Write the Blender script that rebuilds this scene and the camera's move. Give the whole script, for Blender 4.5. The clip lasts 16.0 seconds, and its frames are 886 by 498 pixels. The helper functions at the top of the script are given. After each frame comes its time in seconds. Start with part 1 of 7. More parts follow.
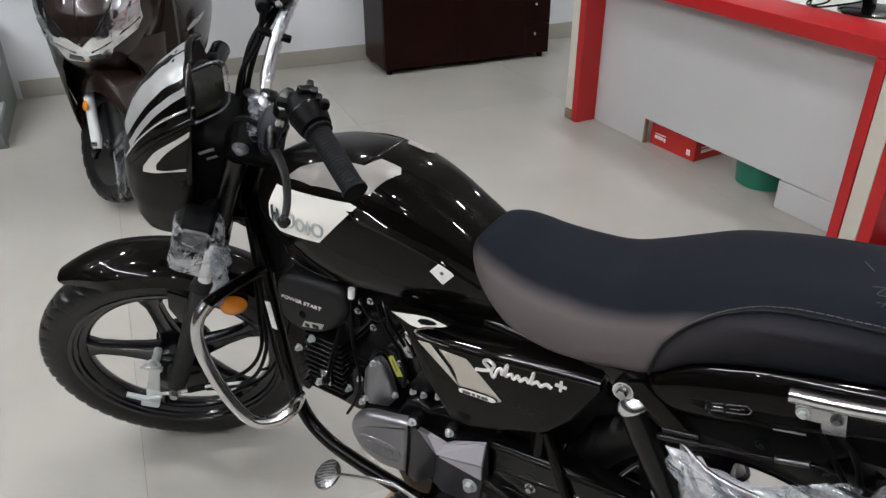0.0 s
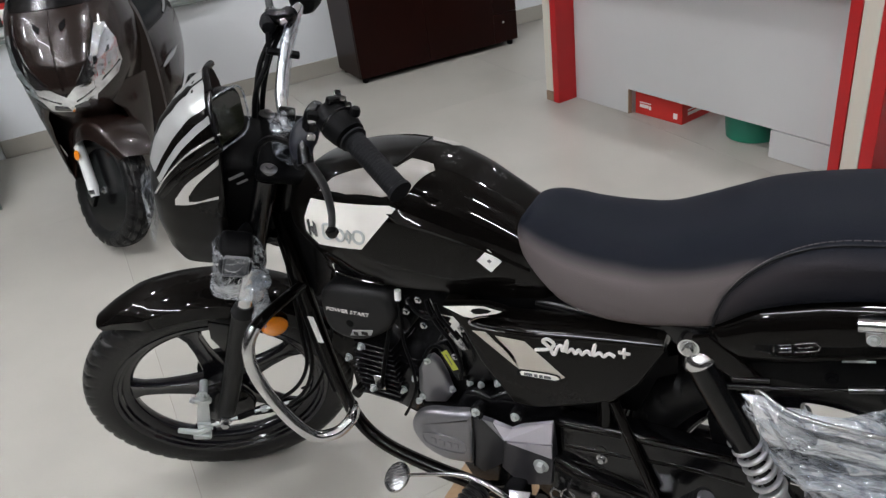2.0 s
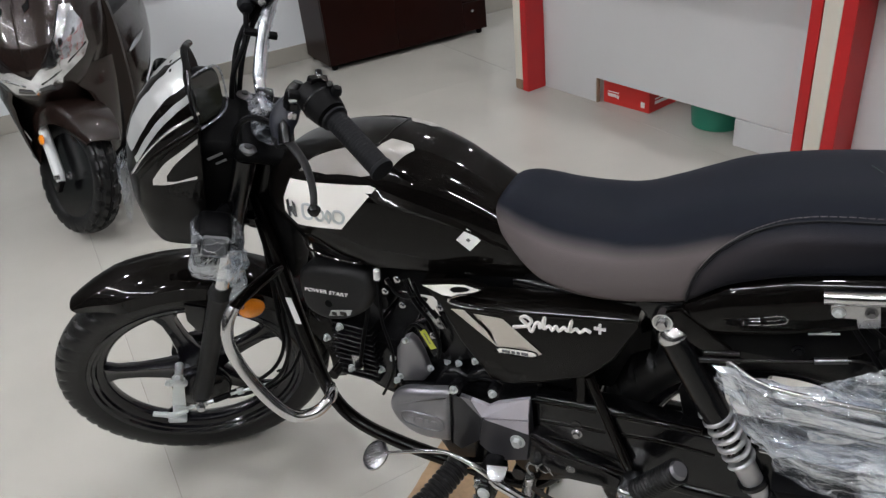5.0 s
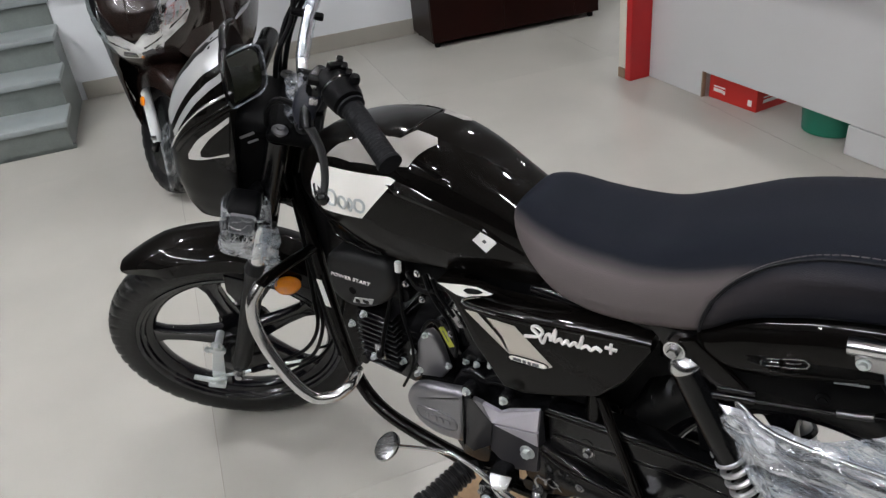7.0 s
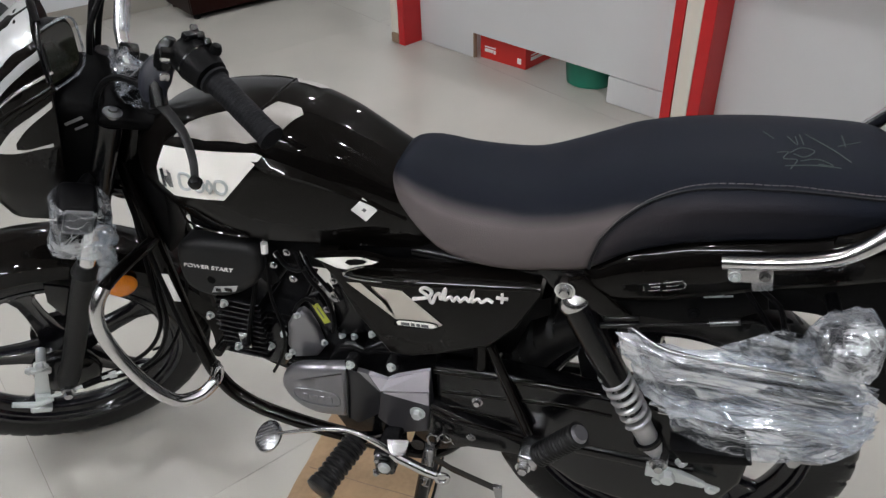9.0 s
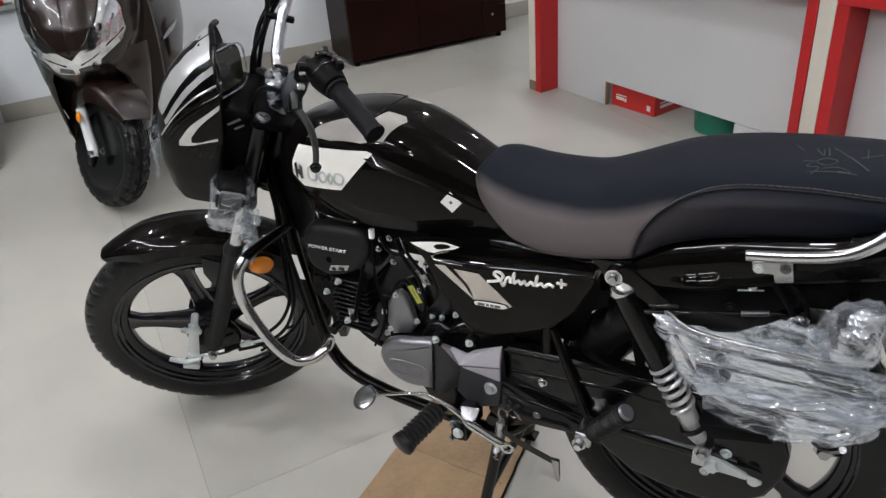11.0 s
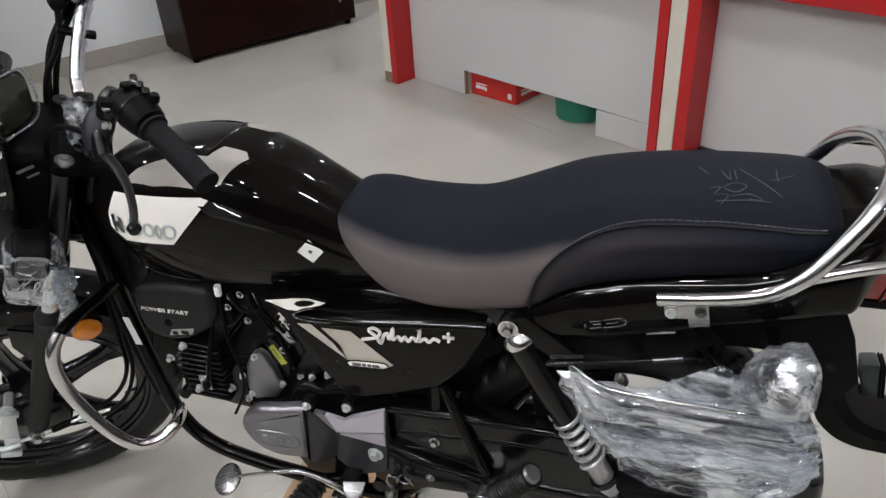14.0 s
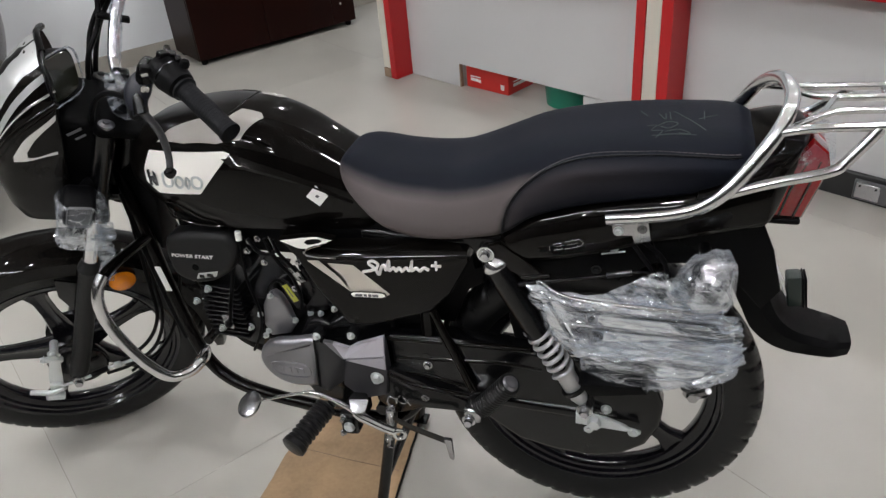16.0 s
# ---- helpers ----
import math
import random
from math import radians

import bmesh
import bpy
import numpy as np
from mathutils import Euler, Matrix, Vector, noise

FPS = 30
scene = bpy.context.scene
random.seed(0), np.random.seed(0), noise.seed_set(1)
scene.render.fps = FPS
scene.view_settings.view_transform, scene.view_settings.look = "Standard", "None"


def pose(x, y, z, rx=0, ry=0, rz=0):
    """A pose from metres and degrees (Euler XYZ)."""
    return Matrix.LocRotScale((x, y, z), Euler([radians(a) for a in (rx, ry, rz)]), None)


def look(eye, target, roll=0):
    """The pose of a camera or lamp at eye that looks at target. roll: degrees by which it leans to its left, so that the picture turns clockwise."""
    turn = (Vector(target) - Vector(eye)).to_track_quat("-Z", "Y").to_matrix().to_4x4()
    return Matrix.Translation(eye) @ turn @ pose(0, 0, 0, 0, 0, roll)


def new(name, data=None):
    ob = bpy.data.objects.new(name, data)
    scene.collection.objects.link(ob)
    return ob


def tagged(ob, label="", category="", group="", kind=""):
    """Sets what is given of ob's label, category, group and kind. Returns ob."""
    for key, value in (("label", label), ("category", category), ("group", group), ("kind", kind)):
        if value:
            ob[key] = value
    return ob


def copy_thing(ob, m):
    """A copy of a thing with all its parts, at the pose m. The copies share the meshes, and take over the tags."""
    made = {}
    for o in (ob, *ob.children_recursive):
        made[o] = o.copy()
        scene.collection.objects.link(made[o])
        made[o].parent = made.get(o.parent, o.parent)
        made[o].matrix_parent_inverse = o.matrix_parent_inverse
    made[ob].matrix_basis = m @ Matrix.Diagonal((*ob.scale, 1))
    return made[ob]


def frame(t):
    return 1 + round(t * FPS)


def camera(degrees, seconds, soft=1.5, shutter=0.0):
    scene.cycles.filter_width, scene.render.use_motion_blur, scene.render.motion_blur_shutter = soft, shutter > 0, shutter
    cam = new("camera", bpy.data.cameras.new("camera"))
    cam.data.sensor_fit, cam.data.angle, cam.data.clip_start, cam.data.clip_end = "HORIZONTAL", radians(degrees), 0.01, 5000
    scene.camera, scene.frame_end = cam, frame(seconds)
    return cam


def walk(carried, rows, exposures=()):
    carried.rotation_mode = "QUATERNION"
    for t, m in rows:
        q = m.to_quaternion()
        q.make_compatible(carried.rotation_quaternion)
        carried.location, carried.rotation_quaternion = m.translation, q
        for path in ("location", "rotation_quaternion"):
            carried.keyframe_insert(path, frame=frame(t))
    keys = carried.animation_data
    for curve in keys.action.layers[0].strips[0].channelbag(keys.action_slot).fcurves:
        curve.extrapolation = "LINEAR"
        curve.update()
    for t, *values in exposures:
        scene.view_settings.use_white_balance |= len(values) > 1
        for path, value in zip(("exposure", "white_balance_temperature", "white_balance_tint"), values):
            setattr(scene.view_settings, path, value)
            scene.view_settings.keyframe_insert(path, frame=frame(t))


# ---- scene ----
cam = camera(60.8, 16.0, soft=1.4)
PATH = [
    (0, (0.655, -0.94, 1.403), (-0.245, 0.545, 0.411), -0.2),
    (0.5, (0.7, -0.899, 1.405), (-0.299, 0.543, 0.444), -0.3),
    (1, (0.714, -0.895, 1.403), (-0.391, 0.452, 0.421), -6.1),
    (1.5, (0.672, -0.931, 1.401), (-0.375, 0.457, 0.415), -6.8),
    (2, (0.586, -1.001, 1.403), (-0.285, 0.501, 0.411), -8.0),
    (2.5, (0.559, -1.051, 1.405), (-0.22, 0.509, 0.427), -6.8),
    (3, (0.562, -1.05, 1.401), (-0.17, 0.522, 0.404), -7.7),
    (3.5, (0.558, -1.052, 1.406), (-0.243, 0.546, 0.508), -9.1),
    (4, (0.551, -1.052, 1.406), (-0.254, 0.535, 0.491), -9.4),
    (4.5, (0.545, -1.044, 1.4), (-0.228, 0.502, 0.393), -8.0),
    (4.7, (0.553, -1.041, 1.399), (-0.206, 0.504, 0.381), -7.0),
    (6.8, (0.725, -0.928, 1.395), (-0.35, 0.39, 0.344), -7.3),
    (7, (0.684, -0.918, 1.392), (-0.346, 0.442, 0.348), -6.6),
    (7.5, (0.516, -0.904, 1.402), (-0.39, 0.548, 0.367), -4.7),
    (8, (0.455, -0.916, 1.398), (-0.328, 0.605, 0.361), -3.5),
    (8.5, (0.477, -0.93, 1.389), (-0.092, 0.634, 0.28), -3.3),
    (8.7, (0.49, -0.95, 1.39), (0.05, 0.625, 0.239), -1.7),
    (10.8, (0.736, -1.192, 1.412), (-0.086, 0.324, 0.398), -5.6),
    (11, (0.714, -1.173, 1.408), (-0.125, 0.339, 0.403), -5.0),
    (11.5, (0.653, -1.089, 1.403), (-0.166, 0.432, 0.396), -3.9),
    (12, (0.582, -1.016, 1.4), (-0.2, 0.512, 0.374), -4.0),
    (12.5, (0.521, -0.973, 1.4), (-0.204, 0.595, 0.391), -5.2),
    (13, (0.514, -0.943, 1.392), (-0.016, 0.684, 0.356), -4.7),
    (13.5, (0.538, -0.941, 1.395), (0.089, 0.691, 0.33), -3.0),
    (14, (0.623, -0.959, 1.398), (0.115, 0.652, 0.327), -3.8),
    (14.5, (0.743, -0.991, 1.401), (0.199, 0.63, 0.362), -3.8),
    (15, (0.812, -1.036, 1.403), (0.192, 0.56, 0.368), -5.0),
    (15.5, (0.798, -1.101, 1.406), (0.231, 0.522, 0.382), -5.4),
    (16, (0.715, -1.171, 1.405), (0.19, 0.445, 0.35), -5.3),
]
walk(cam, [(t, look(eye, target, roll)) for t, eye, target, roll in PATH], [(0.0, 0.0, 6500, 10), (12.5, 0.0, 6500, 10), (14.0, 0.0, 6620, 10), (16.0, 0.0, 6620, 10)])

# ---------- world and light ----------
world = bpy.data.worlds.new("world")
scene.world = world
world.use_nodes = True
world.node_tree.nodes["Background"].inputs[0].default_value = (0.012, 0.014, 0.018, 1)
world.node_tree.nodes["Background"].inputs[1].default_value = 1.0

# ---------- materials ----------


def surface(name, color, rough=0.5, metal=0.0, vary=0.12, grain=30.0, bump=0.0, fine=400.0, coat=0.0, rvary=0.1, tint=None, spec=0.5, coat_rough=0.03):
    """Principled surface with cloudy and fine variation of colour, gloss and relief."""
    m = bpy.data.materials.new(name)
    m.use_nodes = True
    nt = m.node_tree
    p = nt.nodes["Principled BSDF"]
    tc = nt.nodes.new("ShaderNodeTexCoord")
    n1 = nt.nodes.new("ShaderNodeTexNoise")
    n1.inputs["Scale"].default_value, n1.inputs["Detail"].default_value = grain * 0.12, 3
    n2 = nt.nodes.new("ShaderNodeTexNoise")
    n2.inputs["Scale"].default_value, n2.inputs["Detail"].default_value = fine, 2
    for n in (n1, n2):
        nt.links.new(tc.outputs["Object"], n.inputs["Vector"])
    add = nt.nodes.new("ShaderNodeMath")
    add.operation = "MULTIPLY_ADD"
    add.inputs[1].default_value = 0.35
    nt.links.new(n2.outputs[0], add.inputs[0])
    nt.links.new(n1.outputs[0], add.inputs[2])
    ramp = nt.nodes.new("ShaderNodeMapRange")
    ramp.inputs[1].default_value, ramp.inputs[2].default_value = 0.35, 1.0
    nt.links.new(add.outputs[0], ramp.inputs[0])
    mix = nt.nodes.new("ShaderNodeMix")
    mix.data_type = "RGBA"
    c = Vector(color)
    d = Vector(tint) if tint else c * (1 + vary)
    mix.inputs[6].default_value = (*(c * (1 - vary)), 1)
    mix.inputs[7].default_value = (*d, 1)
    nt.links.new(ramp.outputs[0], mix.inputs[0])
    nt.links.new(mix.outputs[2], p.inputs["Base Color"])
    rr = nt.nodes.new("ShaderNodeMapRange")
    rr.inputs[3].default_value, rr.inputs[4].default_value = max(0.0, rough - rvary * rough), min(1.0, rough + rvary * rough)
    nt.links.new(n1.outputs[0], rr.inputs[0])
    nt.links.new(rr.outputs[0], p.inputs["Roughness"])
    p.inputs["Metallic"].default_value = metal
    p.inputs["Specular IOR Level"].default_value = spec
    p.inputs["Coat Weight"].default_value = coat
    p.inputs["Coat Roughness"].default_value = coat_rough
    if bump:
        b = nt.nodes.new("ShaderNodeBump")
        b.inputs["Strength"].default_value, b.inputs["Distance"].default_value = bump, 0.002
        nt.links.new(n2.outputs[0], b.inputs["Height"])
        nt.links.new(b.outputs[0], p.inputs["Normal"])
    return m


def emitter(name, color, strength):
    m = bpy.data.materials.new(name)
    m.use_nodes = True
    p = m.node_tree.nodes["Principled BSDF"]
    p.inputs["Base Color"].default_value = (0.8, 0.8, 0.8, 1)
    p.inputs["Emission Color"].default_value = (*color, 1)
    p.inputs["Emission Strength"].default_value = strength
    return m


def film_material(name, clear=0.75, scale=9.0, tint=(0.93, 0.95, 0.97), stretch=(1.0, 1.4, 1.8), milk=0.30, relief=0.008):
    """Crinkled clear packing film: mostly see-through, with sharp bright folds."""
    m = bpy.data.materials.new(name)
    m.use_nodes = True
    nt = m.node_tree
    nt.nodes.remove(nt.nodes["Principled BSDF"])
    out = nt.nodes["Material Output"]
    tc = nt.nodes.new("ShaderNodeTexCoord")
    mp = nt.nodes.new("ShaderNodeMapping")
    mp.inputs["Scale"].default_value = stretch
    nt.links.new(tc.outputs["Object"], mp.inputs[0])
    n = nt.nodes.new("ShaderNodeTexNoise")
    n.inputs["Scale"].default_value, n.inputs["Detail"].default_value, n.inputs["Distortion"].default_value = scale, 5, 1.4
    nt.links.new(mp.outputs[0], n.inputs["Vector"])
    b = nt.nodes.new("ShaderNodeBump")
    b.inputs["Strength"].default_value, b.inputs["Distance"].default_value = 1.0, relief
    nt.links.new(n.outputs[0], b.inputs["Height"])
    clearn = nt.nodes.new("ShaderNodeBsdfTransparent")
    clearn.inputs[0].default_value = (*tint, 1)
    gl = nt.nodes.new("ShaderNodeBsdfGlossy")
    gl.inputs["Color"].default_value = (0.90, 0.94, 1.0, 1)
    gl.inputs["Roughness"].default_value = 0.07
    df = nt.nodes.new("ShaderNodeBsdfDiffuse")
    df.inputs[0].default_value = (0.74, 0.77, 0.83, 1)
    for s in (gl, df):
        nt.links.new(b.outputs[0], s.inputs["Normal"])
    m1 = nt.nodes.new("ShaderNodeMixShader")
    m1.inputs[0].default_value = milk
    nt.links.new(gl.outputs[0], m1.inputs[1])
    nt.links.new(df.outputs[0], m1.inputs[2])
    m2 = nt.nodes.new("ShaderNodeMixShader")
    ramp = nt.nodes.new("ShaderNodeMapRange")
    ramp.inputs[1].default_value, ramp.inputs[2].default_value = 0.45, 0.60
    ramp.inputs[3].default_value, ramp.inputs[4].default_value = min(0.98, clear + 0.08), clear - 0.40
    nt.links.new(n.outputs[0], ramp.inputs[0])
    # thin bright fold lines where a second, stretched noise crosses its middle
    fold = nt.nodes.new("ShaderNodeTexNoise")
    fold.inputs["Scale"].default_value, fold.inputs["Detail"].default_value, fold.inputs["Distortion"].default_value = scale * 1.3, 2, 0.8
    nt.links.new(mp.outputs[0], fold.inputs["Vector"])
    mid = nt.nodes.new("ShaderNodeMath")
    mid.operation = "SUBTRACT"
    mid.inputs[1].default_value = 0.5
    nt.links.new(fold.outputs[0], mid.inputs[0])
    dist = nt.nodes.new("ShaderNodeMath")
    dist.operation = "ABSOLUTE"
    nt.links.new(mid.outputs[0], dist.inputs[0])
    line = nt.nodes.new("ShaderNodeMapRange")
    line.inputs[1].default_value, line.inputs[2].default_value = 0.004, 0.016
    line.inputs[3].default_value, line.inputs[4].default_value = 0.25, 1.0
    nt.links.new(dist.outputs[0], line.inputs[0])
    both = nt.nodes.new("ShaderNodeMath")
    both.operation = "MULTIPLY"
    nt.links.new(ramp.outputs[0], both.inputs[0])
    nt.links.new(line.outputs[0], both.inputs[1])
    nt.links.new(both.outputs[0], m2.inputs[0])
    nt.links.new(m1.outputs[0], m2.inputs[1])
    nt.links.new(clearn.outputs[0], m2.inputs[2])
    nt.links.new(m2.outputs[0], out.inputs[0])
    return m


def leather_material(name, color, rough):
    m = surface(name, color, rough, vary=0.1, grain=20, fine=900, bump=0.25, spec=0.27)
    nt = m.node_tree
    p = nt.nodes["Principled BSDF"]
    v = nt.nodes.new("ShaderNodeTexVoronoi")
    v.inputs["Scale"].default_value = 620
    tc = nt.nodes.new("ShaderNodeTexCoord")
    nt.links.new(tc.outputs["Object"], v.inputs["Vector"])
    b = nt.nodes.new("ShaderNodeBump")
    b.inputs["Strength"].default_value, b.inputs["Distance"].default_value = 0.25, 0.001
    nt.links.new(v.outputs["Distance"], b.inputs["Height"])
    nt.links.new(b.outputs[0], p.inputs["Normal"])
    return m


BLACK_GLOSS = surface("black_gloss_paint", (0.0032, 0.0027, 0.0024), 0.3, vary=0.2, coat=0.36, rvary=0.2, spec=0.02, coat_rough=0.02)
BLACK_SATIN = surface("black_satin_paint", (0.0030, 0.0030, 0.0034), 0.20, vary=0.2, bump=0.05, spec=0.34)
BLACK_PLASTIC = surface("black_textured_plastic", (0.0028, 0.0028, 0.0032), 0.46, vary=0.2, bump=0.25, fine=700, spec=0.08)
RUBBER = surface("tyre_rubber", (0.0060, 0.0060, 0.0064), 0.36, vary=0.4, bump=0.35, fine=500, spec=0.30)
RIM_BLACK = surface("black_alloy_paint", (0.0048, 0.0046, 0.0066), 0.24, 0.0, vary=0.2, coat=0.55, coat_rough=0.10, spec=0.2)
DARK_FACET = surface("dark_engine_paint", (0.020, 0.020, 0.023), 0.36, 0.4, vary=0.12, coat=0.2, coat_rough=0.15)
DULL_BLACK = surface("dull_black_plastic", (0.0026, 0.0026, 0.0028), 0.42, vary=0.2, bump=0.1, spec=0.03)
MATTE_BLACK = surface("matte_black_plastic", (0.0085, 0.0085, 0.009), 0.5, vary=0.2, bump=0.25, fine=800, spec=0.25)
GRIP_RUBBER = surface("grip_rubber", (0.0045, 0.0048, 0.0062), 0.6, vary=0.15, bump=0.3, fine=900, spec=0.14)
CHROME = surface("chrome", (0.70, 0.70, 0.71), 0.18, 1.0, vary=0.05)
ZINC = surface("bright_zinc", (0.60, 0.63, 0.63), 0.34, 0.6, vary=0.12, bump=0.05)
DARK_STEEL = surface("dark_steel", (0.16, 0.16, 0.165), 0.3, 1.0, vary=0.12)
STEEL = surface("zinc_steel", (0.46, 0.46, 0.47), 0.26, 1.0, vary=0.12, bump=0.05)
ENGINE_GREY = surface("grey_engine_paint", (0.24, 0.236, 0.255), 0.34, 0.8, vary=0.12, bump=0.08, fine=600, coat=0.25, coat_rough=0.15)
COVER_GREY = surface("lilac_grey_engine_paint", (0.038, 0.037, 0.042), 0.34, 0.4, vary=0.1, bump=0.08, fine=600)
FACET = surface("light_grey_engine_paint", (0.50, 0.48, 0.53), 0.40, 0.35, vary=0.1, bump=0.06)
ENGINE_BLACK = surface("black_engine_paint", (0.0050, 0.0050, 0.0056), 0.24, 0.0, vary=0.2, bump=0.12, spec=0.30)
CREAM = surface("champagne_decal", (0.95, 0.925, 0.87), 0.30, 0.0, vary=0.03, fine=900, coat=0.8)
SILVER_DECAL = surface("silver_decal", (0.38, 0.385, 0.38), 0.3, 0.2, vary=0.05, coat=0.6)
CHAMPAGNE = surface("dark_champagne_decal", (0.50, 0.46, 0.40), 0.33, 0.15, vary=0.05, fine=900, coat=0.5)
SILVER_PAINT = surface("silver_spring_paint", (0.5, 0.5, 0.51), 0.34, 0.7, vary=0.08)
TAUPE_DECAL = surface("taupe_decal", (0.33, 0.31, 0.285), 0.42, 0.1, vary=0.03, coat=0.06)
GREY_DECAL = surface("dark_grey_decal", (0.10, 0.10, 0.105), 0.35, vary=0.1)
WHITE_PAPER = surface("white_label", (0.88, 0.875, 0.85), 0.6, vary=0.04)
YELLOW = surface("yellow_label", (0.42, 0.44, 0.05), 0.5, vary=0.1)
ORANGE = surface("amber_lens", (0.85, 0.25, 0.008), 0.15, vary=0.2, coat=1.0)
RED_LENS = surface("red_lens", (0.22, 0.002, 0.004), 0.10, vary=0.2, coat=1.0)
RED_DARK = surface("dark_red_lens", (0.05, 0.001, 0.002), 0.15, vary=0.2, coat=1.0)
PINK_SHEEN = surface("pink_film_sheen", (0.30, 0.05, 0.065), 0.12, vary=0.35, grain=300, coat=1.0)
SEAT_GREY = leather_material("seat_vinyl", (0.0030, 0.0036, 0.0050), 0.46)
SEAT_TWO = leather_material("two_tone_vinyl", (0.0062, 0.0077, 0.0128), 0.55)
SEAT_TWO.node_tree.nodes["Principled BSDF"].inputs["Specular IOR Level"].default_value = 0.07
nt = SEAT_TWO.node_tree
at = nt.nodes.new("ShaderNodeAttribute")
at.attribute_name = "panel_and_sheen"
tw = nt.nodes.new("ShaderNodeMix")
tw.data_type = "RGBA"
tw.inputs[7].default_value = (0.128, 0.110, 0.111, 1)
base = nt.nodes["Principled BSDF"].inputs["Base Color"]
nt.links.new(base.links[0].from_socket, tw.inputs[6])
nt.links.new(at.outputs["Fac"], tw.inputs[0])
nt.links.new(tw.outputs[2], base)
THREAD = surface("stitching", (0.13, 0.11, 0.11), 0.7)
CHALK = surface("chalk", (0.046, 0.062, 0.058), 0.9)
FILM = film_material("packing_film", clear=0.85, scale=11, stretch=(0.45, 1.6, 2.8))
BLUE_FILM = surface("blue_tape", (0.012, 0.025, 0.12), 0.3, coat=0.5)
NAVY_RUBBER = surface("navy_rubber", (0.006, 0.007, 0.013), 0.5, vary=0.2, bump=0.2, spec=0.3)
FILM_KNOT = film_material("bunched_film", clear=0.76, scale=30)
FILM_BAG = film_material("loose_film", clear=0.72, scale=14)
FILM_FRONT = film_material("front_bag_film", clear=0.90, scale=14)
FILM_CLEAR = film_material("clear_film", clear=0.95, scale=25)
FILM_LIGHT = film_material("thin_film", clear=0.86, scale=22)
LENS_GREY = surface("grey_lens", (0.05, 0.05, 0.055), 0.12, vary=0.2, coat=1.0)
VISOR = surface("smoked_visor", (0.016, 0.017, 0.011), 0.12, coat=0.35)
REFLECTOR = surface("lamp_reflector", (0.74, 0.76, 0.79), 0.12, 1.0, vary=0.35, grain=200, bump=1.0, fine=22)

BROWN = surface("bronze_brown_paint", (0.0150, 0.0080, 0.0062), 0.26, 0.2, vary=0.12, coat=0.34, fine=1500)
BROWN_DARK = surface("dark_brown_plastic", (0.021, 0.014, 0.011), 0.4, vary=0.15, bump=0.1, spec=0.3)

WALL = surface("wall_paint", (0.70, 0.72, 0.74), 0.65, vary=0.04, grain=9, bump=0.08, fine=160)
CEILING = surface("ceiling_paint", (0.40, 0.37, 0.34), 0.8, vary=0.03, grain=8)
SKIRT = surface("skirting_tile", (0.36, 0.342, 0.30), 0.3, vary=0.12, grain=25)
DARK_WOOD = surface("dark_laminate", (0.010, 0.0018, 0.0012), 0.3, vary=0.25, grain=40, spec=0.12)
RED_LAM = surface("red_laminate", (0.46, 0.008, 0.011), 0.42, vary=0.1, coat=0.08)
CREAM_LAM = surface("cream_edge", (0.62, 0.58, 0.50), 0.45, vary=0.05)
CHIPBOARD = surface("bare_chipboard", (0.22, 0.15, 0.10), 0.8, vary=0.3, bump=0.3)
GREY_LAM = surface("light_grey_laminate", (0.53, 0.53, 0.53), 0.38, vary=0.05, grain=12)
WHITE_LAM = surface("white_worktop", (0.74, 0.73, 0.70), 0.3, vary=0.03)
BLACK_LAM = surface("black_laminate", (0.012, 0.012, 0.013), 0.35, vary=0.15)
STONE = surface("grey_green_stone", (0.17, 0.19, 0.18), 0.45, vary=0.22, grain=60, bump=0.12, fine=120)
TREAD = surface("polished_grey_stone", (0.27, 0.30, 0.30), 0.34, vary=0.12, grain=60)
RED_CARD = surface("red_printed_carton", (0.5, 0.02, 0.015), 0.55, vary=0.08)
WHITE_INK = surface("white_print", (0.75, 0.72, 0.70), 0.6)
GREEN_BIN = surface("green_plastic", (0.01, 0.16, 0.10), 0.4, vary=0.12)
CARDBOARD = surface("brown_cardboard", (0.31, 0.205, 0.115), 0.75, vary=0.34, grain=60, bump=0.2, fine=90)
ALU = surface("white_window_frame", (0.66, 0.68, 0.68), 0.35, vary=0.06)
DARK_GLASS = surface("night_glass", (0.012, 0.018, 0.018), 0.06, vary=0.1, coat=1.0)
LAMP_GLOW = emitter("led_downlight", (0.94, 0.95, 0.985), 432.0)
PANEL_GLOW = emitter("led_batten", (0.94, 0.96, 1.0), 135.0)
RIM_WHITE = surface("white_plastic", (0.75, 0.75, 0.74), 0.4, vary=0.03)
GREEN_BLACK = surface("dark_green_plastic", (0.018, 0.028, 0.024), 0.35, vary=0.15)

# vitrified floor tile: faint clouds and specks under a polished face, each tile a little different
TILE = surface("vitrified_tile", (0.385, 0.371, 0.334), 0.30, vary=0.09, grain=22, rvary=0.08, spec=0.40)
nt = TILE.node_tree
oi = nt.nodes.new("ShaderNodeObjectInfo")
hs = nt.nodes.new("ShaderNodeHueSaturation")
mr = nt.nodes.new("ShaderNodeMapRange")
mr.inputs[3].default_value, mr.inputs[4].default_value = 0.96, 1.04
nt.links.new(oi.outputs["Random"], mr.inputs[0])
nt.links.new(mr.outputs[0], hs.inputs["Value"])
base = nt.nodes["Principled BSDF"].inputs["Base Color"]
nt.links.new(base.links[0].from_socket, hs.inputs["Color"])
nt.links.new(hs.outputs[0], base)
GROUT = surface("tile_joint", (0.17, 0.16, 0.14), 0.7, vary=0.25)

# ---------- mesh helpers ----------


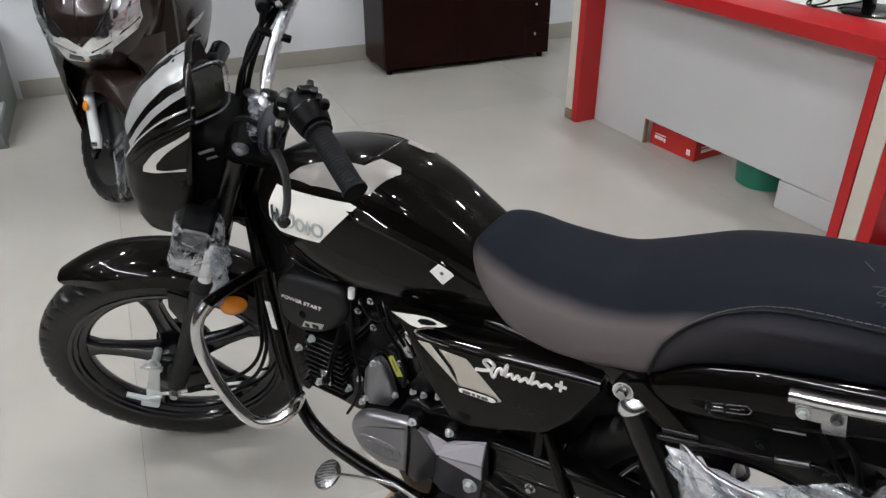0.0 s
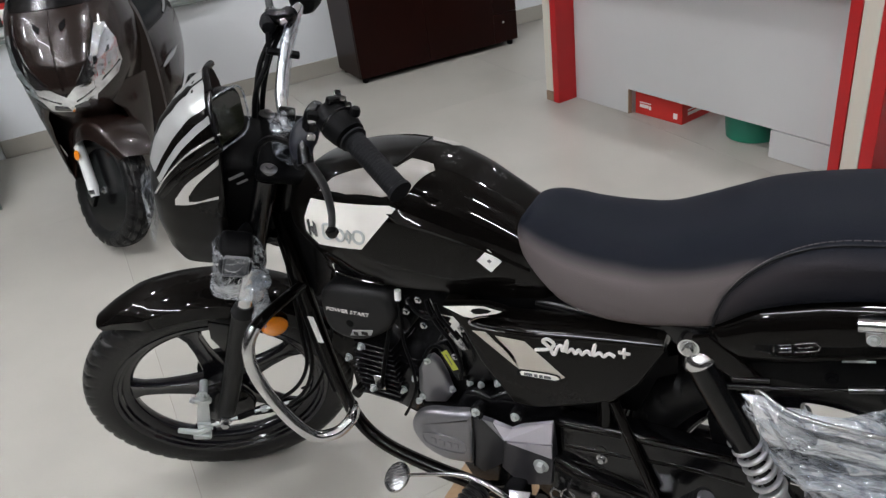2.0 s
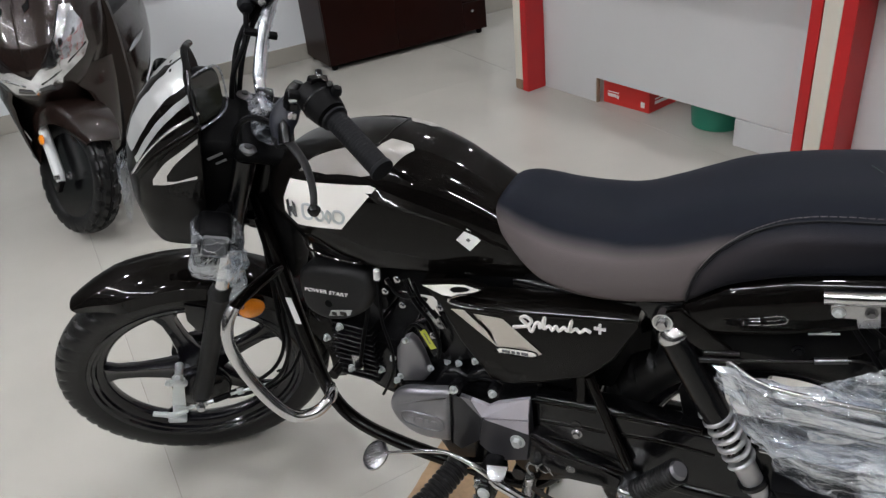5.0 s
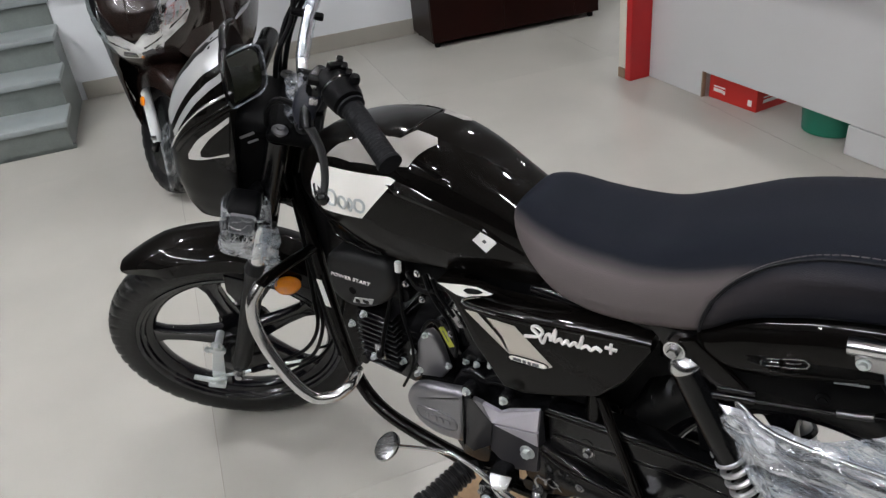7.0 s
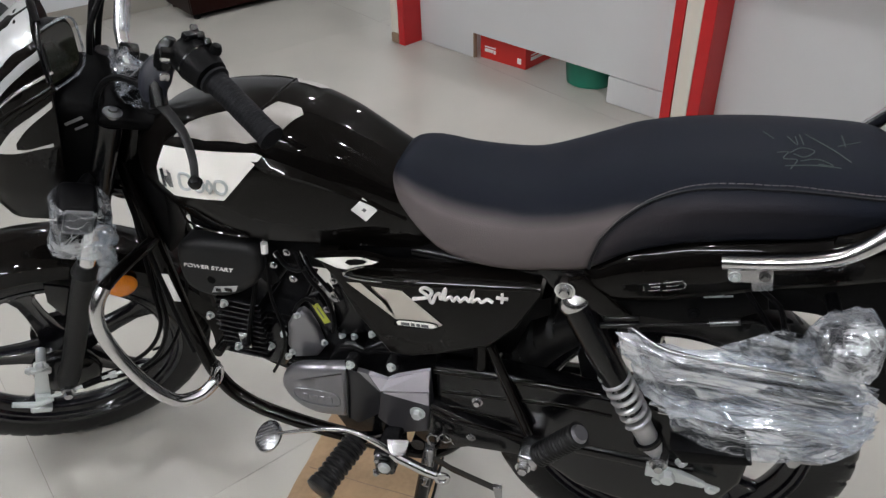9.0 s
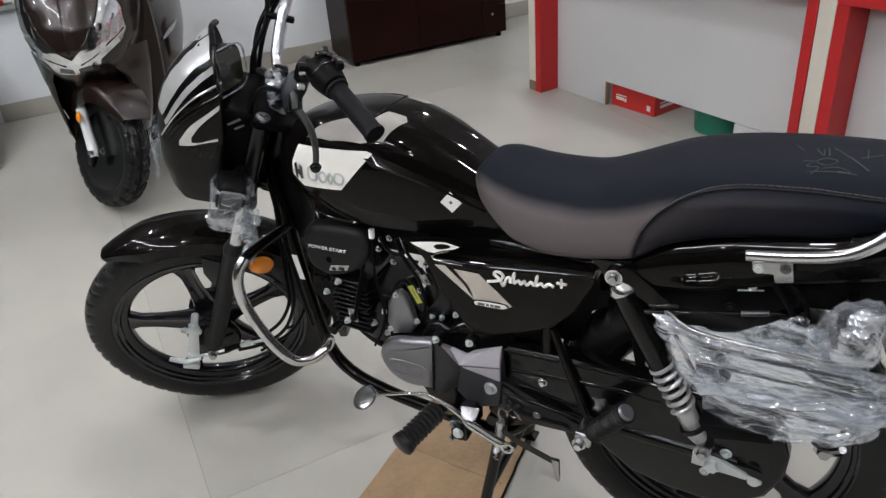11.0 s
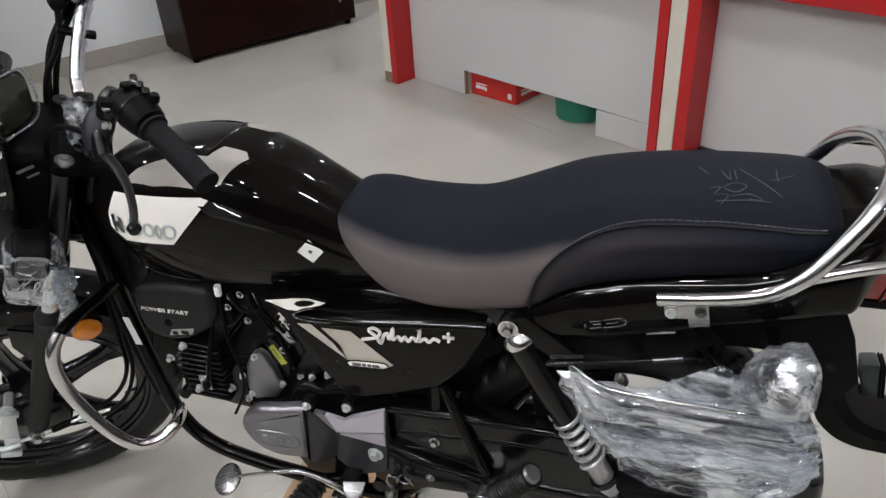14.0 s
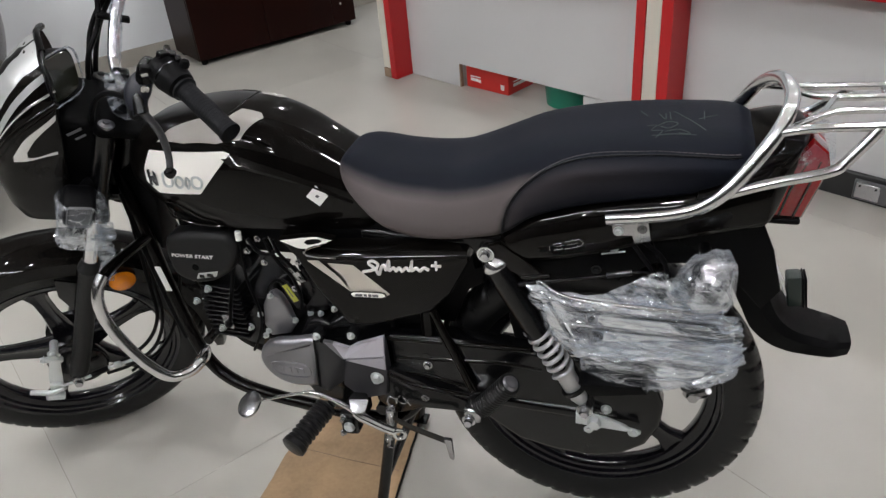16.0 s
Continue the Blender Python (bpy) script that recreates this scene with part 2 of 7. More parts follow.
def part(name, bm, material, parent=None, label="", angle=38):
    """One mesh object out of a bmesh, under a thing or a part."""
    me = bpy.data.meshes.new(name)
    bmesh.ops.recalc_face_normals(bm, faces=bm.faces)
    bm.to_mesh(me)
    bm.free()
    me.polygons.foreach_set("use_smooth", [True] * len(me.polygons))
    me.set_sharp_from_angle(angle=radians(angle))
    for mt in material if isinstance(material, (list, tuple)) else (material,):
        me.materials.append(mt)
    ob = new(name, me)
    if parent is not None:
        ob.parent = parent
    if label:
        ob["label"] = label
    return ob


def thing(name, label, category, m=Matrix(), group=""):
    ob = new(name)
    ob.empty_display_size = 0.1
    ob.matrix_basis = m
    return tagged(ob, label, category, group)


def lone(name, bm, material, label, category, m=Matrix(), group="", kind="", angle=38):
    ob = part(name, bm, material, angle=angle)
    ob.matrix_basis = m
    return tagged(ob, label, category, group, kind)


def box(x0, x1, y0, y1, z0, z1, bevel=0.0, seg=2, bm=None):
    bm = bm or bmesh.new()
    r = bmesh.ops.create_cube(bm, size=1, matrix=Matrix.Translation(((x0 + x1) / 2, (y0 + y1) / 2, (z0 + z1) / 2)) @ Matrix.Diagonal((x1 - x0, y1 - y0, z1 - z0, 1)))
    if bevel:
        es = list({e for v in r["verts"] for e in v.link_edges})
        bmesh.ops.bevel(bm, geom=es, offset=bevel, segments=seg, profile=0.5, affect="EDGES")
    return bm


def smooth(pts, n=6, closed=False):
    """Catmull-Rom line through the points."""
    p = [Vector(q) for q in pts]
    if closed:
        p = [p[-1], *p, p[0], p[1]]
    else:
        p = [p[0] * 2 - p[1], *p, p[-1] * 2 - p[-2]]
    out = []
    for a, b, c, d in zip(p, p[1:], p[2:], p[3:]):
        for k in range(n):
            t = k / n
            out.append(0.5 * ((2 * b) + (c - a) * t + (2 * a - 5 * b + 4 * c - d) * t * t + (3 * b - a - 3 * c + d) * t**3))
    if not closed:
        out.append(p[-2])
    return out


def loft(rings, cap=True, closed=False, bm=None):
    """Skin over rings of the same number of points."""
    bm = bm or bmesh.new()
    vs = [[bm.verts.new(q) for q in r] for r in rings]
    n = len(vs[0])
    pairs = list(zip(vs, vs[1:])) + ([(vs[-1], vs[0])] if closed else [])
    for a, b in pairs:
        for i in range(n):
            j = (i + 1) % n
            bm.faces.new((a[i], a[j], b[j], b[i]))
    if cap and not closed:
        bm.faces.new(vs[0][::-1])
        bm.faces.new(vs[-1])
    return bm


def tube(pts, r, seg=10, closed=False, bm=None, flat=1.0):
    """A round bar along a line; r is one radius or one a point."""
    p = [Vector(q) for q in pts]
    rs = r if isinstance(r, (list, tuple)) else [r] * len(p)
    tang = []
    for i in range(len(p)):
        a = p[i - 1] if (i or closed) else p[0]
        b = p[(i + 1) % len(p)] if (i < len(p) - 1 or closed) else p[-1]
        tang.append((b - a).normalized())
    up = Vector((0, 0, 1)) if abs(tang[0].z) < 0.9 else Vector((0, 1, 0))
    side = tang[0].cross(up).normalized()
    rings = []
    for q, t, rad in zip(p, tang, rs):
        side = (side - t * side.dot(t)).normalized()
        oth = t.cross(side)
        rings.append([q + (side * math.cos(2 * math.pi * k / seg) + oth * flat * math.sin(2 * math.pi * k / seg)) * rad for k in range(seg)])
    return loft(rings, closed=closed, bm=bm)


def lathe(profile, seg=32, axis="y", bm=None, ends=True):
    """Turn a profile of (radius, height) round an axis through the origin."""
    rings = []
    for r, h in profile:
        ring = []
        for k in range(seg):
            a = 2 * math.pi * k / seg
            c, s = r * math.cos(a), r * math.sin(a)
            ring.append({"y": (c, h, s), "z": (c, s, h), "x": (h, c, s)}[axis])
        rings.append(ring)
    return loft(rings, cap=ends, bm=bm)


def moved(bm, m):
    bm.transform(m)
    return bm


def merged(*bms):
    """Join several bmeshes of one part into one."""
    out = bms[0]
    for b in bms[1:]:
        me = bpy.data.meshes.new("t")
        b.to_mesh(me)
        b.free()
        out.from_mesh(me)
        bpy.data.meshes.remove(me)
    return out


def plate(outline, y0, y1, bevel=0.0, seg=2, n=0):
    """A flat piece: an outline in x and z, from y0 to y1, edges rounded."""
    pts = [Vector((x, 0, z)) for x, z in outline]
    if n:
        pts = smooth(pts, n, closed=True)
    bm = bmesh.new()
    a = [bm.verts.new((q.x, y0, q.z)) for q in pts]
    b = [bm.verts.new((q.x, y1, q.z)) for q in pts]
    fa, fb = bm.faces.new(a), bm.faces.new(b[::-1])
    for i in range(len(a)):
        j = (i + 1) % len(a)
        bm.faces.new((a[i], b[i], b[j], a[j]))
    if bevel:
        bmesh.ops.recalc_face_normals(bm, faces=bm.faces)
        es = list(fa.edges) + list(fb.edges)
        bmesh.ops.bevel(bm, geom=es, offset=bevel, segments=seg, profile=0.5, affect="EDGES")
    return bm


def bolt(x, y, z, r=0.007, h=0.006, axis="y", sign=-1):
    """A hexagon head with its washer."""
    bm = lathe([(0.0005, 0), (r * 1.5, 0), (r * 1.5, sign * 0.0015)], 14, axis)
    b2 = lathe([(r, sign * 0.0015), (r, sign * h * 0.8), (r * 0.85, sign * h)], 6, axis)
    return moved(merged(bm, b2), Matrix.Translation((x, y, z)))


def interp(table, x):
    xs = [t[0] for t in table]
    return [float(np.interp(x, xs, [t[k] for t in table])) for k in range(1, len(table[0]))]


def smooth_table(table, n):
    pts = smooth([Vector((t[0], 0, 0)) for t in table], n)
    cols = [[q.x for q in smooth([Vector((t[k], 0, 0)) for t in table], n)] for k in range(len(table[0]))]
    return list(zip(*cols))


def crumple(rings, amp, f, seed):
    for r in rings:
        for i, q in enumerate(r):
            p = Vector(q)
            k = noise.noise(p * f + Vector((seed, 0, 0))) * amp + noise.noise(p * f * 2.7 + Vector((0, seed, 0))) * amp * 0.5
            c = sum((Vector(x) for x in r), Vector()) / len(r)
            r[i] = p + (p - c).normalized() * k
    return rings

# ---------- the showroom ----------
RM = pose(-0.642, 2.77, 0, 0, 0, -30.92)  # frame of the sales counters
TM = pose(-0.853, -0.039, 0, 0, 0, -36.2)  # frame of the walls and floor tiles
X0, X1, Y0, Y1, H = -3.08, 6.0, -4.2, 6.2, 3.1


def structure(name, bm, material, label, m=TM, category="structure"):
    return lone(name, bm, material, label, category, m, kind="structure")


floor = structure("floor", box(X0 - 2.6, X1 + 2.0, Y0 - 1.0, Y1 + 1.0, -0.12, -0.0012), GROUT, "polished beige vitrified tiles with thin joints", category="floor")
structure("ceiling", box(X0 - 2.6, X1, Y0, Y1, H, H + 0.15), CEILING, "plain white painted ceiling", category="ceiling")

# wall behind the scooter and the cabinet, with the window opening and the stair opening
bm = box(X0 - 0.22, X0, 0.96, Y1, 0, H)
box(X0 - 0.22, X0, -0.486, -0.45, 0, H, bm=bm)
box(X0 - 0.22, X0, -0.45, 0.96, 0, 0.62, bm=bm)
box(X0 - 0.22, X0, -0.45, 0.96, 2.0, H, bm=bm)
structure("wall_west", bm, WALL, "bluish white painted wall with a window", category="wall")
# unseen walls, made dark so that the black paint reflects little
DARK_SURROUND = surface("dark_surround", (0.022, 0.02, 0.02), 0.2, vary=0.15)
structure("wall_south", box(X0 - 2.6, -1.6, Y0 - 0.2, Y0, 0, H), DARK_SURROUND, "unseen dark wall added to keep reflections dark", category="wall")
structure("wall_north", box(X0 - 2.6, X1, Y1, Y1 + 0.2, 0, H), WALL, "plain white painted wall", category="wall")
structure("wall_stair", box(X0 - 2.8, X0 - 2.6, Y0, 0.3, 0, H), WALL, "plain white wall at the stair head", category="wall")
structure("wall_stair_side", box(X0 - 2.6, X0 - 0.22, -0.44, -0.34, 0, H), WALL, "white wall beside the stairs", category="wall")
structure("wall_south_front", box(-1.6, X1, Y0 - 0.2, Y0, 0, H), DARK_SURROUND, "unseen dark wall added to keep reflections dark", category="wall")
structure("wall_east", box(X1, X1 + 0.2, Y0, Y1, 0, H), DARK_SURROUND, "unseen dark wall added to keep reflections dark", category="wall")

bm = box(X0, X0 + 0.012, 0.0 - 0.45, Y1, 0, 0.105, 0.003, 1)
structure("baseboard", bm, SKIRT, "beige stone skirting along the wall", category="skirting")

# window
win = structure("window_1", box(X0 - 0.20, X0 + 0.05, -0.44, 1.0, 0.62, 0.645, 0.004, 1), STONE, "white framed window with dark glass and stone sill", category="window")
part("window_frame", merged(box(X0 - 0.09, X0 - 0.03, 0.925, 0.958, 0.645, 2.0, 0.004, 1), box(X0 - 0.09, X0 - 0.03, -0.449, -0.40, 0.645, 2.0, 0.004, 1), box(X0 - 0.1, X0 - 0.01, -0.40, 0.925, 0.646, 0.685, 0.008, 1), box(X0 - 0.09, X0 - 0.03, -0.40, 0.925, 1.02, 1.05, 0.004, 1), box(X0 - 0.09, X0 - 0.03, -0.40, 0.925, 1.95, 1.999, 0.004, 1), box(X0 - 0.09, X0 - 0.03, 0.23, 0.27, 1.05, 1.95, 0.004, 1)), ALU, win)
part("pane", box(X0 - 0.07, X0 - 0.06, -0.40, 0.925, 0.69, 1.02), DARK_GLASS, win, "dark glass pane")
for a, b in ((-0.40, 0.23), (0.27, 0.925)):
    part("pane", box(X0 - 0.07, X0 - 0.06, a, b, 1.05, 1.95), DARK_GLASS, win, "dark glass pane")
structure("backdrop_window", box(X0 - 0.215, X0 - 0.205, -0.44, 0.95, 0.65, 2.0), BLACK_LAM, "dark night behind the window", category="backdrop")

# stairs: stone treads with a nosing, over stone risers
stairs = structure("stairs", box(-2.30, -2.27, -2.2, -0.47, 0, 0.02), STONE, "grey stone staircase with lighter polished treads", category="stairs")
for k in range(9):
    x = -2.27 - 0.27 * k
    z = 0.152 * (k + 1)
    part("riser", box(x - 0.27, x, -2.2, -0.482, 0.0, z - 0.03), STONE, stairs)
    part("tread", box(x - 0.29, x + 0.022, -2.2, -0.471, z - 0.03, z, 0.006, 2), TREAD, stairs)

# cans on the window sill
for k, (y, mt) in enumerate(((-0.36, WHITE_LAM), (-0.27, RED_CARD), (-0.17, WHITE_LAM), (-0.08, RED_CARD))):
    can = thing("spray_can", "red and white can standing on the window sill", "can", TM @ pose(X0 - 0.005, y, 0.645), "cans on the sill")
    part("body", lathe([(0.026, 0.0), (0.029, 0.004), (0.029, 0.13), (0.024, 0.142)], 20, "z"), mt, can)
    part("label", lathe([(0.0294, 0.03), (0.0296, 0.032), (0.0296, 0.085), (0.0294, 0.087)], 20, "z", ends=False), RED_CARD if mt is WHITE_LAM else WHITE_INK, can, "printed band")
    part("cap", lathe([(0.02, 0.142), (0.02, 0.165), (0.016, 0.17)], 20, "z"), RED_CARD, can, "red cap")

# ceiling downlights
lamp = None
for x in (-1.7, 0.1, 1.9, 3.7):
    for y in (-2.9, -1.0, 0.9, 2.8, 4.7):
        m = TM @ pose(x, y, H)
        if lamp is None:
            lamp = thing("ceiling_light", "round recessed white LED downlight, lit", "ceiling light", m, "ceiling downlights")
            part("trim_ring", lathe([(0.061, 0.0), (0.085, 0.0), (0.085, -0.006), (0.061, -0.010)], 28, "z", ends=False), RIM_WHITE, lamp)
            part("diffuser", lathe([(0.001, -0.004), (0.062, -0.004), (0.062, -0.0005), (0.001, -0.0005)], 28, "z"), LAMP_GLOW, lamp, "glowing diffuser")
        else:
            copy_thing(lamp, m)

# long LED battens behind the camera
batten = None
for x, y, turn in ((2.46, -2.0, 90), (1.16, -2.0, 90), (-0.14, -2.0, 90), (-1.44, -2.0, 90)):
    m = TM @ pose(x, y, H, 0, 0, turn)
    if batten is None:
        batten = thing("batten_light", "long white LED batten on the ceiling, lit", "ceiling light", m, "ceiling battens")
        part("body", box(-0.03, 0.03, -0.62, 0.62, -0.03, 0.0, 0.006, 1), RIM_WHITE, batten)
        part("diffuser", box(-0.020, 0.020, -0.60, 0.60, -0.048, -0.031, 0.008, 2), PANEL_GLOW, batten, "glowing diffuser")
    else:
        copy_thing(batten, m)

# dark cabinet against the wall
cab = thing("cabinet", "low dark brown laminate cabinet against the white wall", "cabinet", TM @ pose(-2.660, 1.612, 0))
part("body", box(-0.395, -0.018, 0, 1.155, 0.03, 0.605, 0.003, 1), DARK_WOOD, cab)
part("top", box(-0.40, 0.004, -0.006, 1.161, 0.607, 0.632, 0.004, 2), DARK_WOOD, cab)
part("door", box(-0.016, 0.0, 0.002, 0.4865, 0.035, 0.602, 0.002, 1), DARK_WOOD, cab)
part("door", box(-0.016, 0.0, 0.4872, 0.977, 0.035, 0.602, 0.002, 1), DARK_WOOD, cab)
for k in range(3):
    z0 = 0.035 + 0.19 * k
    dr = part("drawer", box(-0.016, 0.0, 0.978, 1.153, z0, z0 + 0.187, 0.002, 1), DARK_WOOD, cab)
    part("lock", moved(lathe([(0.009, 0.0), (0.009, 0.004), (0.006, 0.006)], 16, "x"), Matrix.Translation((0, 1.045, z0 + 0.13))), CHROME, dr, "chrome lock")
for x, y in ((-0.36, 0.04), (-0.04, 0.04), (-0.36, 1.11), (-0.04, 1.11)):
    part("foot", moved(lathe([(0.016, 0.0), (0.02, 0.006), (0.02, 0.029)], 14, "z"), Matrix.Translation((x, y, 0))), BLACK_PLASTIC, cab)

# sales counters
desk = thing("sales_counter", "grey front panel counter in a red and cream frame", "counter", RM, "sales counters")
part("side_panel", box(-0.052, -0.008, -0.12, 0.55, 0, 0.718, 0.002, 1), RED_LAM, desk, "red side panel")
edge = part("edge_strip", box(-0.112, -0.054, -0.118, 0.55, 0.055, 0.778, 0.003, 1), CREAM_LAM, desk, "cream edge board")
part("worn_corner", box(-0.113, -0.053, -0.12, 0.55, 0, 0.053, 0.004, 1), CHIPBOARD, desk, "chipped bare corner")
part("side_panel", box(1.516, 1.559, -0.12, 0.55, 0, 0.718, 0.002, 1), RED_LAM, desk, "red side panel")
part("front_panel", merged(box(-0.006, 0.374, 0.0, 0.018, 0.002, 0.127), box(-0.006, 1.514, 0.0, 0.018, 0.127, 0.717)), GREY_LAM, desk, "light grey front panel")
part("kick_panel", box(1.184, 1.514, -0.003, 0.018, 0.002, 0.122, 0.002, 1), GREY_LAM, desk, "loose grey kick panel")
part("opening_edge", box(0.376, 0.384, -0.001, 0.018, 0.002, 0.126), CHIPBOARD, desk, "bare board edge")
part("top_band", box(-0.052, 1.559, -0.122, 0.10, 0.720, 0.777, 0.004, 2), RED_LAM, desk, "glossy red top band")
part("worktop", box(-0.052, 1.559, 0.102, 0.60, 0.750, 0.775, 0.003, 1), WHITE_LAM, desk, "white worktop")

desk2 = thing("sales_counter", "grey front panel counter in a red frame with black kick board", "counter", RM, "sales counters")
part("edge_strip", box(1.561, 1.628, -0.118, 0.55, 0, 0.92, 0.003, 1), CREAM_LAM, desk2, "cream upright")
part("side_panel", box(1.630, 1.680, -0.122, 0.55, 0, 0.718, 0.002, 1), RED_LAM, desk2, "red side panel")
part("side_panel", box(3.25, 3.30, -0.122, 0.55, 0, 0.718, 0.002, 1), RED_LAM, desk2, "red side panel")
part("front_panel", box(1.682, 3.248, 0.0, 0.018, 0.1, 0.717), GREY_LAM, desk2, "light grey front panel")
part("kick_board", box(1.682, 3.248, -0.02, 0.018, 0.0, 0.099, 0.002, 1), BLACK_LAM, desk2, "black kick board")
part("top_band", box(1.630, 3.30, -0.124, 0.10, 0.720, 0.777, 0.004, 2), RED_LAM, desk2, "glossy red top band")
part("worktop", box(1.630, 3.30, 0.102, 0.60, 0.750, 0.775, 0.003, 1), WHITE_LAM, desk2, "white worktop")
sock = thing("floor_socket", "grey metal socket box on the black kick board", "socket box", RM @ pose(2.40, -0.021, 0.012))
part("plate", box(0, 0.17, -0.012, 0, 0, 0.075, 0.003, 1), GREY_DECAL, sock)
part("cover", box(0.008, 0.09, -0.016, -0.0125, 0.008, 0.067, 0.002, 1), STEEL, sock, "steel cover")
for x in (0.022, 0.076):
    part("screw", moved(lathe([(0.004, 0), (0.004, -0.002)], 10, "y"), Matrix.Translation((x, -0.016, 0.055))), BLACK_SATIN, sock)

# things on and under the counters
carton = thing("carton", "red printed cardboard carton under the counter", "carton", RM @ pose(0.395, 0.03, 0, 0, 0, 3))
part("box", box(0, 0.285, 0, 0.30, 0, 0.118, 0.003, 1), RED_CARD, carton)
part("flap", box(0.001, 0.284, 0.001, 0.148, 0.1185, 0.121), RED_CARD, carton)
part("flap", box(0.001, 0.284, 0.152, 0.299, 0.1185, 0.121), RED_CARD, carton)
for x0, x1, z0, z1 in ((0.03, 0.10, 0.06, 0.066), (0.03, 0.085, 0.038, 0.054), (0.088, 0.1, 0.034, 0.052), (0.235, 0.258, 0.022, 0.05)):
    part("print_bar", box(x0, x1, -0.0012, -0.0002, z0, z1), WHITE_INK, carton)
for y0, y1, z0, z1 in ((0.04, 0.15, 0.06, 0.066), (0.04, 0.14, 0.036, 0.052)):
    part("print_bar", box(0.2852, 0.2862, y0, y1, z0, z1), WHITE_INK, carton)
bin_ = thing("waste_bin", "green plastic waste bin under the counter", "bin", RM @ pose(0.985, 0.155, 0))
part("tub", lathe([(0.10, 0.0), (0.112, 0.004), (0.14, 0.30), (0.148, 0.305), (0.148, 0.315), (0.135, 0.312), (0.107, 0.012), (0.001, 0.01)], 36, "z"), GREEN_BIN, bin_)
mon = thing("monitor", "black computer monitor on a round stand", "monitor", RM @ pose(1.24, 0.22, 0.775, 0, 0, 172))
part("base", lathe([(0.12, 0.0), (0.12, 0.008), (0.10, 0.014), (0.03, 0.018)], 36, "z"), BLACK_SATIN, mon)
part("neck", moved(plate([(-0.022, 0.016), (0.022, 0.016), (0.028, 0.25), (-0.028, 0.25)], -0.012, 0.012, 0.004), pose(0, 0.02, 0, -8, 0, 0)), BLACK_SATIN, mon)
part("screen", box(-0.26, 0.26, -0.012, 0.025, 0.12, 0.43, 0.008, 2), BLACK_SATIN, mon, "black screen housing")
cab1 = thing("cable", "black computer cable lying on the worktop", "cable", RM)
part("cord", tube(smooth([(1.02, 0.16, 0.780), (1.07, 0.10, 0.780), (1.12, 0.12, 0.80), (1.08, 0.19, 0.82), (1.02, 0.14, 0.780), (1.10, 0.09, 0.780), (1.18, 0.18, 0.80), (1.22, 0.22, 0.82)], 6), 0.004, 8), BLACK_SATIN, cab1)
keyb = thing("keyboard", "black keyboard lying on the white worktop", "keyboard", RM @ pose(0.60, 0.42, 0.7755, 0, 0, 6))
part("body", box(0, 0.40, 0, 0.13, 0, 0.014, 0.004, 2), BLACK_PLASTIC, keyb)
for j in range(4):
    part("key_row", box(0.015, 0.385, 0.012 + 0.028 * j, 0.034 + 0.028 * j, 0.014, 0.019, 0.002, 1), BLACK_SATIN, keyb)
papers = thing("papers", "loose white sheets lying on the worktop", "papers", RM @ pose(1.40, 0.20, 0.7755, 0, 0, 12))
for k in range(3):
    part("sheet", moved(box(0, 0.15, 0, 0.21, 0.001 * k, 0.001 * k + 0.0006), pose(0, 0, 0, 0, 0, 5 * k)), WHITE_PAPER, papers)
book = thing("brochure_stack", "stack of white and red brochures on the counter", "brochures", RM @ pose(1.70, -0.08, 0.7775, 0, 0, 6))
for k in range(4):
    bro = part("brochure", moved(box(0, 0.30, 0, 0.21, 0.011 * k, 0.011 * k + 0.009, 0.001, 1), pose(0, 0, 0, 0, 0, 1.5 * k - 2)), (WHITE_PAPER, RED_CARD, WHITE_PAPER, WHITE_PAPER)[k], book)
part("picture_print", moved(box(0.05, 0.12, -0.0008, -0.0002, 0.036, 0.041), pose(0, 0, 0)), GREEN_BIN, book)

# cardboard under the stand of the motorcycle: a creased sheet with a dark open edge
CORNERS = [Vector(q) for q in ((-0.124, -0.32, 0), (0.206, -0.30, 0), (0.174, 0.232, 0), (-0.112, 0.240, 0))]


def card_point(u, v):
    p = (CORNERS[0] * (1 - u) + CORNERS[1] * u) * (1 - v) + (CORNERS[3] * (1 - u) + CORNERS[2] * u) * v
    lift = 0.004 + 0.0035 * noise.noise(Vector((u * 3, v * 5, 1))) + 0.0016 * noise.noise(Vector((u * 9, v * 14, 4)))
    for c, skew in ((0.36, 0.05), (0.70, -0.03)):
        lift += 0.0022 * math.exp(-(((v - c - skew * u) / 0.008) ** 2))
    wob = 0.004 * noise.noise(Vector((0, v * 9, 7))) * (u > 0.97 or u < 0.03)
    return Vector((p.x + wob, p.y, max(0.0015, lift)))


bm = bmesh.new()
grid = [[bm.verts.new(card_point(i / 26, j / 52)) for j in range(53)] for i in range(27)]
for a, b in zip(grid, grid[1:]):
    for j in range(52):
        bm.faces.new((a[j], b[j], b[j + 1], a[j + 1]))
r = bmesh.ops.extrude_face_region(bm, geom=bm.faces[:])
for v in [g for g in r["geom"] if isinstance(g, bmesh.types.BMVert)]:
    v.co.z += 0.0045
sheet = lone("cardboard_sheet", bm, CARDBOARD, "flattened creased brown cardboard sheet lying on the tiles", "cardboard")
part("open_edge", tube([card_point(1.0, k / 40) + Vector((0.001, 0, 0.003)) for k in range(41)], 0.0034, 6), BLACK_PLASTIC, sheet, "dark open edge of the sheet")
part("crease", tube([card_point(0.04 + 0.92 * k / 20, 0.585 - 0.05 * k / 20) + Vector((0, 0, 0.0042)) for k in range(21)], 0.0012, 5), CHIPBOARD, sheet, "pressed crease")

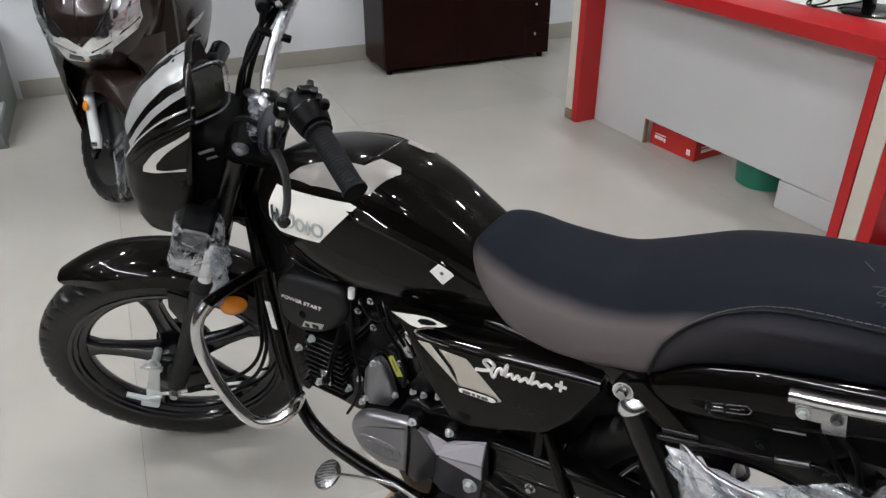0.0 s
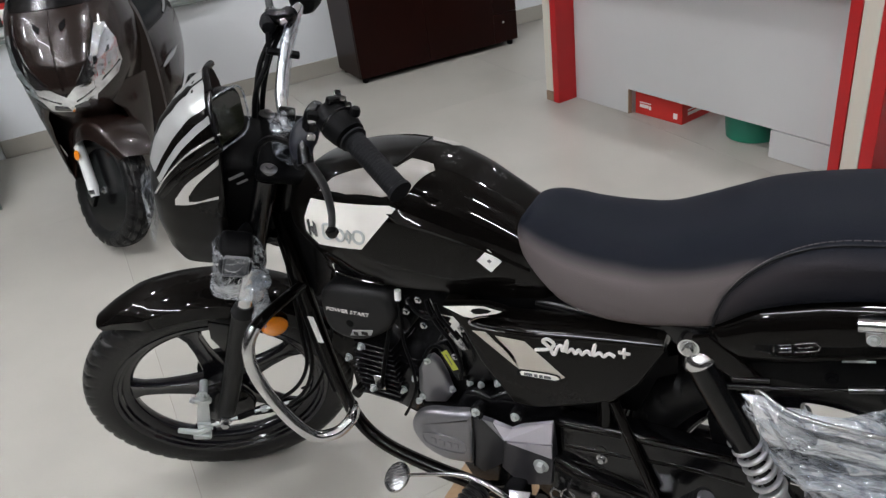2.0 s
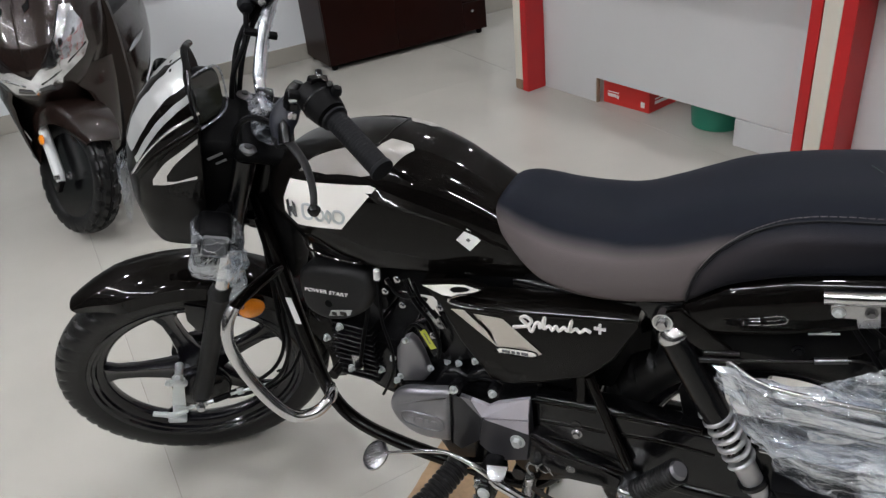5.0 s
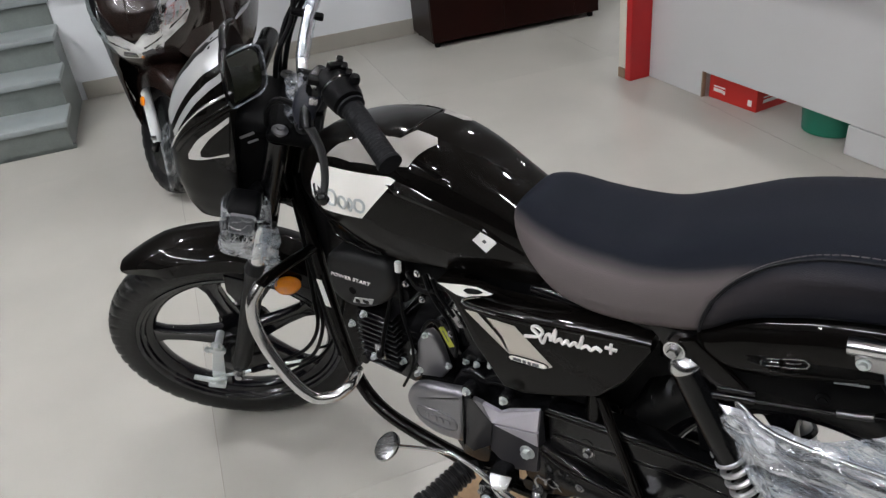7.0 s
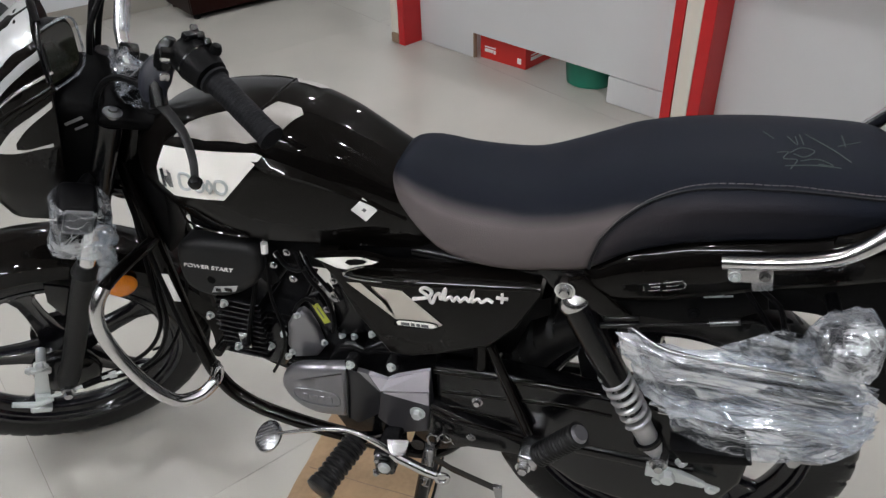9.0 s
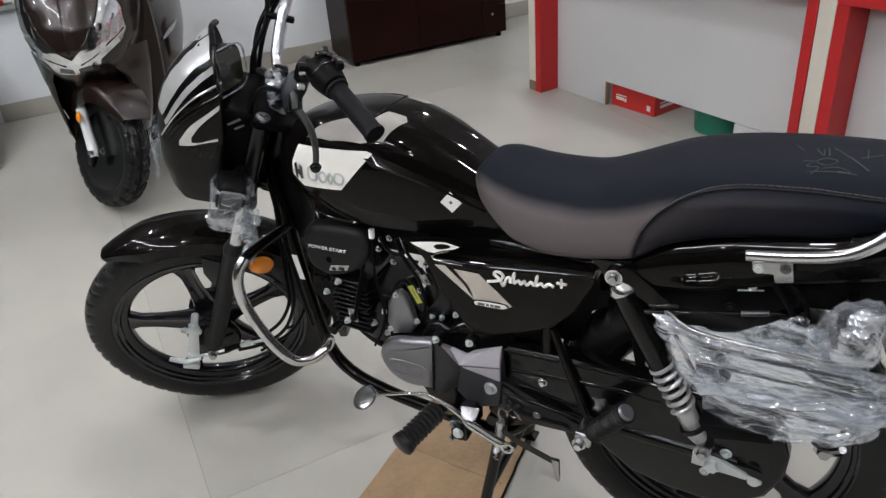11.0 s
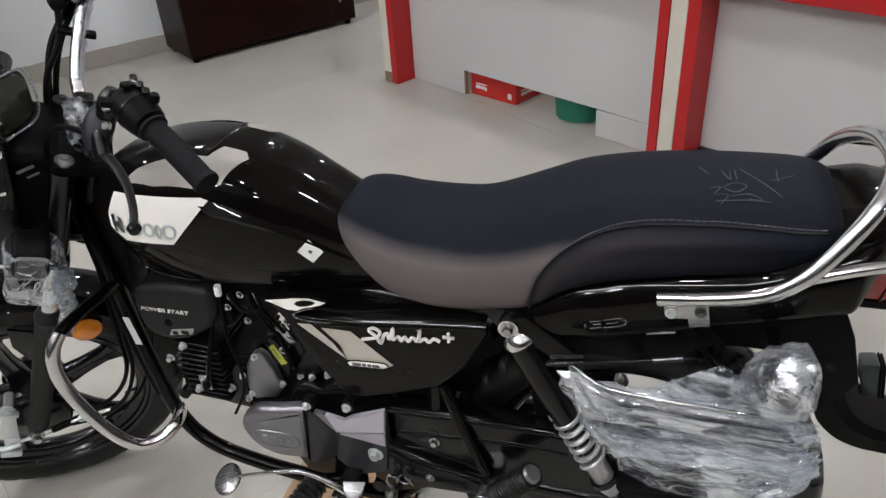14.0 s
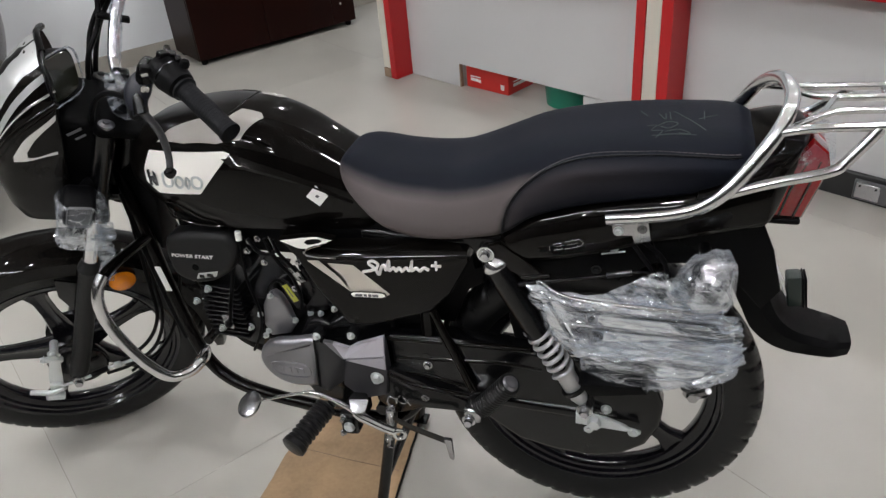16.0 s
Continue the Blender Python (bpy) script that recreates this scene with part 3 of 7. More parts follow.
# ---------- the motorcycle ----------
FM = pose(-0.276, 0, 0.904) @ pose(0, 0, 0, 0, 25.5, 0) @ pose(0, 0, 0, 0, 0, 38)  # steering frame, turned to the left
bike = thing("motorcycle", "black commuter motorcycle with champagne graphics standing on its centre stand", "motorcycle")


def fpart(name, bm, material, parent=bike, label="", angle=38):
    return part(name, moved(bm, FM), material, parent, label, angle)


def tyre_mesh(R, w, pitch, depth, bend, seg, width):
    """A tyre with curved cuts that run from near its middle over the shoulders."""
    half = [(0.072, 0.72), (0.055, 0.95), (0.032, 1.0), (0.022, 0.97), (0.015, 0.90), (0.010, 0.80), (0.0065, 0.68), (0.0040, 0.56), (0.0022, 0.42), (0.0010, 0.28), (0.0003, 0.16), (0.0, 0.06)]
    prof = [(d, -h) for d, h in half] + [(d, h) for d, h in reversed(half)]
    rings = []
    for k in range(seg):
        a = 2 * math.pi * k / seg
        ring = []
        for d, h in prof:
            s, r = abs(h), R - d
            if 0.12 < s < 0.985 and d < 0.03:
                phase = (k + bend * s ** 1.5 + (pitch / 2 if h > 0 else 0)) % pitch
                if phase < width:
                    r -= depth
            ring.append((r * math.cos(a), h * w, r * math.sin(a)))
        rings.append(ring)
    return loft(rings, closed=True)


def wheel_rim(R):
    """Five-spoke alloy wheel: rim channel, then the spokes."""
    rim = [(R - 0.060, -0.031), (R - 0.066, -0.036), (R - 0.074, -0.034), (R - 0.077, -0.028), (R - 0.083, -0.027), (R - 0.086, -0.020), (R - 0.097, -0.017), (R - 0.104, -0.008), (R - 0.104, 0.008), (R - 0.097, 0.017), (R - 0.086, 0.020), (R - 0.083, 0.027), (R - 0.077, 0.028), (R - 0.074, 0.034), (R - 0.066, 0.036), (R - 0.060, 0.031), (R - 0.078, 0.012), (R - 0.078, -0.012)]
    rings = []
    for k in range(96):
        a = 2 * math.pi * k / 96
        rings.append([(r * math.cos(a), h, r * math.sin(a)) for r, h in rim])
    return loft(rings, closed=True)


def spoke(R, ang):
    rings = []
    for r, hw, ht in ((0.045, 0.030, 0.020), (0.08, 0.023, 0.016), (0.13, 0.018, 0.013), (R - 0.13, 0.019, 0.012), (R - 0.105, 0.030, 0.013), (R - 0.095, 0.044, 0.015)):
        rings.append([(r, y * ht, x * hw) for x, y in ((-1, -0.35), (-0.75, -1), (-0.25, -0.75), (0.25, -0.75), (0.75, -1), (1, -0.35), (1, 0.35), (0.75, 1), (-0.75, 1), (-1, 0.35))])
    return moved(loft(rings), pose(0, 0, 0, 0, ang, 0))


def wheel(m, R, w, tread, start, name):
    wh = part(name, tyre_mesh(R, w, *tread), RUBBER, bike, "black tubeless tyre on a black alloy wheel", 30)
    wh.matrix_basis = m
    part("rim", wheel_rim(R), RIM_BLACK, wh, "black alloy rim")
    for k in range(5):
        part("spoke", spoke(R, start + 72 * k), RIM_BLACK, wh)
    part("hub", lathe([(0.012, -0.062), (0.03, -0.062), (0.05, -0.055), (0.062, -0.05), (0.062, -0.04), (0.05, -0.03), (0.05, 0.03), (0.064, 0.04), (0.064, 0.052), (0.02, 0.06)], 40), BLACK_SATIN, wh)
    part("valve", tube([(R - 0.1, -0.004, 0), (R - 0.125, -0.016, 0)], [0.004, 0.003], 8), BLACK_PLASTIC, wh)
    return wh


wheel(FM @ pose(-0.063, 0, -0.684), 0.306, 0.041, (9, 0.0042, 6, 432, 1.7), 27, "front_wheel")
wheel(pose(0.630, 0, 0.352), 0.315, 0.050, (12, 0.0065, -7, 504, 2.6), 40, "rear_wheel")

# front fender
rings = []
for k in range(33):
    a = radians(143.5 - 141.5 * k / 32)
    taper = min(1.0, 0.35 + (k / 32) * 5.0) * min(1.0, 0.5 + (32 - k) / 6)
    hw, dr = 0.062 * taper, 0.05 * taper
    R0 = 0.352
    ring = [(R0 - dr, -hw), (R0 - dr * 0.35, -hw * 0.97), (R0 - dr * 0.1, -hw * 0.75), (R0, -hw * 0.3), (R0, hw * 0.3), (R0 - dr * 0.1, hw * 0.75), (R0 - dr * 0.35, hw * 0.97), (R0 - dr, hw), (R0 - dr, hw - 0.003), (R0 - dr * 0.35 - 0.002, hw * 0.93), (R0 - 0.004 - dr * 0.1, hw * 0.6), (R0 - 0.004 - dr * 0.1, -hw * 0.6), (R0 - dr * 0.35 - 0.002, -hw * 0.93), (R0 - dr, -hw + 0.003)]
    rings.append([(-0.055 + r * math.cos(a), y, -0.690 + r * math.sin(a)) for r, y in ring])
fender = fpart("front_fender", loft(rings), BLACK_GLOSS, bike, "glossy black front fender")
for s in (-1, 1):
    fpart("stay", moved(plate([(-0.12, -0.40), (-0.02, -0.42), (-0.035, -0.47), (-0.08, -0.49), (-0.11, -0.45)], -0.003, 0.003, 0.001), pose(0, s * 0.064, 0)), BLACK_SATIN, fender)

# fork
for s in (-1, 1):
    y = s * 0.083
    leg = fpart("fork_leg", merged(tube([(-0.055, y, -0.335), (-0.055, y, -0.345), (-0.055, y, -0.36), (-0.055, y, -0.62), (-0.057, y, -0.67), (-0.058, y, -0.70)], [0.019, 0.0245, 0.0215, 0.0205, 0.022, 0.018], 20), tube([(-0.055, y, -0.32), (-0.055, y, -0.337)], [0.017, 0.0225], 18)), MATTE_BLACK)
    fpart("stanchion", tube([(-0.052, y, -0.01), (-0.055, y, -0.34)], 0.0155, 18), CHROME, leg, "chrome inner tube")
    fpart("fork_cover", tube([(-0.052, y, 0.004), (-0.052, y, -0.19)], 0.0205, 18), BLACK_SATIN, leg)
    fpart("fork_cap", moved(lathe([(0.001, 0.009), (0.006, 0.009), (0.007, 0.006), (0.011, 0.005), (0.0145, 0.003), (0.0145, -0.004)], 20, "z"), Matrix.Translation((-0.05, y, 0.019))), DARK_STEEL, leg, "dark steel fork cap")
    fpart("axle_nut", moved(lathe([(0.014, 0), (0.014, s * 0.01), (0.009, s * 0.011), (0.009, s * 0.022)], 6), Matrix.Translation((-0.058, y + s * 0.018, -0.69))), STEEL, leg, "zinc axle nut")
fpart("axle", tube([(-0.056, -0.1, -0.69), (-0.056, 0.1, -0.69)], 0.008, 12), STEEL)
bk = fpart("brake_arm", merged(plate([(-0.124, -0.600), (-0.100, -0.600), (-0.098, -0.640), (-0.090, -0.700), (-0.086, -0.742), (-0.114, -0.742), (-0.120, -0.690)], -0.104, -0.099, 0.0012), tube([(-0.113, -0.06, -0.606), (-0.113, -0.108, -0.606)], 0.009, 12)), ZINC, bike, "bright zinc drum brake arm")
fpart("arm_fold", moved(box(-0.014, 0.014, -0.009, 0.0, -0.003, 0.003, 0.001, 1), pose(-0.104, -0.104, -0.700)), ZINC, bk)
fpart("arm_clamp", box(-0.133, -0.094, -0.112, -0.098, -0.620, -0.608, 0.003, 1), ZINC, bk)
fpart("pivot_bolt", moved(bolt(0, 0, 0, 0.008, 0.012), Matrix.Translation((-0.116, -0.104, -0.594))), ZINC, bk)
fpart("clamp_nut", moved(bolt(0, 0, 0, 0.0065, 0.008, "x", -1), Matrix.Translation((-0.133, -0.105, -0.614))), ZINC, bk)
fpart("arm_foot", box(-0.124, -0.084, -0.116, -0.098, -0.752, -0.736, 0.003, 1), ZINC, bk)
fpart("clevis", tube([(-0.158, -0.106, -0.728), (-0.115, -0.106, -0.735), (-0.085, -0.106, -0.716)], [0.0055, 0.007, 0.005], 10), ZINC, bk)
fpart("cable_rod", tube([(-0.092, -0.104, -0.712), (-0.054, -0.103, -0.696), (0.010, -0.100, -0.657), (0.089, -0.098, -0.621)], 0.0036, 8), ZINC, bk, "bright cable end")
fpart("rod_sleeve", tube([(-0.030, -0.102, -0.681), (0.004, -0.100, -0.660)], 0.0075, 10), BLACK_PLASTIC, bk)
fpart("rod_nut", tube([(0.018, -0.100, -0.653), (0.030, -0.100, -0.647)], 0.0080, 6), ZINC, bk)
fpart("brake_cable", tube(smooth([(0.06, -0.097, -0.68), (0.13, -0.09, -0.58), (0.14, -0.06, -0.42), (0.09, -0.05, -0.2), (0.05, -0.03, 0.0)], 8), 0.004, 8), BLACK_PLASTIC, bk)
fpart("drum_plate", moved(lathe([(0.02, -0.074), (0.05, -0.072), (0.062, -0.066), (0.066, -0.058), (0.066, -0.05)], 40), Matrix.Translation((-0.055, 0, -0.69))), BLACK_SATIN, bk, "black brake plate")

# steering clamp and handlebar
fpart("top_clamp", box(-0.072, 0.024, -0.100, 0.100, 0.0, 0.020, 0.009, 3), DULL_BLACK)
fpart("lower_clamp", merged(box(-0.082, -0.028, -0.105, 0.105, -0.205, -0.178, 0.008, 2), box(-0.036, 0.026, -0.034, 0.034, -0.202, -0.181, 0.008, 2)), BLACK_SATIN)
fpart("steering_stem", tube([(0, 0, -0.2), (0, 0, 0.03)], 0.026, 18), BLACK_SATIN)
BAR_R = [(-0.02, 0, 0.052), (-0.026, 0.045, 0.055), (-0.032, 0.08, 0.078), (-0.030, 0.125, 0.130), (-0.020, 0.165, 0.178), (-0.004, 0.198, 0.206), (0.016, 0.25, 0.214), (0.044, 0.33, 0.221)]
BAR_L = [(-0.018, -0.045, 0.055), (-0.026, -0.08, 0.078), (-0.020, -0.13, 0.135), (-0.006, -0.168, 0.188), (0.018, -0.197, 0.209), (0.052, -0.25, 0.205), (0.098, -0.325, 0.196)]
bar_line = BAR_L[::-1] + BAR_R
hbar = fpart("handlebar", tube(smooth(bar_line, 6), 0.011, 14), CHROME, bike, "chrome handlebar tube")
for s in (-1, 1):
    fpart("bar_clamp", box(-0.036, -0.006, s * 0.03 - 0.014, s * 0.03 + 0.014, 0.035, 0.07, 0.005, 2), BLACK_SATIN, hbar)
    a, b = (Vector((0.030, -0.212, 0.208)), Vector((0.103, -0.333, 0.195))) if s < 0 else (Vector((0.003, 0.215, 0.209)), Vector((0.046, 0.338, 0.222)))
    pts, rs = [], []
    for k in range(61):
        pts.append(a.lerp(b, 0.17 + 0.83 * k / 60))
        rs.append(0.0215 if k < 3 else (0.0165 + (0.0006 if k % 3 == 0 else 0)) if k < 57 else 0.0185)
    fpart("grip", tube(pts, rs, 22), GRIP_RUBBER, hbar, "black ribbed rubber grip")
    d = (b - a).normalized()
    sw = fpart("switch_housing", tube([a - d * 0.042, a - d * 0.038, a - d * 0.028, a - d * 0.006, a + d * 0.010, a + d * 0.019, a + d * 0.022], [0.016, 0.024, 0.028, 0.0285, 0.026, 0.024, 0.018], 22), BLACK_PLASTIC, hbar, "black switch housing")
    for k in range(3):
        c = a - d * (0.014 + 0.014 * k)
        fpart("switch", moved(box(-0.005, 0.005, -0.007, 0.007, 0, 0.008, 0.002, 1), Matrix.Translation(c + (Vector((0.024, -0.01, 0.010)) if s > 0 and k == 0 else Vector((0.010, 0, 0.026))))), (BLUE_FILM if s > 0 and k == 2 else BLACK_SATIN) if not (s > 0 and k == 0) else RED_LENS, sw, "" if not (s > 0 and k == 0) else "red stop switch")
    fpart("housing_seam", tube([a - d * 0.0115, a - d * 0.0085], 0.0292, 22), BLACK_SATIN, sw)
    fpart("turn_switch", moved(lathe([(0.001, -0.008), (0.006, -0.007), (0.008, -0.002), (0.008, 0.004)], 14, "z"), pose(*(a + d * 0.004 + Vector((0.010, 0.004, 0.030))), 180, 0, 0)), BLACK_PLASTIC, sw)
    fpart("dip_switch", moved(box(-0.012, 0.012, -0.006, 0.006, 0, 0.012, 0.003, 2), pose(*(a - d * 0.026 + Vector((-0.004, 0, 0.022))), 0, 0, 30)), BLACK_SATIN, sw)
    fpart("pass_trigger", moved(box(-0.022, 0.0, -0.007, 0.007, -0.005, 0.005, 0.002, 2), Matrix.Translation(a - d * 0.016 + Vector((-0.022, 0, 0.004)))), BLACK_PLASTIC, sw)
    if s < 0:
        hull = [a - d * 0.066 + Vector((0.0, 0, -0.004)), Vector((-0.008, -0.165, 0.165)), Vector((-0.014, -0.18, 0.145)), Vector((-0.010, -0.200, 0.126))]
        lp = smooth([(-0.010, -0.196, 0.130), (0.004, -0.222, 0.128), (0.016, -0.252, 0.124), (0.024, -0.290, 0.113), (0.024, -0.325, 0.104)], 6)
    else:
        hull = [a - d * 0.075 + Vector((0.0, 0, 0.0)), Vector((-0.040, 0.150, 0.185)), Vector((-0.056, 0.175, 0.172)), Vector((-0.058, 0.200, 0.165))]
        lp = smooth([(-0.058, 0.196, 0.166), (-0.062, 0.225, 0.170), (-0.064, 0.26, 0.172), (-0.068, 0.30, 0.168), (-0.074, 0.325, 0.160)], 6)
    root = hull[-1]
    perch = fpart("lever_perch", tube(smooth(hull, 5), [0.007, 0.013] + [0.016 - 0.0003 * k for k in range(14)], 14), BLACK_SATIN, hbar)
    fpart("lever", tube(lp, [0.0082 - 0.0030 * k / len(lp) for k in range(len(lp))], 12, flat=0.7), MATTE_BLACK, perch, "black lever with ball end")
    fpart("perch_bolt", moved(lathe([(0.001, -0.004), (0.0065, -0.003), (0.0075, 0.0)], 14), Matrix.Translation(hull[1] + Vector((0, -0.018, 0)))), STEEL, perch)
    fpart("lever_ball", moved(lathe([(0.001, -0.010), (0.007, -0.007), (0.010, 0), (0.007, 0.007), (0.001, 0.010)], 16), Matrix.Translation(lp[-1])), BLACK_SATIN, perch)
    fpart("lever_boot", moved(lathe([(0.001, -0.03), (0.012, -0.026), (0.016, -0.01), (0.014, 0.01), (0.008, 0.026)], 16), Matrix.Translation(root + Vector((-0.006, -s * 0.03, -0.004)))), GRIP_RUBBER, perch)
    fpart("cable", tube(smooth([root + Vector((-0.006, -s * 0.05, -0.004)), (-0.060, s * 0.12, 0.11), (-0.075, s * 0.085, 0.05), (-0.06, s * 0.05, -0.04), (-0.02, s * 0.04, -0.15)], 8), 0.0052, 8), BLACK_PLASTIC, perch)
bm = bmesh.new()
for x, z, k in ((-0.020, 0.055, 0), (-0.032, 0.070, 9)):
    loft(crumple([[(x + 0.019 * math.cos(2 * math.pi * j / 16), -0.080 + 0.010 * i, z - 0.006 + 0.016 * math.sin(2 * math.pi * j / 16)) for j in range(16)] for i in range(10)], 0.012, 55, k), cap=False, bm=bm)
fpart("film_wrap", bm, FILM_FRONT, hbar, "crumpled clear film round the clamp", angle=15)
boot = [Vector((-0.006, -0.158, 0.176)), Vector((-0.014, -0.165, 0.160)), Vector((-0.018, -0.178, 0.142)), Vector((-0.012, -0.200, 0.126))]
fpart("clutch_boot", tube(smooth(boot, 5), [0.010 + 0.014 * math.sin(math.pi * min(1, (k + 3) / 19)) for k in range(16)], 14, flat=0.6), NAVY_RUBBER, hbar, "dark blue rubber lever boot")
fpart("cable_strap", moved(box(-0.03, 0.03, -0.008, 0.008, -0.005, 0.005, 0.002, 1), Matrix.Translation((-0.034, 0.125, 0.128))), BLACK_PLASTIC, hbar)
for k, off in enumerate((0.0, 0.012)):
    fpart("cable", tube(smooth([(-0.012, 0.19, 0.20), (-0.05 - off, 0.15, 0.12), (-0.06 - off, 0.11, 0.05), (-0.05, 0.07 - off, -0.06)], 8), 0.005, 8), BLACK_PLASTIC, hbar)
fpart("film_sleeve", tube(smooth([(-0.031, 0.07, 0.068), (-0.030, 0.1, 0.10), (-0.029, 0.13, 0.136), (-0.02, 0.163, 0.182)], 5), [0.0122 + 0.0012 * (k % 2) for k in range(16)], 10), FILM_LIGHT, hbar, "clear packing film on the bar")

# headlamp cowl: outline by height, then decals on its skin
COWL = [(-0.225, -0.188, 0.070, -0.112), (-0.2, -0.208, 0.080, -0.106), (-0.15, -0.230, 0.094, -0.103), (-0.09, -0.243, 0.104, -0.108), (-0.03, -0.246, 0.106, -0.118), (0.024, -0.236, 0.103, -0.128), (0.068, -0.215, 0.092, -0.138), (0.1, -0.193, 0.074, -0.15), (0.1216, -0.173, 0.055, -0.158), (0.1328, -0.163, 0.04, -0.157)]


def cowl_edge(z):
    """How square the cowl is at a height: rounded above, a box towards the chin."""
    return float(np.interp(z, [-0.225, -0.07], [0.34, 0.7])), float(np.interp(z, [-0.225, -0.07], [0.80, 1.2]))


def cowl_ring(z):
    xf, w, xr = interp(COWL, z)
    e, g = cowl_edge(z)
    ring = []
    for k in range(49):
        a = math.pi * (k / 48) - math.pi / 2
        c, s = max(0.0, math.cos(a)), math.sin(a)
        ring.append((xr + (xf - xr) * c**e, w * (abs(s) ** g) * (1 if s > 0 else -1), z))
    return ring


def cowl_y(x, z):
    """The near side of the cowl at a place seen from its side."""
    xf, w, xr = interp(COWL, z)
    t = min(0.999, max(0.0, (x - xr) / (xf - xr)))
    e, g = cowl_edge(z)
    c = t ** (1 / e)
    return -w * math.sqrt(max(0.0, 1 - c * c)) ** g


def decal(outline, ysurf, off=0.0016, cuts=3, n=0):
    """A thin printed patch that follows a curved side."""
    pts = [Vector((x, 0, z)) for x, z in outline]
    if n:
        pts = smooth(pts, n, closed=True)
    bm = bmesh.new()
    f = bm.faces.new([bm.verts.new(p) for p in pts])
    bmesh.ops.triangulate(bm, faces=[f])
    for _ in range(cuts):
        bmesh.ops.subdivide_edges(bm, edges=bm.edges[:], cuts=1, use_grid_fill=True)
    for v in bm.verts:
        v.co.y = ysurf(v.co.x, v.co.z) - off
    return bm


zs = [-0.225 + 0.358 * k / 30 for k in range(31)]
cowl = fpart("headlamp_cowl", loft([cowl_ring(z) for z in zs]), BLACK_GLOSS, bike, "glossy black headlamp cowl with silver stripes")


def band(upper, lower, off, n=8, m=8, side=1):
    """A printed band between two lines on one side of the cowl (1: near, -1: far)."""
    a = smooth([(x, 0, z) for x, z in upper], n)
    b = smooth([(x, 0, z) for x, z in lower], n)
    bm = bmesh.new()
    rows = []
    for p, q in zip(a, b):
        row = []
        for k in range(m + 1):
            r = p.lerp(q, k / m)
            row.append(bm.verts.new((r.x, side * (cowl_y(r.x, r.z) - off), r.z)))
        rows.append(row)
    for p, q in zip(rows, rows[1:]):
        for k in range(m):
            bm.faces.new((p[k], p[k + 1], q[k + 1], q[k]))
    return bm


for far in (1, -1):
    fpart("stripe", band([(-0.1665, 0.130), (-0.1935, 0.098), (-0.2165, 0.062), (-0.2355, 0.018), (-0.2445, -0.037)], [(-0.161, 0.114), (-0.184, 0.089), (-0.204, 0.053), (-0.219, 0.015), (-0.234, -0.040)], 0.0016, side=far), SILVER_DECAL, cowl, "broad silver stripe")
fpart("stripe", band([(-0.154, 0.107), (-0.176, 0.083), (-0.198, 0.047), (-0.214, 0.008), (-0.229, -0.045)], [(-0.149, 0.098), (-0.172, 0.073), (-0.194, 0.037), (-0.209, 0.0), (-0.225, -0.052)], 0.0016), SILVER_DECAL, cowl, "narrow silver stripe")
# chrome band draws the white highlight round the side window
fpart("window_glare", band([(-0.134, 0.043), (-0.157, 0.016), (-0.182, -0.020), (-0.197, -0.062)], [(-0.127, -0.036), (-0.151, -0.047), (-0.174, -0.062), (-0.196, -0.074)], 0.0022), CHROME, cowl, "headlamp side window with the cowl's highlight put in as chrome")
fpart("lamp_lens", band([(-0.132, 0.034), (-0.150, 0.010), (-0.166, -0.016), (-0.176, -0.042)], [(-0.127, -0.028), (-0.143, -0.037), (-0.160, -0.048), (-0.174, -0.053)], 0.0034), BLACK_GLOSS, cowl, "dark smoked lens")
fpart("trim_line", tube(smooth([(x, cowl_y(x, z) - 0.001, z) for x, z in ((-0.135, 0.082), (-0.160, 0.063), (-0.181, 0.040), (-0.201, 0.006), (-0.217, -0.033), (-0.230, -0.084))], 4), 0.0028, 8), CHROME, cowl, "bright trim line")
fpart("crease", tube(smooth([(x, cowl_y(x, z) + 0.003, z) for x, z in ((-0.133, 0.060), (-0.158, 0.035), (-0.182, 0.005), (-0.204, -0.035), (-0.218, -0.075))], 4), 0.007, 10), BLACK_GLOSS, cowl)
fpart("visor_rim", tube(smooth([(-0.157, -0.045, 0.1312), (-0.163, -0.02, 0.1384), (-0.165, 0.0, 0.1400), (-0.163, 0.02, 0.1384), (-0.157, 0.045, 0.1312)], 5), 0.006, 8), BLACK_SATIN, cowl)
fpart("visor_edge", tube(smooth([(x, cowl_y(x, z) - 0.001, z) for x, z in ((-0.157, 0.1312), (-0.154, 0.1120), (-0.148, 0.0944), (-0.138, 0.0680))], 4), 0.004, 8), BLACK_SATIN, cowl)
fpart("film_scrap", loft(crumple([[(-0.125 + (0.117 + 0.0035 * j) * math.cos(radians(150 + 60 * k / 12)), 0.112 * math.sin(radians(150 + 60 * k / 12)), -0.20 + 0.02 * j) for k in range(13)] for j in range(6)], 0.004, 30, 1), cap=False), FILM_LIGHT, cowl, "clear film left on the cowl")
fpart("head_bracket", box(-0.135, -0.034, -0.088, 0.088, -0.205, 0.020, 0.024, 4), DULL_BLACK)
mk = fpart("bracket_mark", merged(moved(box(0, 0.028, -0.0008, 0, 0, 0.005), pose(-0.112, -0.0935, -0.005, 0, -38, 0)), moved(box(0, 0.020, -0.0008, 0, 0, 0.004), pose(-0.098, -0.0935, -0.012, 0, -38, 0))), GREY_DECAL, bike, "small light grey marks")
def rounded(x, a, b, n=44):
    return [(x, math.copysign(abs(math.cos(2 * math.pi * k / n)) ** 0.5, math.cos(2 * math.pi * k / n)) * a, math.copysign(abs(math.sin(2 * math.pi * k / n)) ** 0.5, math.sin(2 * math.pi * k / n)) * b) for k in range(n)]


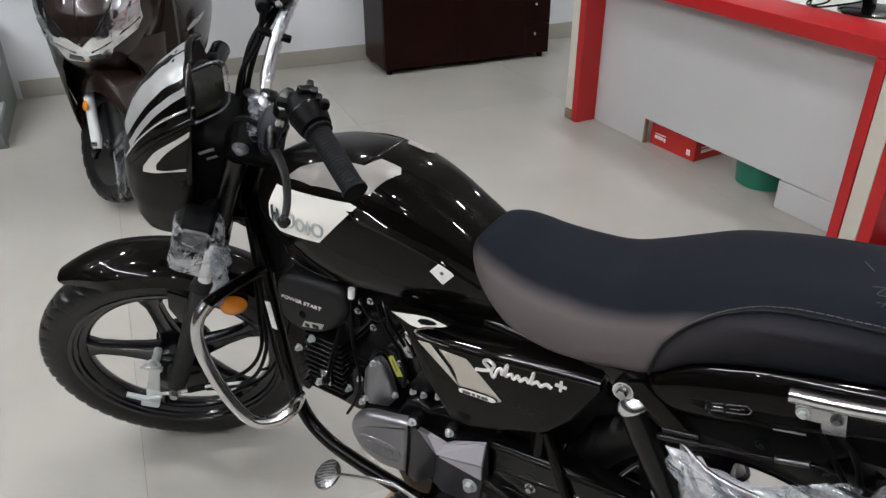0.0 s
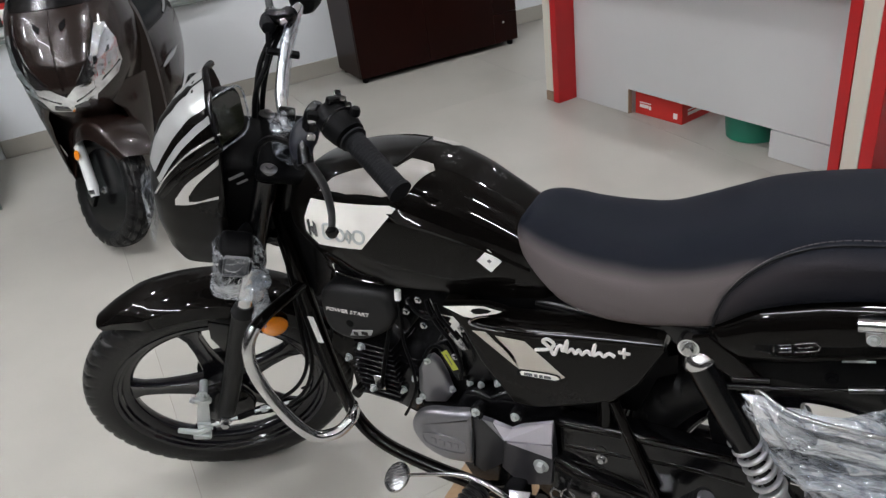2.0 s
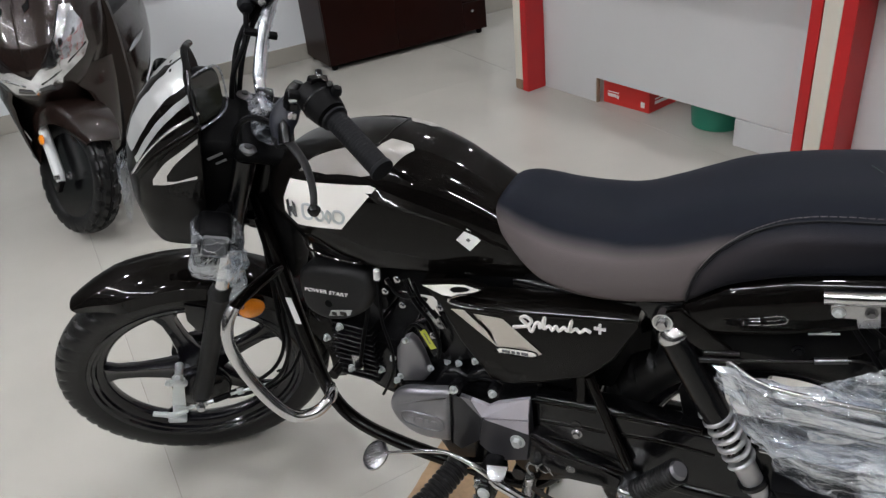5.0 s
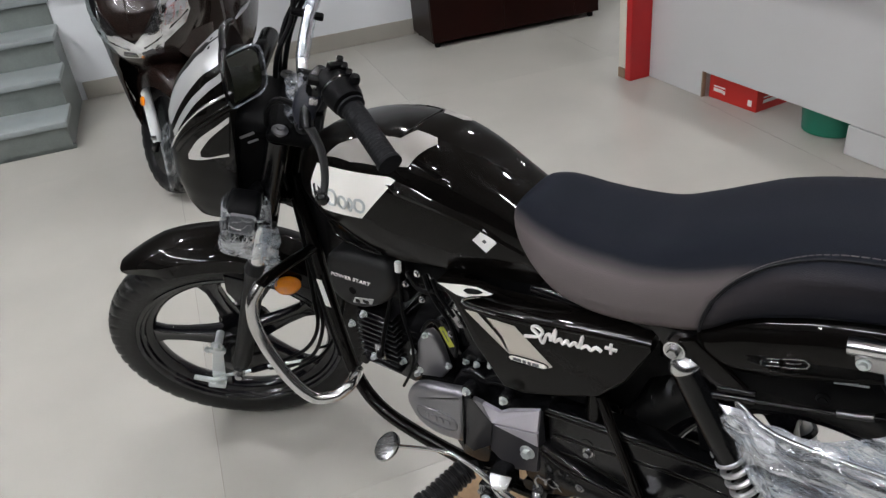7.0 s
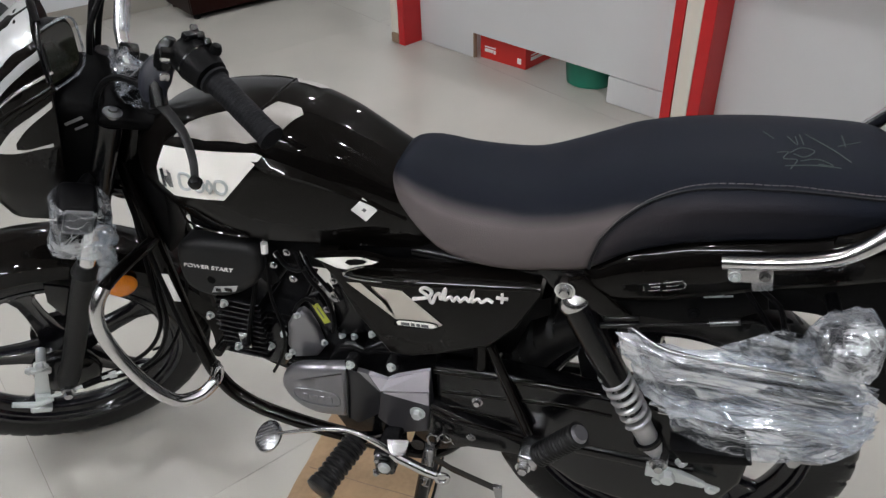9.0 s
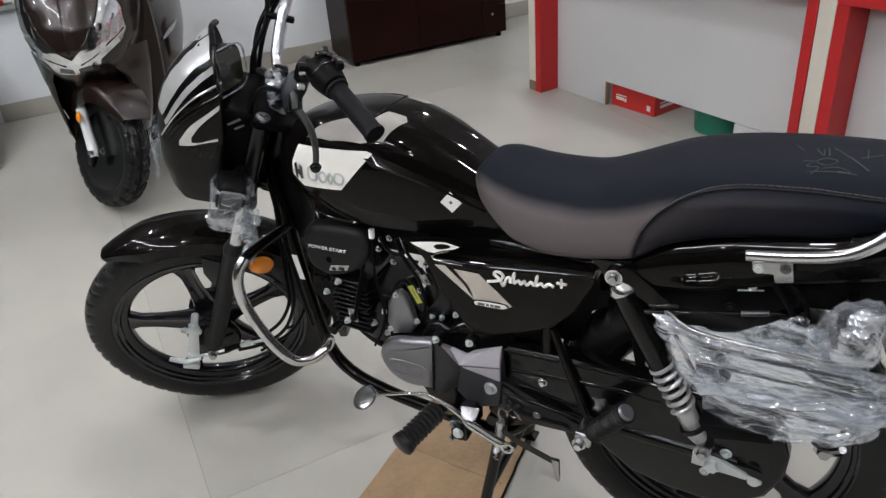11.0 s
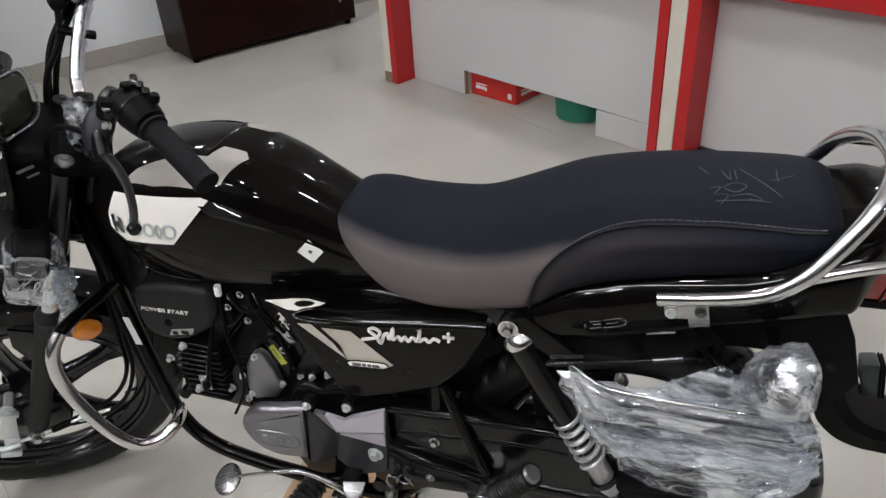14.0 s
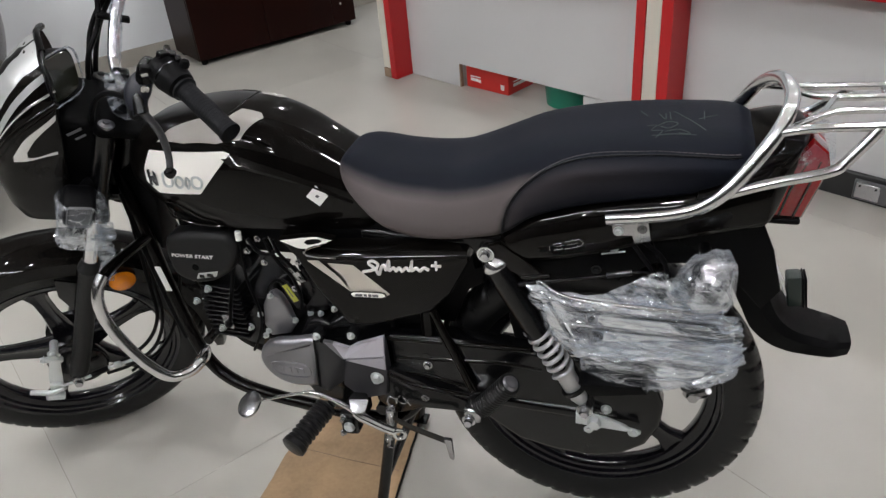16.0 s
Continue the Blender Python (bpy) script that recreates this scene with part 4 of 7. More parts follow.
CP = pose(-0.141, -0.014, 0.064, 0, -22, -34)
clus = fpart("instrument_panel", moved(loft([rounded(-0.03, 0.046, 0.034), rounded(-0.012, 0.056, 0.043), rounded(0.010, 0.057, 0.044), rounded(0.0145, 0.054, 0.041)]), CP), BLACK_PLASTIC, bike, "dark digital instrument cluster in film")
fpart("display", moved(loft([rounded(0.0145, 0.052, 0.039), rounded(0.0160, 0.051, 0.038)]), CP), VISOR, clus, "olive tinted display")
rim_loop = [(0.019, math.copysign(abs(math.cos(a)) ** 0.5, math.cos(a)) * 0.060, math.copysign(abs(math.sin(a)) ** 0.5, math.sin(a)) * 0.045) for a in [2 * math.pi * k / 40 for k in range(40)]]
fpart("film_edge", moved(tube(rim_loop, [0.0018 + 0.0012 * ((k * 7) % 5) / 5 for k in range(40)], 6, closed=True), CP), FILM_KNOT, clus, "crumpled film edge")
for s in (-1,):
    fi = fpart("front_indicator", merged(moved(box(-0.028, 0.028, -0.034, 0.036, -0.042, 0.014, 0.012, 4), pose(-0.090, -0.148, -0.108)), tube([(-0.09, -0.13, -0.11), (-0.07, -0.09, -0.11)], 0.012, 12)), BLACK_PLASTIC, bike, "black turn indicator wrapped in film")
    fpart("lens", moved(box(-0.022, 0.022, -0.0365, -0.032, -0.034, 0.010, 0.006, 3), pose(-0.090, -0.148, -0.108)), GREY_DECAL, fi)


rings = []
for k in range(26):
    t = k / 25
    z = -0.098 - 0.122 * t
    rad = 0.043 * min(1.0, 0.80 + 1.5 * t, 0.25 + 3.2 * (1 - t))
    ring = []
    for j in range(36):
        a = 2 * math.pi * j / 36
        c, d = math.cos(a), math.sin(a)
        ring.append((-0.088 + 0.01 * t + rad * math.copysign(abs(c) ** 0.7, c), -0.150 + rad * 1.1 * math.copysign(abs(d) ** 0.7, d), z))
    rings.append(ring)
fpart("film_bag", loft(crumple(rings, 0.007, 22, 3), cap=False), FILM_FRONT, fi, "crumpled clear film bag")
rings = []
for k in range(24):
    t = k / 23
    rad = 0.015 + 0.006 * math.sin(9 * t) ** 2 - 0.007 * t
    rings.append([(-0.040 + 0.018 * t + rad * math.cos(2 * math.pi * j / 20), -0.118 + rad * math.sin(2 * math.pi * j / 20), -0.190 - 0.150 * t) for j in range(20)])
fpart("film_drape", loft(crumple(rings, 0.006, 60, 8), cap=False), FILM_KNOT, fi, "film hanging down the fork")

# frame
fr = part("frame", tube(smooth([(-0.30, 0, 0.86), (-0.2, 0, 0.80), (0.0, 0, 0.75), (0.3, 0, 0.72), (0.5, 0, 0.72)], 5), 0.02, 14), BLACK_GLOSS, bike, "glossy black tubular frame")
part("head_tube", tube([(-0.365, 0, 0.717), (-0.29, 0, 0.874)], 0.03, 18), BLACK_GLOSS, fr)
for s in (-1, 1):
    part("down_tube", tube(smooth([(-0.335, s * 0.018, 0.79), (-0.315, s * 0.03, 0.72), (-0.285, s * 0.045, 0.56), (-0.258, s * 0.055, 0.44), (-0.225, s * 0.06, 0.335), (-0.17, s * 0.065, 0.285), (-0.08, s * 0.07, 0.262), (0.05, s * 0.075, 0.25), (0.2, s * 0.08, 0.25), (0.27, s * 0.08, 0.30), (0.31, s * 0.08, 0.40), (0.32, s * 0.08, 0.60)], 5), 0.0145, 14), BLACK_GLOSS, fr)
    part("rear_tube", tube(smooth([(0.20, s * 0.05, 0.700), (0.35, s * 0.07, 0.705), (0.45, s * 0.09, 0.73), (0.62, s * 0.10, 0.76), (0.82, s * 0.09, 0.80)], 5), 0.013, 12), BLACK_SATIN, fr)
    part("seat_stay", tube([(0.335, s * 0.100, 0.567), (0.347, s * 0.105, 0.539), (0.406, s * 0.110, 0.389)], 0.0085, 12), BLACK_GLOSS, fr)
    part("swing_arm", tube([(0.20, s * 0.075, 0.38), (0.45, s * 0.088, 0.36), (0.68, s * 0.092, 0.355)], 0.017, 12), BLACK_SATIN, fr)
part("wiring_shroud", plate([(-0.335, 0.80), (-0.268, 0.79), (-0.260, 0.72), (-0.270, 0.64), (-0.285, 0.60), (-0.315, 0.70)], -0.028, 0.028, 0.008, 2), BLACK_PLASTIC, fr, "black wiring shroud")
for k in range(2):
    o = 0.014 * k
    part("cable", tube(smooth([(-0.318 - o, -0.03, 0.70), (-0.323 - o, -0.03, 0.626), (-0.331 - o, -0.03, 0.503), (-0.338 - o, -0.03, 0.42), (-0.386 - o, -0.03, 0.328 + o), (-0.473 - o, -0.03, 0.258 + o), (-0.56, -0.03, 0.215 + o)], 6), 0.0045, 8), BLACK_PLASTIC, fr, "black control cable")
part("paper_tag", moved(box(-0.009, 0.009, -0.0006, 0.0006, -0.030, 0.030), pose(-0.268, -0.0690, 0.556, 0, -13, -12)), WHITE_PAPER, fr, "white paper tag on the down tube")
part("cable_cover", tube(smooth([(-0.330, -0.035, 0.74), (-0.306, -0.05, 0.62), (-0.282, -0.060, 0.50), (-0.258, -0.066, 0.40)], 6), 0.007, 10), BLACK_PLASTIC, fr)

# leg guard, both sides
guard = part("leg_guard", tube(smooth([(-0.262, 0.0, 0.335), (-0.262, 0.06, 0.335)], 2), 0.012, 12), BLACK_GLOSS, bike, "chrome leg guard with black upper arms")
for s in (-1, 1):
    part("arm", tube(smooth([(-0.297, s * 0.040, 0.640), (-0.296, s * 0.10, 0.645), (-0.294, s * 0.165, 0.648), (-0.295, s * 0.194, 0.643)], 5), 0.0105, 14), BLACK_GLOSS, guard)
    part("bow", tube(smooth([(-0.294, s * 0.192, 0.646), (-0.301, s * 0.209, 0.626), (-0.304, s * 0.218, 0.598), (-0.301, s * 0.221, 0.562), (-0.286, s * 0.220, 0.517), (-0.260, s * 0.215, 0.464), (-0.235, s * 0.206, 0.424), (-0.219, s * 0.194, 0.402), (-0.202, s * 0.178, 0.395), (-0.184, s * 0.160, 0.398), (-0.174, s * 0.138, 0.408), (-0.188, s * 0.105, 0.400), (-0.235, s * 0.05, 0.352)], 6), 0.0120, 14), CHROME, guard, "chrome bow")
amber = part("side_reflector", moved(lathe([(0.001, -0.012), (0.014, -0.011), (0.024, -0.007), (0.029, 0.0), (0.029, 0.006), (0.02, 0.01)], 28), pose(-0.395, -0.05, 0.522, 0, 0, 38) @ Matrix.Diagonal((0.98, 1, 0.74, 1))), ORANGE, bike, "amber turn signal lens")

# fuel tank
TANK = [(-0.268, 0.040, 0.842, 0.812, 0.792), (-0.252, 0.074, 0.872, 0.812, 0.785), (-0.225, 0.096, 0.897, 0.812, 0.772), (-0.18, 0.110, 0.915, 0.811, 0.742), (-0.12, 0.117, 0.930, 0.808, 0.719), (-0.05, 0.117, 0.935, 0.804, 0.712), (0.02, 0.110, 0.928, 0.798, 0.712), (0.08, 0.099, 0.908, 0.790, 0.709), (0.13, 0.088, 0.881, 0.783, 0.709), (0.18, 0.080, 0.850, 0.776, 0.711), (0.215, 0.076, 0.828, 0.772, 0.714), (0.245, 0.066, 0.800, 0.768, 0.720)]
TANK_S = smooth_table(TANK, 5)


def tank_ring(x):
    w, zt, zc, zb = interp(TANK_S, x)
    ring = []
    for k in range(25):
        a = math.pi * k / 24
        c, s = math.cos(a), math.sin(a)
        ring.append((x, -w * math.copysign(abs(c) ** 0.62, c), zc + (zt - zc) * max(0.0, s) ** 0.80))
    for k in range(1, 8):
        t = k / 8
        y = w * (1 - 0.22 * math.sin(math.pi * 0.5 * min(1, t * 1.4)) ** 2) if t < 0.5 else w * 0.78
        ring.append((x, y * (1 - 2 * max(0, t - 0.5)), zc + (zb - zc) * min(1, t * 2) ** 1.0))
    left = [(q[0], -q[1], q[2]) for q in ring[25:]][::-1]
    return ring + left


def tank_y(x, z):
    w, zt, zc, zb = interp(TANK_S, x)
    if z >= zc:
        s = min(0.9999, (z - zc) / (zt - zc)) ** (1 / 0.80)
        return -w * math.sqrt(1 - s * s) ** 0.62
    t = (zc - z) / (zc - zb) * 0.5
    return -w * (1 - 0.22 * math.sin(math.pi * 0.5 * min(1, t * 1.4)) ** 2)


tank = part("fuel_tank", loft([tank_ring(t[0]) for t in TANK_S]), BLACK_GLOSS, bike, "glossy black fuel tank with champagne badge panel", 60)
part("badge_panel", decal([(-0.176, 0.874), (-0.02, 0.879), (-0.008, 0.875), (-0.080, 0.797), (-0.174, 0.790), (-0.197, 0.812), (-0.195, 0.837)], tank_y, 0.0022, 4), CREAM, tank, "champagne badge panel")
part("badge_emblem", decal([(-0.188, 0.806), (-0.181, 0.806), (-0.181, 0.817), (-0.174, 0.820), (-0.174, 0.807), (-0.167, 0.808), (-0.167, 0.833), (-0.174, 0.838), (-0.174, 0.828), (-0.181, 0.826), (-0.181, 0.840), (-0.188, 0.836)], tank_y, 0.0045, 1), STEEL, tank, "small raised silver emblem")
for x0, x1, z0, z1 in ((-0.153, -0.134, 0.809, 0.836), (-0.127, -0.111, 0.809, 0.829), (-0.105, -0.097, 0.809, 0.829), (-0.091, -0.072, 0.810, 0.831)):
    loop = smooth([(x, tank_y(x, z) - 0.0034, z) for x, z in ((x0, z0 + 0.006), (x0 + 0.005, z0), (x1 - 0.005, z0 + 0.0005), (x1, z0 + 0.006), (x1 + 0.0015, z1 - 0.006), (x1 - 0.004, z1), (x0 + 0.005, z1 - 0.0005), (x0 + 0.001, z1 - 0.006))], 4, closed=True)
    part("badge_bar", tube(loop, 0.0023, 8, closed=True), ZINC, tank, "plain raised silver outline")


def tank_z(x, y):
    w, zt, zc, zb = interp(TANK_S, x)
    c = min(0.999, abs(y) / w) ** (1 / 0.62)
    return zc + (zt - zc) * math.sqrt(1 - c * c) ** 0.80


def top_patch(outline, off, cuts=4):
    bm = bmesh.new()
    f = bm.faces.new([bm.verts.new((x, y, 0)) for x, y in outline])
    bmesh.ops.triangulate(bm, faces=[f])
    for _ in range(cuts):
        bmesh.ops.subdivide_edges(bm, edges=bm.edges[:], cuts=1, use_grid_fill=True)
    for v in bm.verts:
        v.co.z = tank_z(v.co.x, v.co.y) + off
    return bm


for s in (-1, 1):
    part("top_panel", top_patch([(x, -s * y) for x, y in ((-0.158, -0.098), (-0.133, -0.086), (-0.056, -0.067), (-0.020, -0.064), (-0.005, -0.038), (0.032, -0.038), (0.040, -0.050), (0.010, -0.093), (-0.035, -0.102), (-0.10, -0.104))], 0.0018), TAUPE_DECAL, tank, "taupe grey top panel")
    part("panel_ridge", tube(smooth([(x, s * y, tank_z(x, y) - 0.001) for x, y in ((-0.060, 0.066), (-0.045, 0.066), (-0.036, 0.064), (-0.026, 0.060), (-0.018, 0.045), (-0.018, 0.0))], 6), 0.0026, 10), BLACK_GLOSS, tank)
    rings = []
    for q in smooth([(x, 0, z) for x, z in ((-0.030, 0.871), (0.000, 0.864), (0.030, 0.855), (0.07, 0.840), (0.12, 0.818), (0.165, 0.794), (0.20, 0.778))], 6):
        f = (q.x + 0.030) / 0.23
        # lean angles are set so the crease mirrors the battens as a streak
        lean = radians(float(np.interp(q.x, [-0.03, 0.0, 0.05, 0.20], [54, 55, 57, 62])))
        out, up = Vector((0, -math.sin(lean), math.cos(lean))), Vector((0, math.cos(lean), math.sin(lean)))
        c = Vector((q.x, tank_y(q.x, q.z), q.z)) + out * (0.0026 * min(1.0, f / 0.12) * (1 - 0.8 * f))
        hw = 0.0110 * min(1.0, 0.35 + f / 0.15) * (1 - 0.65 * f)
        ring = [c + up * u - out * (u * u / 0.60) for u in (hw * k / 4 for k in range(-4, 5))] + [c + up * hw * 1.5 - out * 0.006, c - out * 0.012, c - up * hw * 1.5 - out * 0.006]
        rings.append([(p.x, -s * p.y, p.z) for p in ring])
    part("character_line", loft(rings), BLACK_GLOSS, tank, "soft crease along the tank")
part("inspection_sticker", decal([(0.117, 0.790), (0.136, 0.811), (0.157, 0.790), (0.138, 0.769)], tank_y, 0.002, 2), WHITE_PAPER, tank, "white diamond sticker")
part("sticker_mark", decal([(0.133, 0.790), (0.137, 0.794), (0.141, 0.790), (0.137, 0.786)], tank_y, 0.0026, 1), GREY_DECAL, tank)
part("seam_line", tube(smooth([(x, tank_y(x, z) - 0.0004, z) for x, z in [(-0.18, 0.759), (-0.168, 0.768), (-0.145, 0.765), (-0.11, 0.742), (-0.064, 0.72), (-0.118, 0.717), (-0.176, 0.723), (-0.183, 0.742)]], 6, closed=True), 0.0022, 8, closed=True), BLACK_GLOSS, tank, "raised loop on the tank flank")

part("tank_tray", box(-0.20, 0.46, -0.060, 0.060, 0.680, 0.752, 0.01, 2), BLACK_PLASTIC, bike)

# seat
SEAT = [(0.169, 0.048, 0.842, 0.815), (0.183, 0.072, 0.854, 0.804), (0.207, 0.092, 0.856, 0.783), (0.236, 0.106, 0.851, 0.760), (0.27, 0.115, 0.844, 0.742), (0.325, 0.122, 0.840, 0.733), (0.38, 0.125, 0.843, 0.735), (0.43, 0.127, 0.860, 0.744), (0.48, 0.128, 0.881, 0.757), (0.53, 0.128, 0.899, 0.791), (0.60, 0.126, 0.913, 0.815), (0.68, 0.123, 0.922, 0.829), (0.76, 0.117, 0.926, 0.840), (0.82, 0.107, 0.926, 0.858), (0.850, 0.093, 0.918, 0.872), (0.866, 0.07, 0.903, 0.880), (0.872, 0.045, 0.893, 0.884)]
SEAT_S = smooth_table(SEAT, 5)


def seat_bulge(x, z):
    """The padded side panel swells out below its seam."""
    if x < 0.55:
        return 1.0
    seam_z = float(np.interp(x, [0.55, 0.610, 0.69, 0.76, 0.835], [0.878, 0.898, 0.906, 0.907, 0.904]))
    d = seam_z - z
    k = min(1.0, (x - 0.55) / 0.06) * min(1.0, max(0.0, (0.866 - x) / 0.04))
    return 1.0 + (0.075 * k * math.exp(-(((d - 0.016) / 0.014) ** 2)) if d > -0.004 else 0.0)


def seat_ring(x):
    w, zt, zb = interp(SEAT_S, x)
    zm = zb + 0.30 * (zt - zb)
    ring = []
    for k in range(61):
        a = math.pi * k / 60
        c, s = math.cos(a), math.sin(a)
        z = zm + (zt - zm) * max(0.0, s) ** 0.62
        ring.append((x, -w * math.copysign(abs(c) ** 0.55, c) * seat_bulge(x, z), z))
    ring += [(x, w * 0.97, zb + 0.1 * (zt - zb)), (x, w * 0.9, zb), (x, -w * 0.9, zb), (x, -w * 0.97, zb + 0.1 * (zt - zb))]
    return ring


def seat_y(x, z):
    w, zt, zb = interp(SEAT_S, x)
    zm = zb + 0.30 * (zt - zb)
    if z < zm:
        return -w
    s = min(0.9999, (z - zm) / (zt - zm)) ** (1 / 0.62)
    return -w * math.sqrt(1 - s * s) ** 0.55 * seat_bulge(x, z)


seat = part("seat", loft([seat_ring(t[0]) for t in SEAT_S]), SEAT_TWO, bike, "long black vinyl dual seat with grey rider side panels", 60)
SEAM = [(0.480, 0.764), (0.484, 0.788), (0.496, 0.822), (0.520, 0.854), (0.556, 0.880), (0.610, 0.898), (0.69, 0.906), (0.76, 0.907), (0.835, 0.904)]
tone = seat.data.attributes.new("panel_and_sheen", "FLOAT", "POINT")
for i, v in enumerate(seat.data.vertices):
    w, zt, zb = interp(SEAT_S, v.co.x)
    edge = zb + (zt - zb) * float(np.interp(v.co.x, [0.166, 0.20, 0.25, 0.35, 0.445, 0.51, 0.545], [0.62, 0.74, 0.80, 0.80, 0.72, 0.70, 0.66]))
    seam_x = float(np.interp(v.co.z, [0.74, 0.788, 0.822, 0.854, 0.880], [0.477, 0.484, 0.496, 0.520, 0.556]))
    rider = max(0.0, min(1.0, (edge - v.co.z) / 0.020 + 0.5)) * max(0.0, min(1.0, (seam_x - v.co.x) / 0.008))
    down = float(np.interp(v.co.x, [q[0] for q in SEAM], [q[1] for q in SEAM])) - v.co.z
    # the vinyl's sheen below the pillion seam goes into the colour too
    pillion_sheen = 0.0
    if v.co.x > seam_x:
        pillion_sheen = 0.28 * max(0.0, min(1.0, (0.80 - v.co.x) / 0.30)) * max(0.0, min(1.0, down / 0.012)) * max(0.0, min(1.0, (0.075 - down) / 0.05))
    tone.data[i].value = rider + pillion_sheen
seam = smooth([(x, 0, z) for x, z in SEAM], 8)
part("piping", tube([(q.x, seat_y(q.x, q.z) - 0.0005, q.z) for q in seam], 0.0022, 6), SEAT_GREY, seat, "raised piping")
bm = bmesh.new()
for q, r in list(zip(seam, seam[1:]))[::1]:
    a = Vector((q.x, seat_y(q.x, q.z + 0.0035) - 0.0008, q.z + 0.0035))
    b = Vector((r.x, seat_y(r.x, r.z + 0.0035) - 0.0008, r.z + 0.0035))
    tube([a.lerp(b, 0.08), a.lerp(b, 0.88)], 0.0007, 5, bm=bm)
part("stitching", bm, THREAD, seat, "pale stitching")


def seat_top(x, y):
    w, zt, zb = interp(SEAT_S, x)
    zm = zb + 0.30 * (zt - zb)
    c = min(0.999, abs(y) / w) ** (1 / 0.55)
    return zm + (zt - zm) * math.sqrt(1 - c * c) ** 0.62


for line in ([(0.686, 0.02), (0.698, -0.001)], [(0.715, 0.007), (0.725, -0.016), (0.725, 0.008)], [(0.733, -0.015), (0.731, 0.014)], [(0.738, 0.016), (0.763, -0.02), (0.784, -0.055)], [(0.774, -0.015), (0.803, 0.003)], [(0.783, 0.018), (0.783, -0.016)], [(0.699, -0.04), (0.712, -0.038), (0.705, -0.055), (0.721, -0.057), (0.712, -0.077)], [(0.714, -0.04), (0.729, -0.025), (0.744, -0.032), (0.731, -0.049), (0.718, -0.042)], [(0.725, -0.059), (0.746, -0.053), (0.762, -0.066), (0.745, -0.064)], [(0.706, -0.071), (0.74, -0.067), (0.771, -0.069)]):
    part("chalk_scribble", tube([(q.x, q.y, seat_top(q.x, q.y) + 0.0004) for q in smooth([(x, y, 0) for x, y in line], 5)], 0.0008, 5), CHALK, seat, "faint chalk scribble")

# side cover
SIDE = [(0.052, 0.706), (0.085, 0.7095), (0.100, 0.688), (0.112, 0.680), (0.160, 0.680), (0.223, 0.684), (0.305, 0.694), (0.385, 0.704), (0.412, 0.708), (0.415, 0.690), (0.378, 0.618), (0.336, 0.573), (0.255, 0.540), (0.205, 0.524), (0.166, 0.524), (0.113, 0.600), (0.082, 0.668)]
side = part("side_cover", plate(SIDE, -0.112, -0.060, 0.006, 4), BLACK_GLOSS, bike, "glossy black side cover with champagne stripes")
flat = lambda x, z: -0.112
rings = []
for q in smooth([(0.100, 0, 0.684), (0.112, 0, 0.6775), (0.131, 0, 0.6755), (0.164, 0, 0.6760), (0.223, 0, 0.682), (0.305, 0, 0.693), (0.385, 0, 0.703), (0.413, 0, 0.706)], 5):
    k = min(1.0, (q.x - 0.098) / 0.03, (0.418 - q.x) / 0.02)
    # chamfer turned to about 47 degrees to show the battens' bright line
    chamfer = [(-0.1105 + 0.05 * (math.sin(radians(47)) - math.sin(radians(a))), 0.05 * (math.cos(radians(a)) - math.cos(radians(47)))) for a in (51.5, 50, 48.5, 47, 45.5, 44, 42.5)]
    rings.append([(q.x, y, q.z + z) for y, z in [(-0.106, -0.014), (-0.1130, -0.008), (-0.1136, -0.0055)] + chamfer + [(-0.1065, 0.0042), (-0.096, 0.0085 * k + 0.001), (-0.082, 0.0125 * k + 0.001), (-0.066, 0.0150 * k), (-0.060, -0.010)]])
part("shelf", loft(rings), BLACK_GLOSS, side, "sloping upper shelf", 60)
part("corner_wing", plate([(0.052, 0.706), (0.104, 0.7165), (0.132, 0.7205), (0.166, 0.7155), (0.150, 0.707), (0.120, 0.699), (0.104, 0.690), (0.088, 0.690)], -0.1125, -0.095, 0.0025, 2), BLACK_GLOSS, side)
part("stripe", decal([(0.104, 0.666), (0.128, 0.668), (0.150, 0.647), (0.170, 0.628), (0.184, 0.612), (0.183, 0.603)], flat, 0.0012, 1), CHAMPAGNE, side, "champagne stripe")
part("stripe", decal([(0.145, 0.664), (0.196, 0.664), (0.261, 0.606), (0.252, 0.599), (0.198, 0.596), (0.184, 0.602), (0.166, 0.622), (0.173, 0.634)], flat, 0.0014, 1), CHAMPAGNE, side, "champagne stripe")
part("corner_stripe", decal([(0.056, 0.7055), (0.104, 0.7155), (0.132, 0.7195), (0.162, 0.7148), (0.150, 0.708), (0.124, 0.700), (0.108, 0.692), (0.092, 0.692)], flat, 0.0020, 1), CREAM, side, "pale corner stripe")
part("vent_slot", decal([(0.106, 0.7055), (0.112, 0.7115), (0.124, 0.7150), (0.137, 0.7155), (0.144, 0.7130), (0.138, 0.7080), (0.126, 0.7040), (0.114, 0.7015)], flat, 0.0030, 1), BLACK_PLASTIC, side, "dark oval slot")
part("emblem", plate([(0.186, 0.5935), (0.244, 0.5965), (0.251, 0.600), (0.246, 0.607), (0.190, 0.604), (0.183, 0.599)], -0.1155, -0.1135, 0.0008), CREAM, side, "small pale emblem plate")
part("emblem_rim", tube(smooth([(0.186, -0.1150, 0.5925), (0.244, -0.1150, 0.5955), (0.2525, -0.1150, 0.600), (0.246, -0.1150, 0.608), (0.190, -0.1150, 0.605), (0.181, -0.1150, 0.599)], 4, closed=True), 0.0011, 6, closed=True), BLACK_PLASTIC, side)
